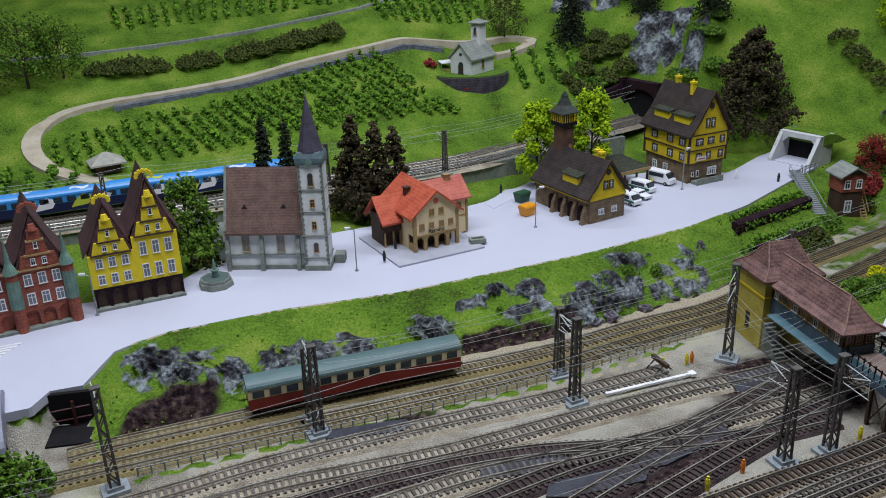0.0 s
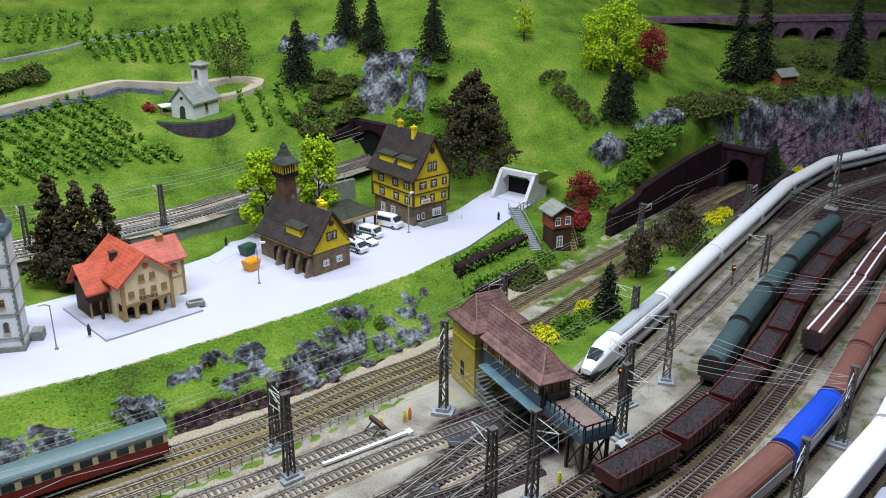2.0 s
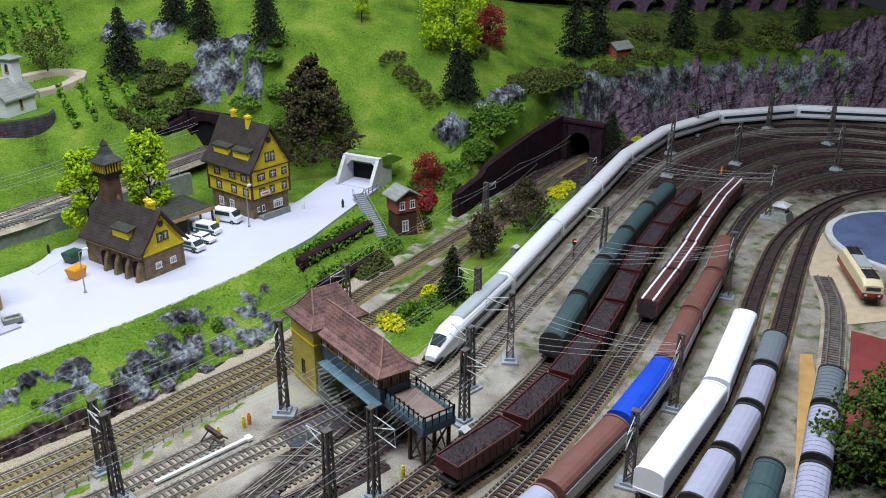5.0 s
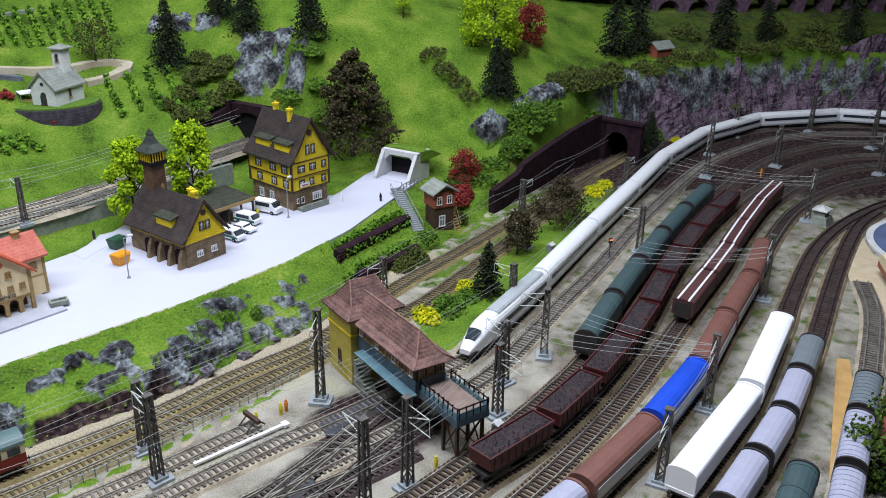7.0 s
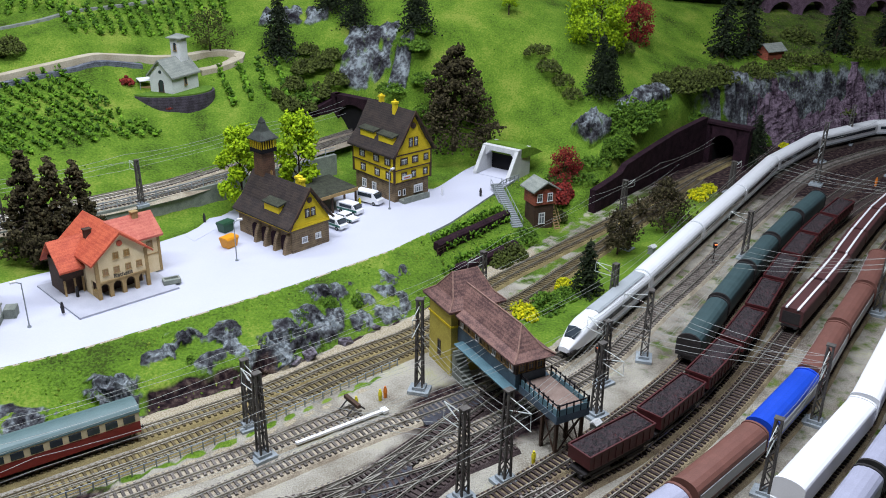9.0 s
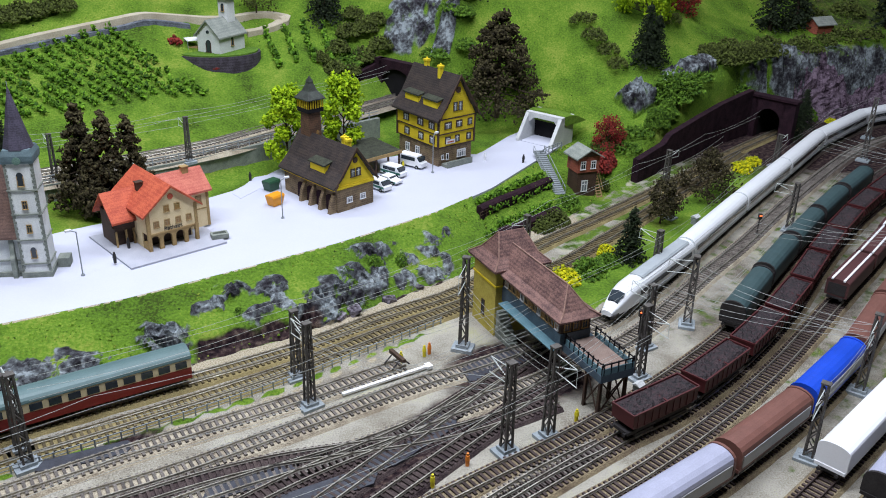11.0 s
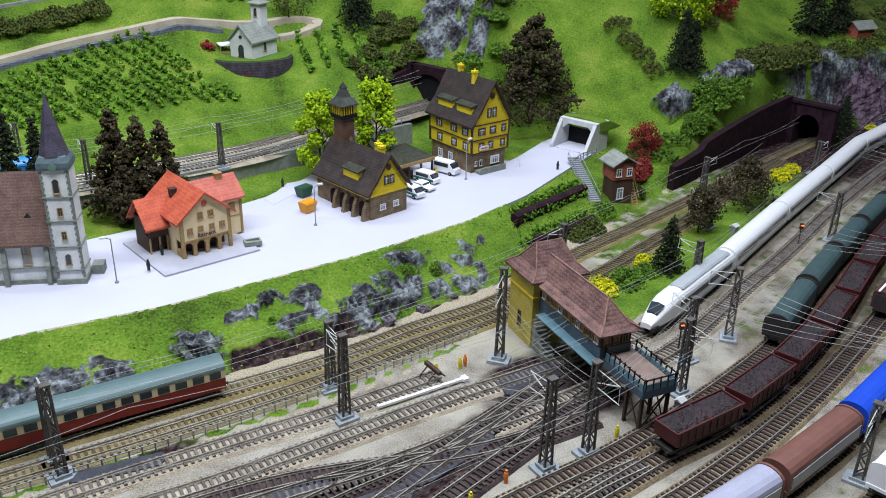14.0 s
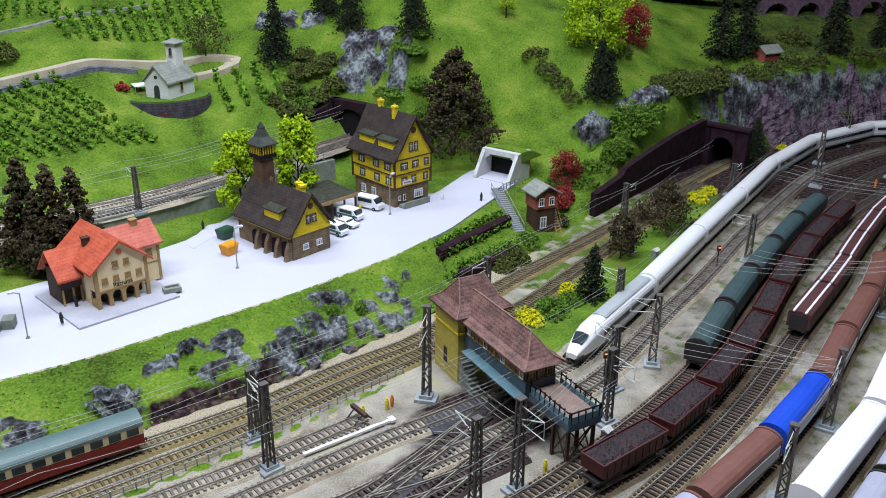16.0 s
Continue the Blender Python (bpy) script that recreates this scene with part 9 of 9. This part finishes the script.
# crossing stripes on the street
for i in range(7):
    bm = bmesh.new()
    box(bm, -0.020, 0.020, -0.0022, 0.0022, 0, 0.0006)
    o = tagged(part("crossing_stripe", bm, WHITE), "white painted crossing stripe on the street", "road marking", "crossing stripes")
    o.matrix_basis = pose(-0.585 + 0.0030 * i, 0.945 + 0.0085 * i, PLAZA + 0.0001, 0, 0, 20)
# grey arched shed at the corner
t = thing("arched_shed", "grey round-roofed goods shed at the corner", "shed", pose(-0.56, 0.79, 0, 0, 0, 25))
bm = bmesh.new()
profile_x(bm, ((-0.06, 0), (0.06, 0), (0.06, 0.040), (-0.06, 0.040)), -0.09, 0.075)
part("wall", bm, SOOT, t)
bm = bmesh.new()
profile_x(bm, arch_outline(0.128, 0.039, 0.041, 0.026, 14), -0.092, 0.080)
part("roof", bm, mat("violet_grey_sheet_roof", (0.30, 0.31, 0.38), 0.55, (0.18, 0.19, 0.24), 40, 500, 0.15), t)
for i in range(3):
    window(t, wall_frame(-0.05 + 0.05 * i, -0.06, 0, 0), 0, 0.008, 0.022, 0.026, TIMBER, PANE_G, 1)
# engine shed with red roof
t = thing("engine_shed", "long engine shed with weathered red roof", "shed", pose(1.075, 0.655, 0, 0, 0, 40))
bm = bmesh.new()
box(bm, -0.16, 0.105, -0.055, 0.045, 0, 0.050)
part("wall", bm, SOOT, t)
bm = bmesh.new()
profile_x(bm, ((-0.065, 0.048), (0.052, 0.058), (0.052, 0.062), (-0.065, 0.052)), -0.165, 0.110)
part("roof", bm, mat("weathered_red_sheet", (0.24, 0.04, 0.035), 0.7, (0.15, 0.026, 0.024), 30, 400, 0.2), t)
for i in range(5):
    window(t, wall_frame(-0.13 + 0.05 * i, 0.045, 0, 180), 0, 0.012, 0.020, 0.026, TIMBER, PANE_G, 2)
set_at(leafy_tree(0.135, 0.074, leaf_mat("deep_green_leaves", (0.095, 0.16, 0.022), (0.018, 0.035, 0.010)), "dense dark green tree in front of the engine shed", 51, 0.06, 2600), 0.950, 0.560, 0, 1.0, 0, 0.0)
bm = bmesh.new()
prism(bm, [(1.24, 0.86), (1.32, 0.84), (1.43, 0.96), (1.47, 1.10), (1.52, 1.17), (1.47, 1.18), (1.38, 1.08), (1.30, 0.98)], 0, 0.0016)
tagged(part("sand_apron", bm, mat("pale_sand", (0.55, 0.46, 0.32), 0.95, (0.42, 0.34, 0.22), 60, 500, 0.5)), "pale sand apron beside the turntable", "sand", kind="structure")
# turntable with its ring and loco shed
t = thing("turntable", "blue-grey turntable pit with a pale rim", "turntable", pose(1.655, 1.035, 0))
bm = bmesh.new()
cyl(bm, 0.185, 0.185, -0.002, 0.004, seg=64)
part("rim", bm, CONCRETE, t)
bm = bmesh.new()
cyl(bm, 0.172, 0.172, 0.003, 0.0055, seg=64)
part("pit_floor", bm, mat("blue_grey_pit", (0.10, 0.14, 0.26), 0.7, (0.06, 0.085, 0.16), 20, 300, 0.15), t)
bm = bmesh.new()
box(bm, -0.165, 0.165, -0.022, 0.022, 0.006, 0.010)
for y in (-0.009, 0.009):
    box(bm, -0.165, 0.165, y - 0.001, y + 0.001, 0.010, 0.0125)
o = part("bridge", bm, UNDER, t)
o.matrix_basis = pose(0, 0, 0, 0, 0, 40)
bm = bmesh.new()
box(bm, -0.03, 0.03, -0.016, 0.016, 0.012, 0.036), cyl(bm, 0.012, 0.012, 0.036, 0.048, 0.0, 0.0, 10)
o = part("turntable_cabin", bm, OXIDE, t)
o.matrix_basis = pose(0.02, 0.045, 0, 0, 0, 40)
t = thing("depot_building", "ochre depot building with a flat grey roof", "building", pose(1.50, 0.83, 0, 0, 0, 40))
bm = bmesh.new()
box(bm, -0.15, 0.12, -0.07, 0.045, 0, 0.060)
part("wall", bm, OCHRE, t)
bm = bmesh.new()
box(bm, -0.155, 0.125, -0.075, 0.050, 0.060, 0.066)
part("roof", bm, CONCRETE, t)
for i in range(4):
    window(t, wall_frame(-0.12 + 0.055 * i, 0.045, 0, 180), 0, 0.015, 0.024, 0.030, WHITE, PANE_G, 2)
# ochre sand strip beside the silver wagons
bm = bmesh.new()
prism(bm, [(0.865, 0.602), (0.885, 0.598), (1.04, 0.732), (1.115, 0.812), (1.10, 0.822), (0.985, 0.715)], 0, 0.0022)
tagged(part("sand_strip", bm, mat("ochre_sand", (0.50, 0.31, 0.12), 0.95, (0.36, 0.22, 0.08), 60, 500, 0.6)), "strip of ochre sand between sidings", "sand", kind="structure")


VIOLET_STONE = mat("violet_viaduct_stone", (0.20, 0.13, 0.18), 0.9, (0.07, 0.04, 0.06), 60, 400, 0.5)


def build_viaduct():
    t = thing("viaduct", "dark stone viaduct with round arches on the far ridge", "viaduct", pose(1.80, 2.32, 0.18, 0, 0, -4), kind="structure")
    bm = bmesh.new()
    arches(bm, 1.0, 0, 0.15, 9, 0.03, 0.05)
    part("arch_wall", bm, VIOLET_STONE, t)
    bm = bmesh.new()
    box(bm, -0.6, 1.1, -0.004, 0.054, 0.15, 0.165)
    part("parapet", bm, VIOLET_STONE, t)


build_viaduct()


# ---- the hall round the layout ----
def build_hall():
    plain = mat("hall_wall_paint", (0.12, 0.12, 0.13), 0.9, (0.10, 0.10, 0.11), 3, 60, 0.05)
    x0, x1, y0, y1, z0, z1 = -2.6, 3.6, -2.2, 3.6, -0.95, 1.95
    for name, q in (("wall_north", (x0, x1, y1, y1 + 0.1, z0, z1)), ("wall_south", (x0, x1, y0 - 0.1, y0, z0, z1)), ("wall_west", (x0 - 0.1, x0, y0, y1, z0, z1)), ("wall_east", (x1, x1 + 0.1, y0, y1, z0, z1))):
        tagged(part(name, box(bmesh.new(), *q), plain), "plain grey wall of the exhibition hall", "wall", kind="structure")
    tagged(part("floor", box(bmesh.new(), x0, x1, y0, y1, z0 - 0.1, z0), mat("hall_floor_grey", (0.16, 0.155, 0.15), 0.7, (0.12, 0.115, 0.11), 4, 80, 0.05)), "dull grey floor of the exhibition hall", "floor", kind="structure")
    tagged(part("ceiling", box(bmesh.new(), x0, x1, y0, y1, z1, z1 + 0.1), mat("hall_ceiling_white", (0.32, 0.33, 0.34), 0.9, (0.28, 0.29, 0.30), 3, 60, 0.05)), "pale ceiling of the exhibition hall", "ceiling", kind="structure")
    tagged(part("layout_fascia", box(bmesh.new(), -1.6, 2.9, 0.26, 0.28, -0.20, 0.0), TIMBER), "dark wooden front edge of the model layout", "fascia", kind="structure")


build_hall()
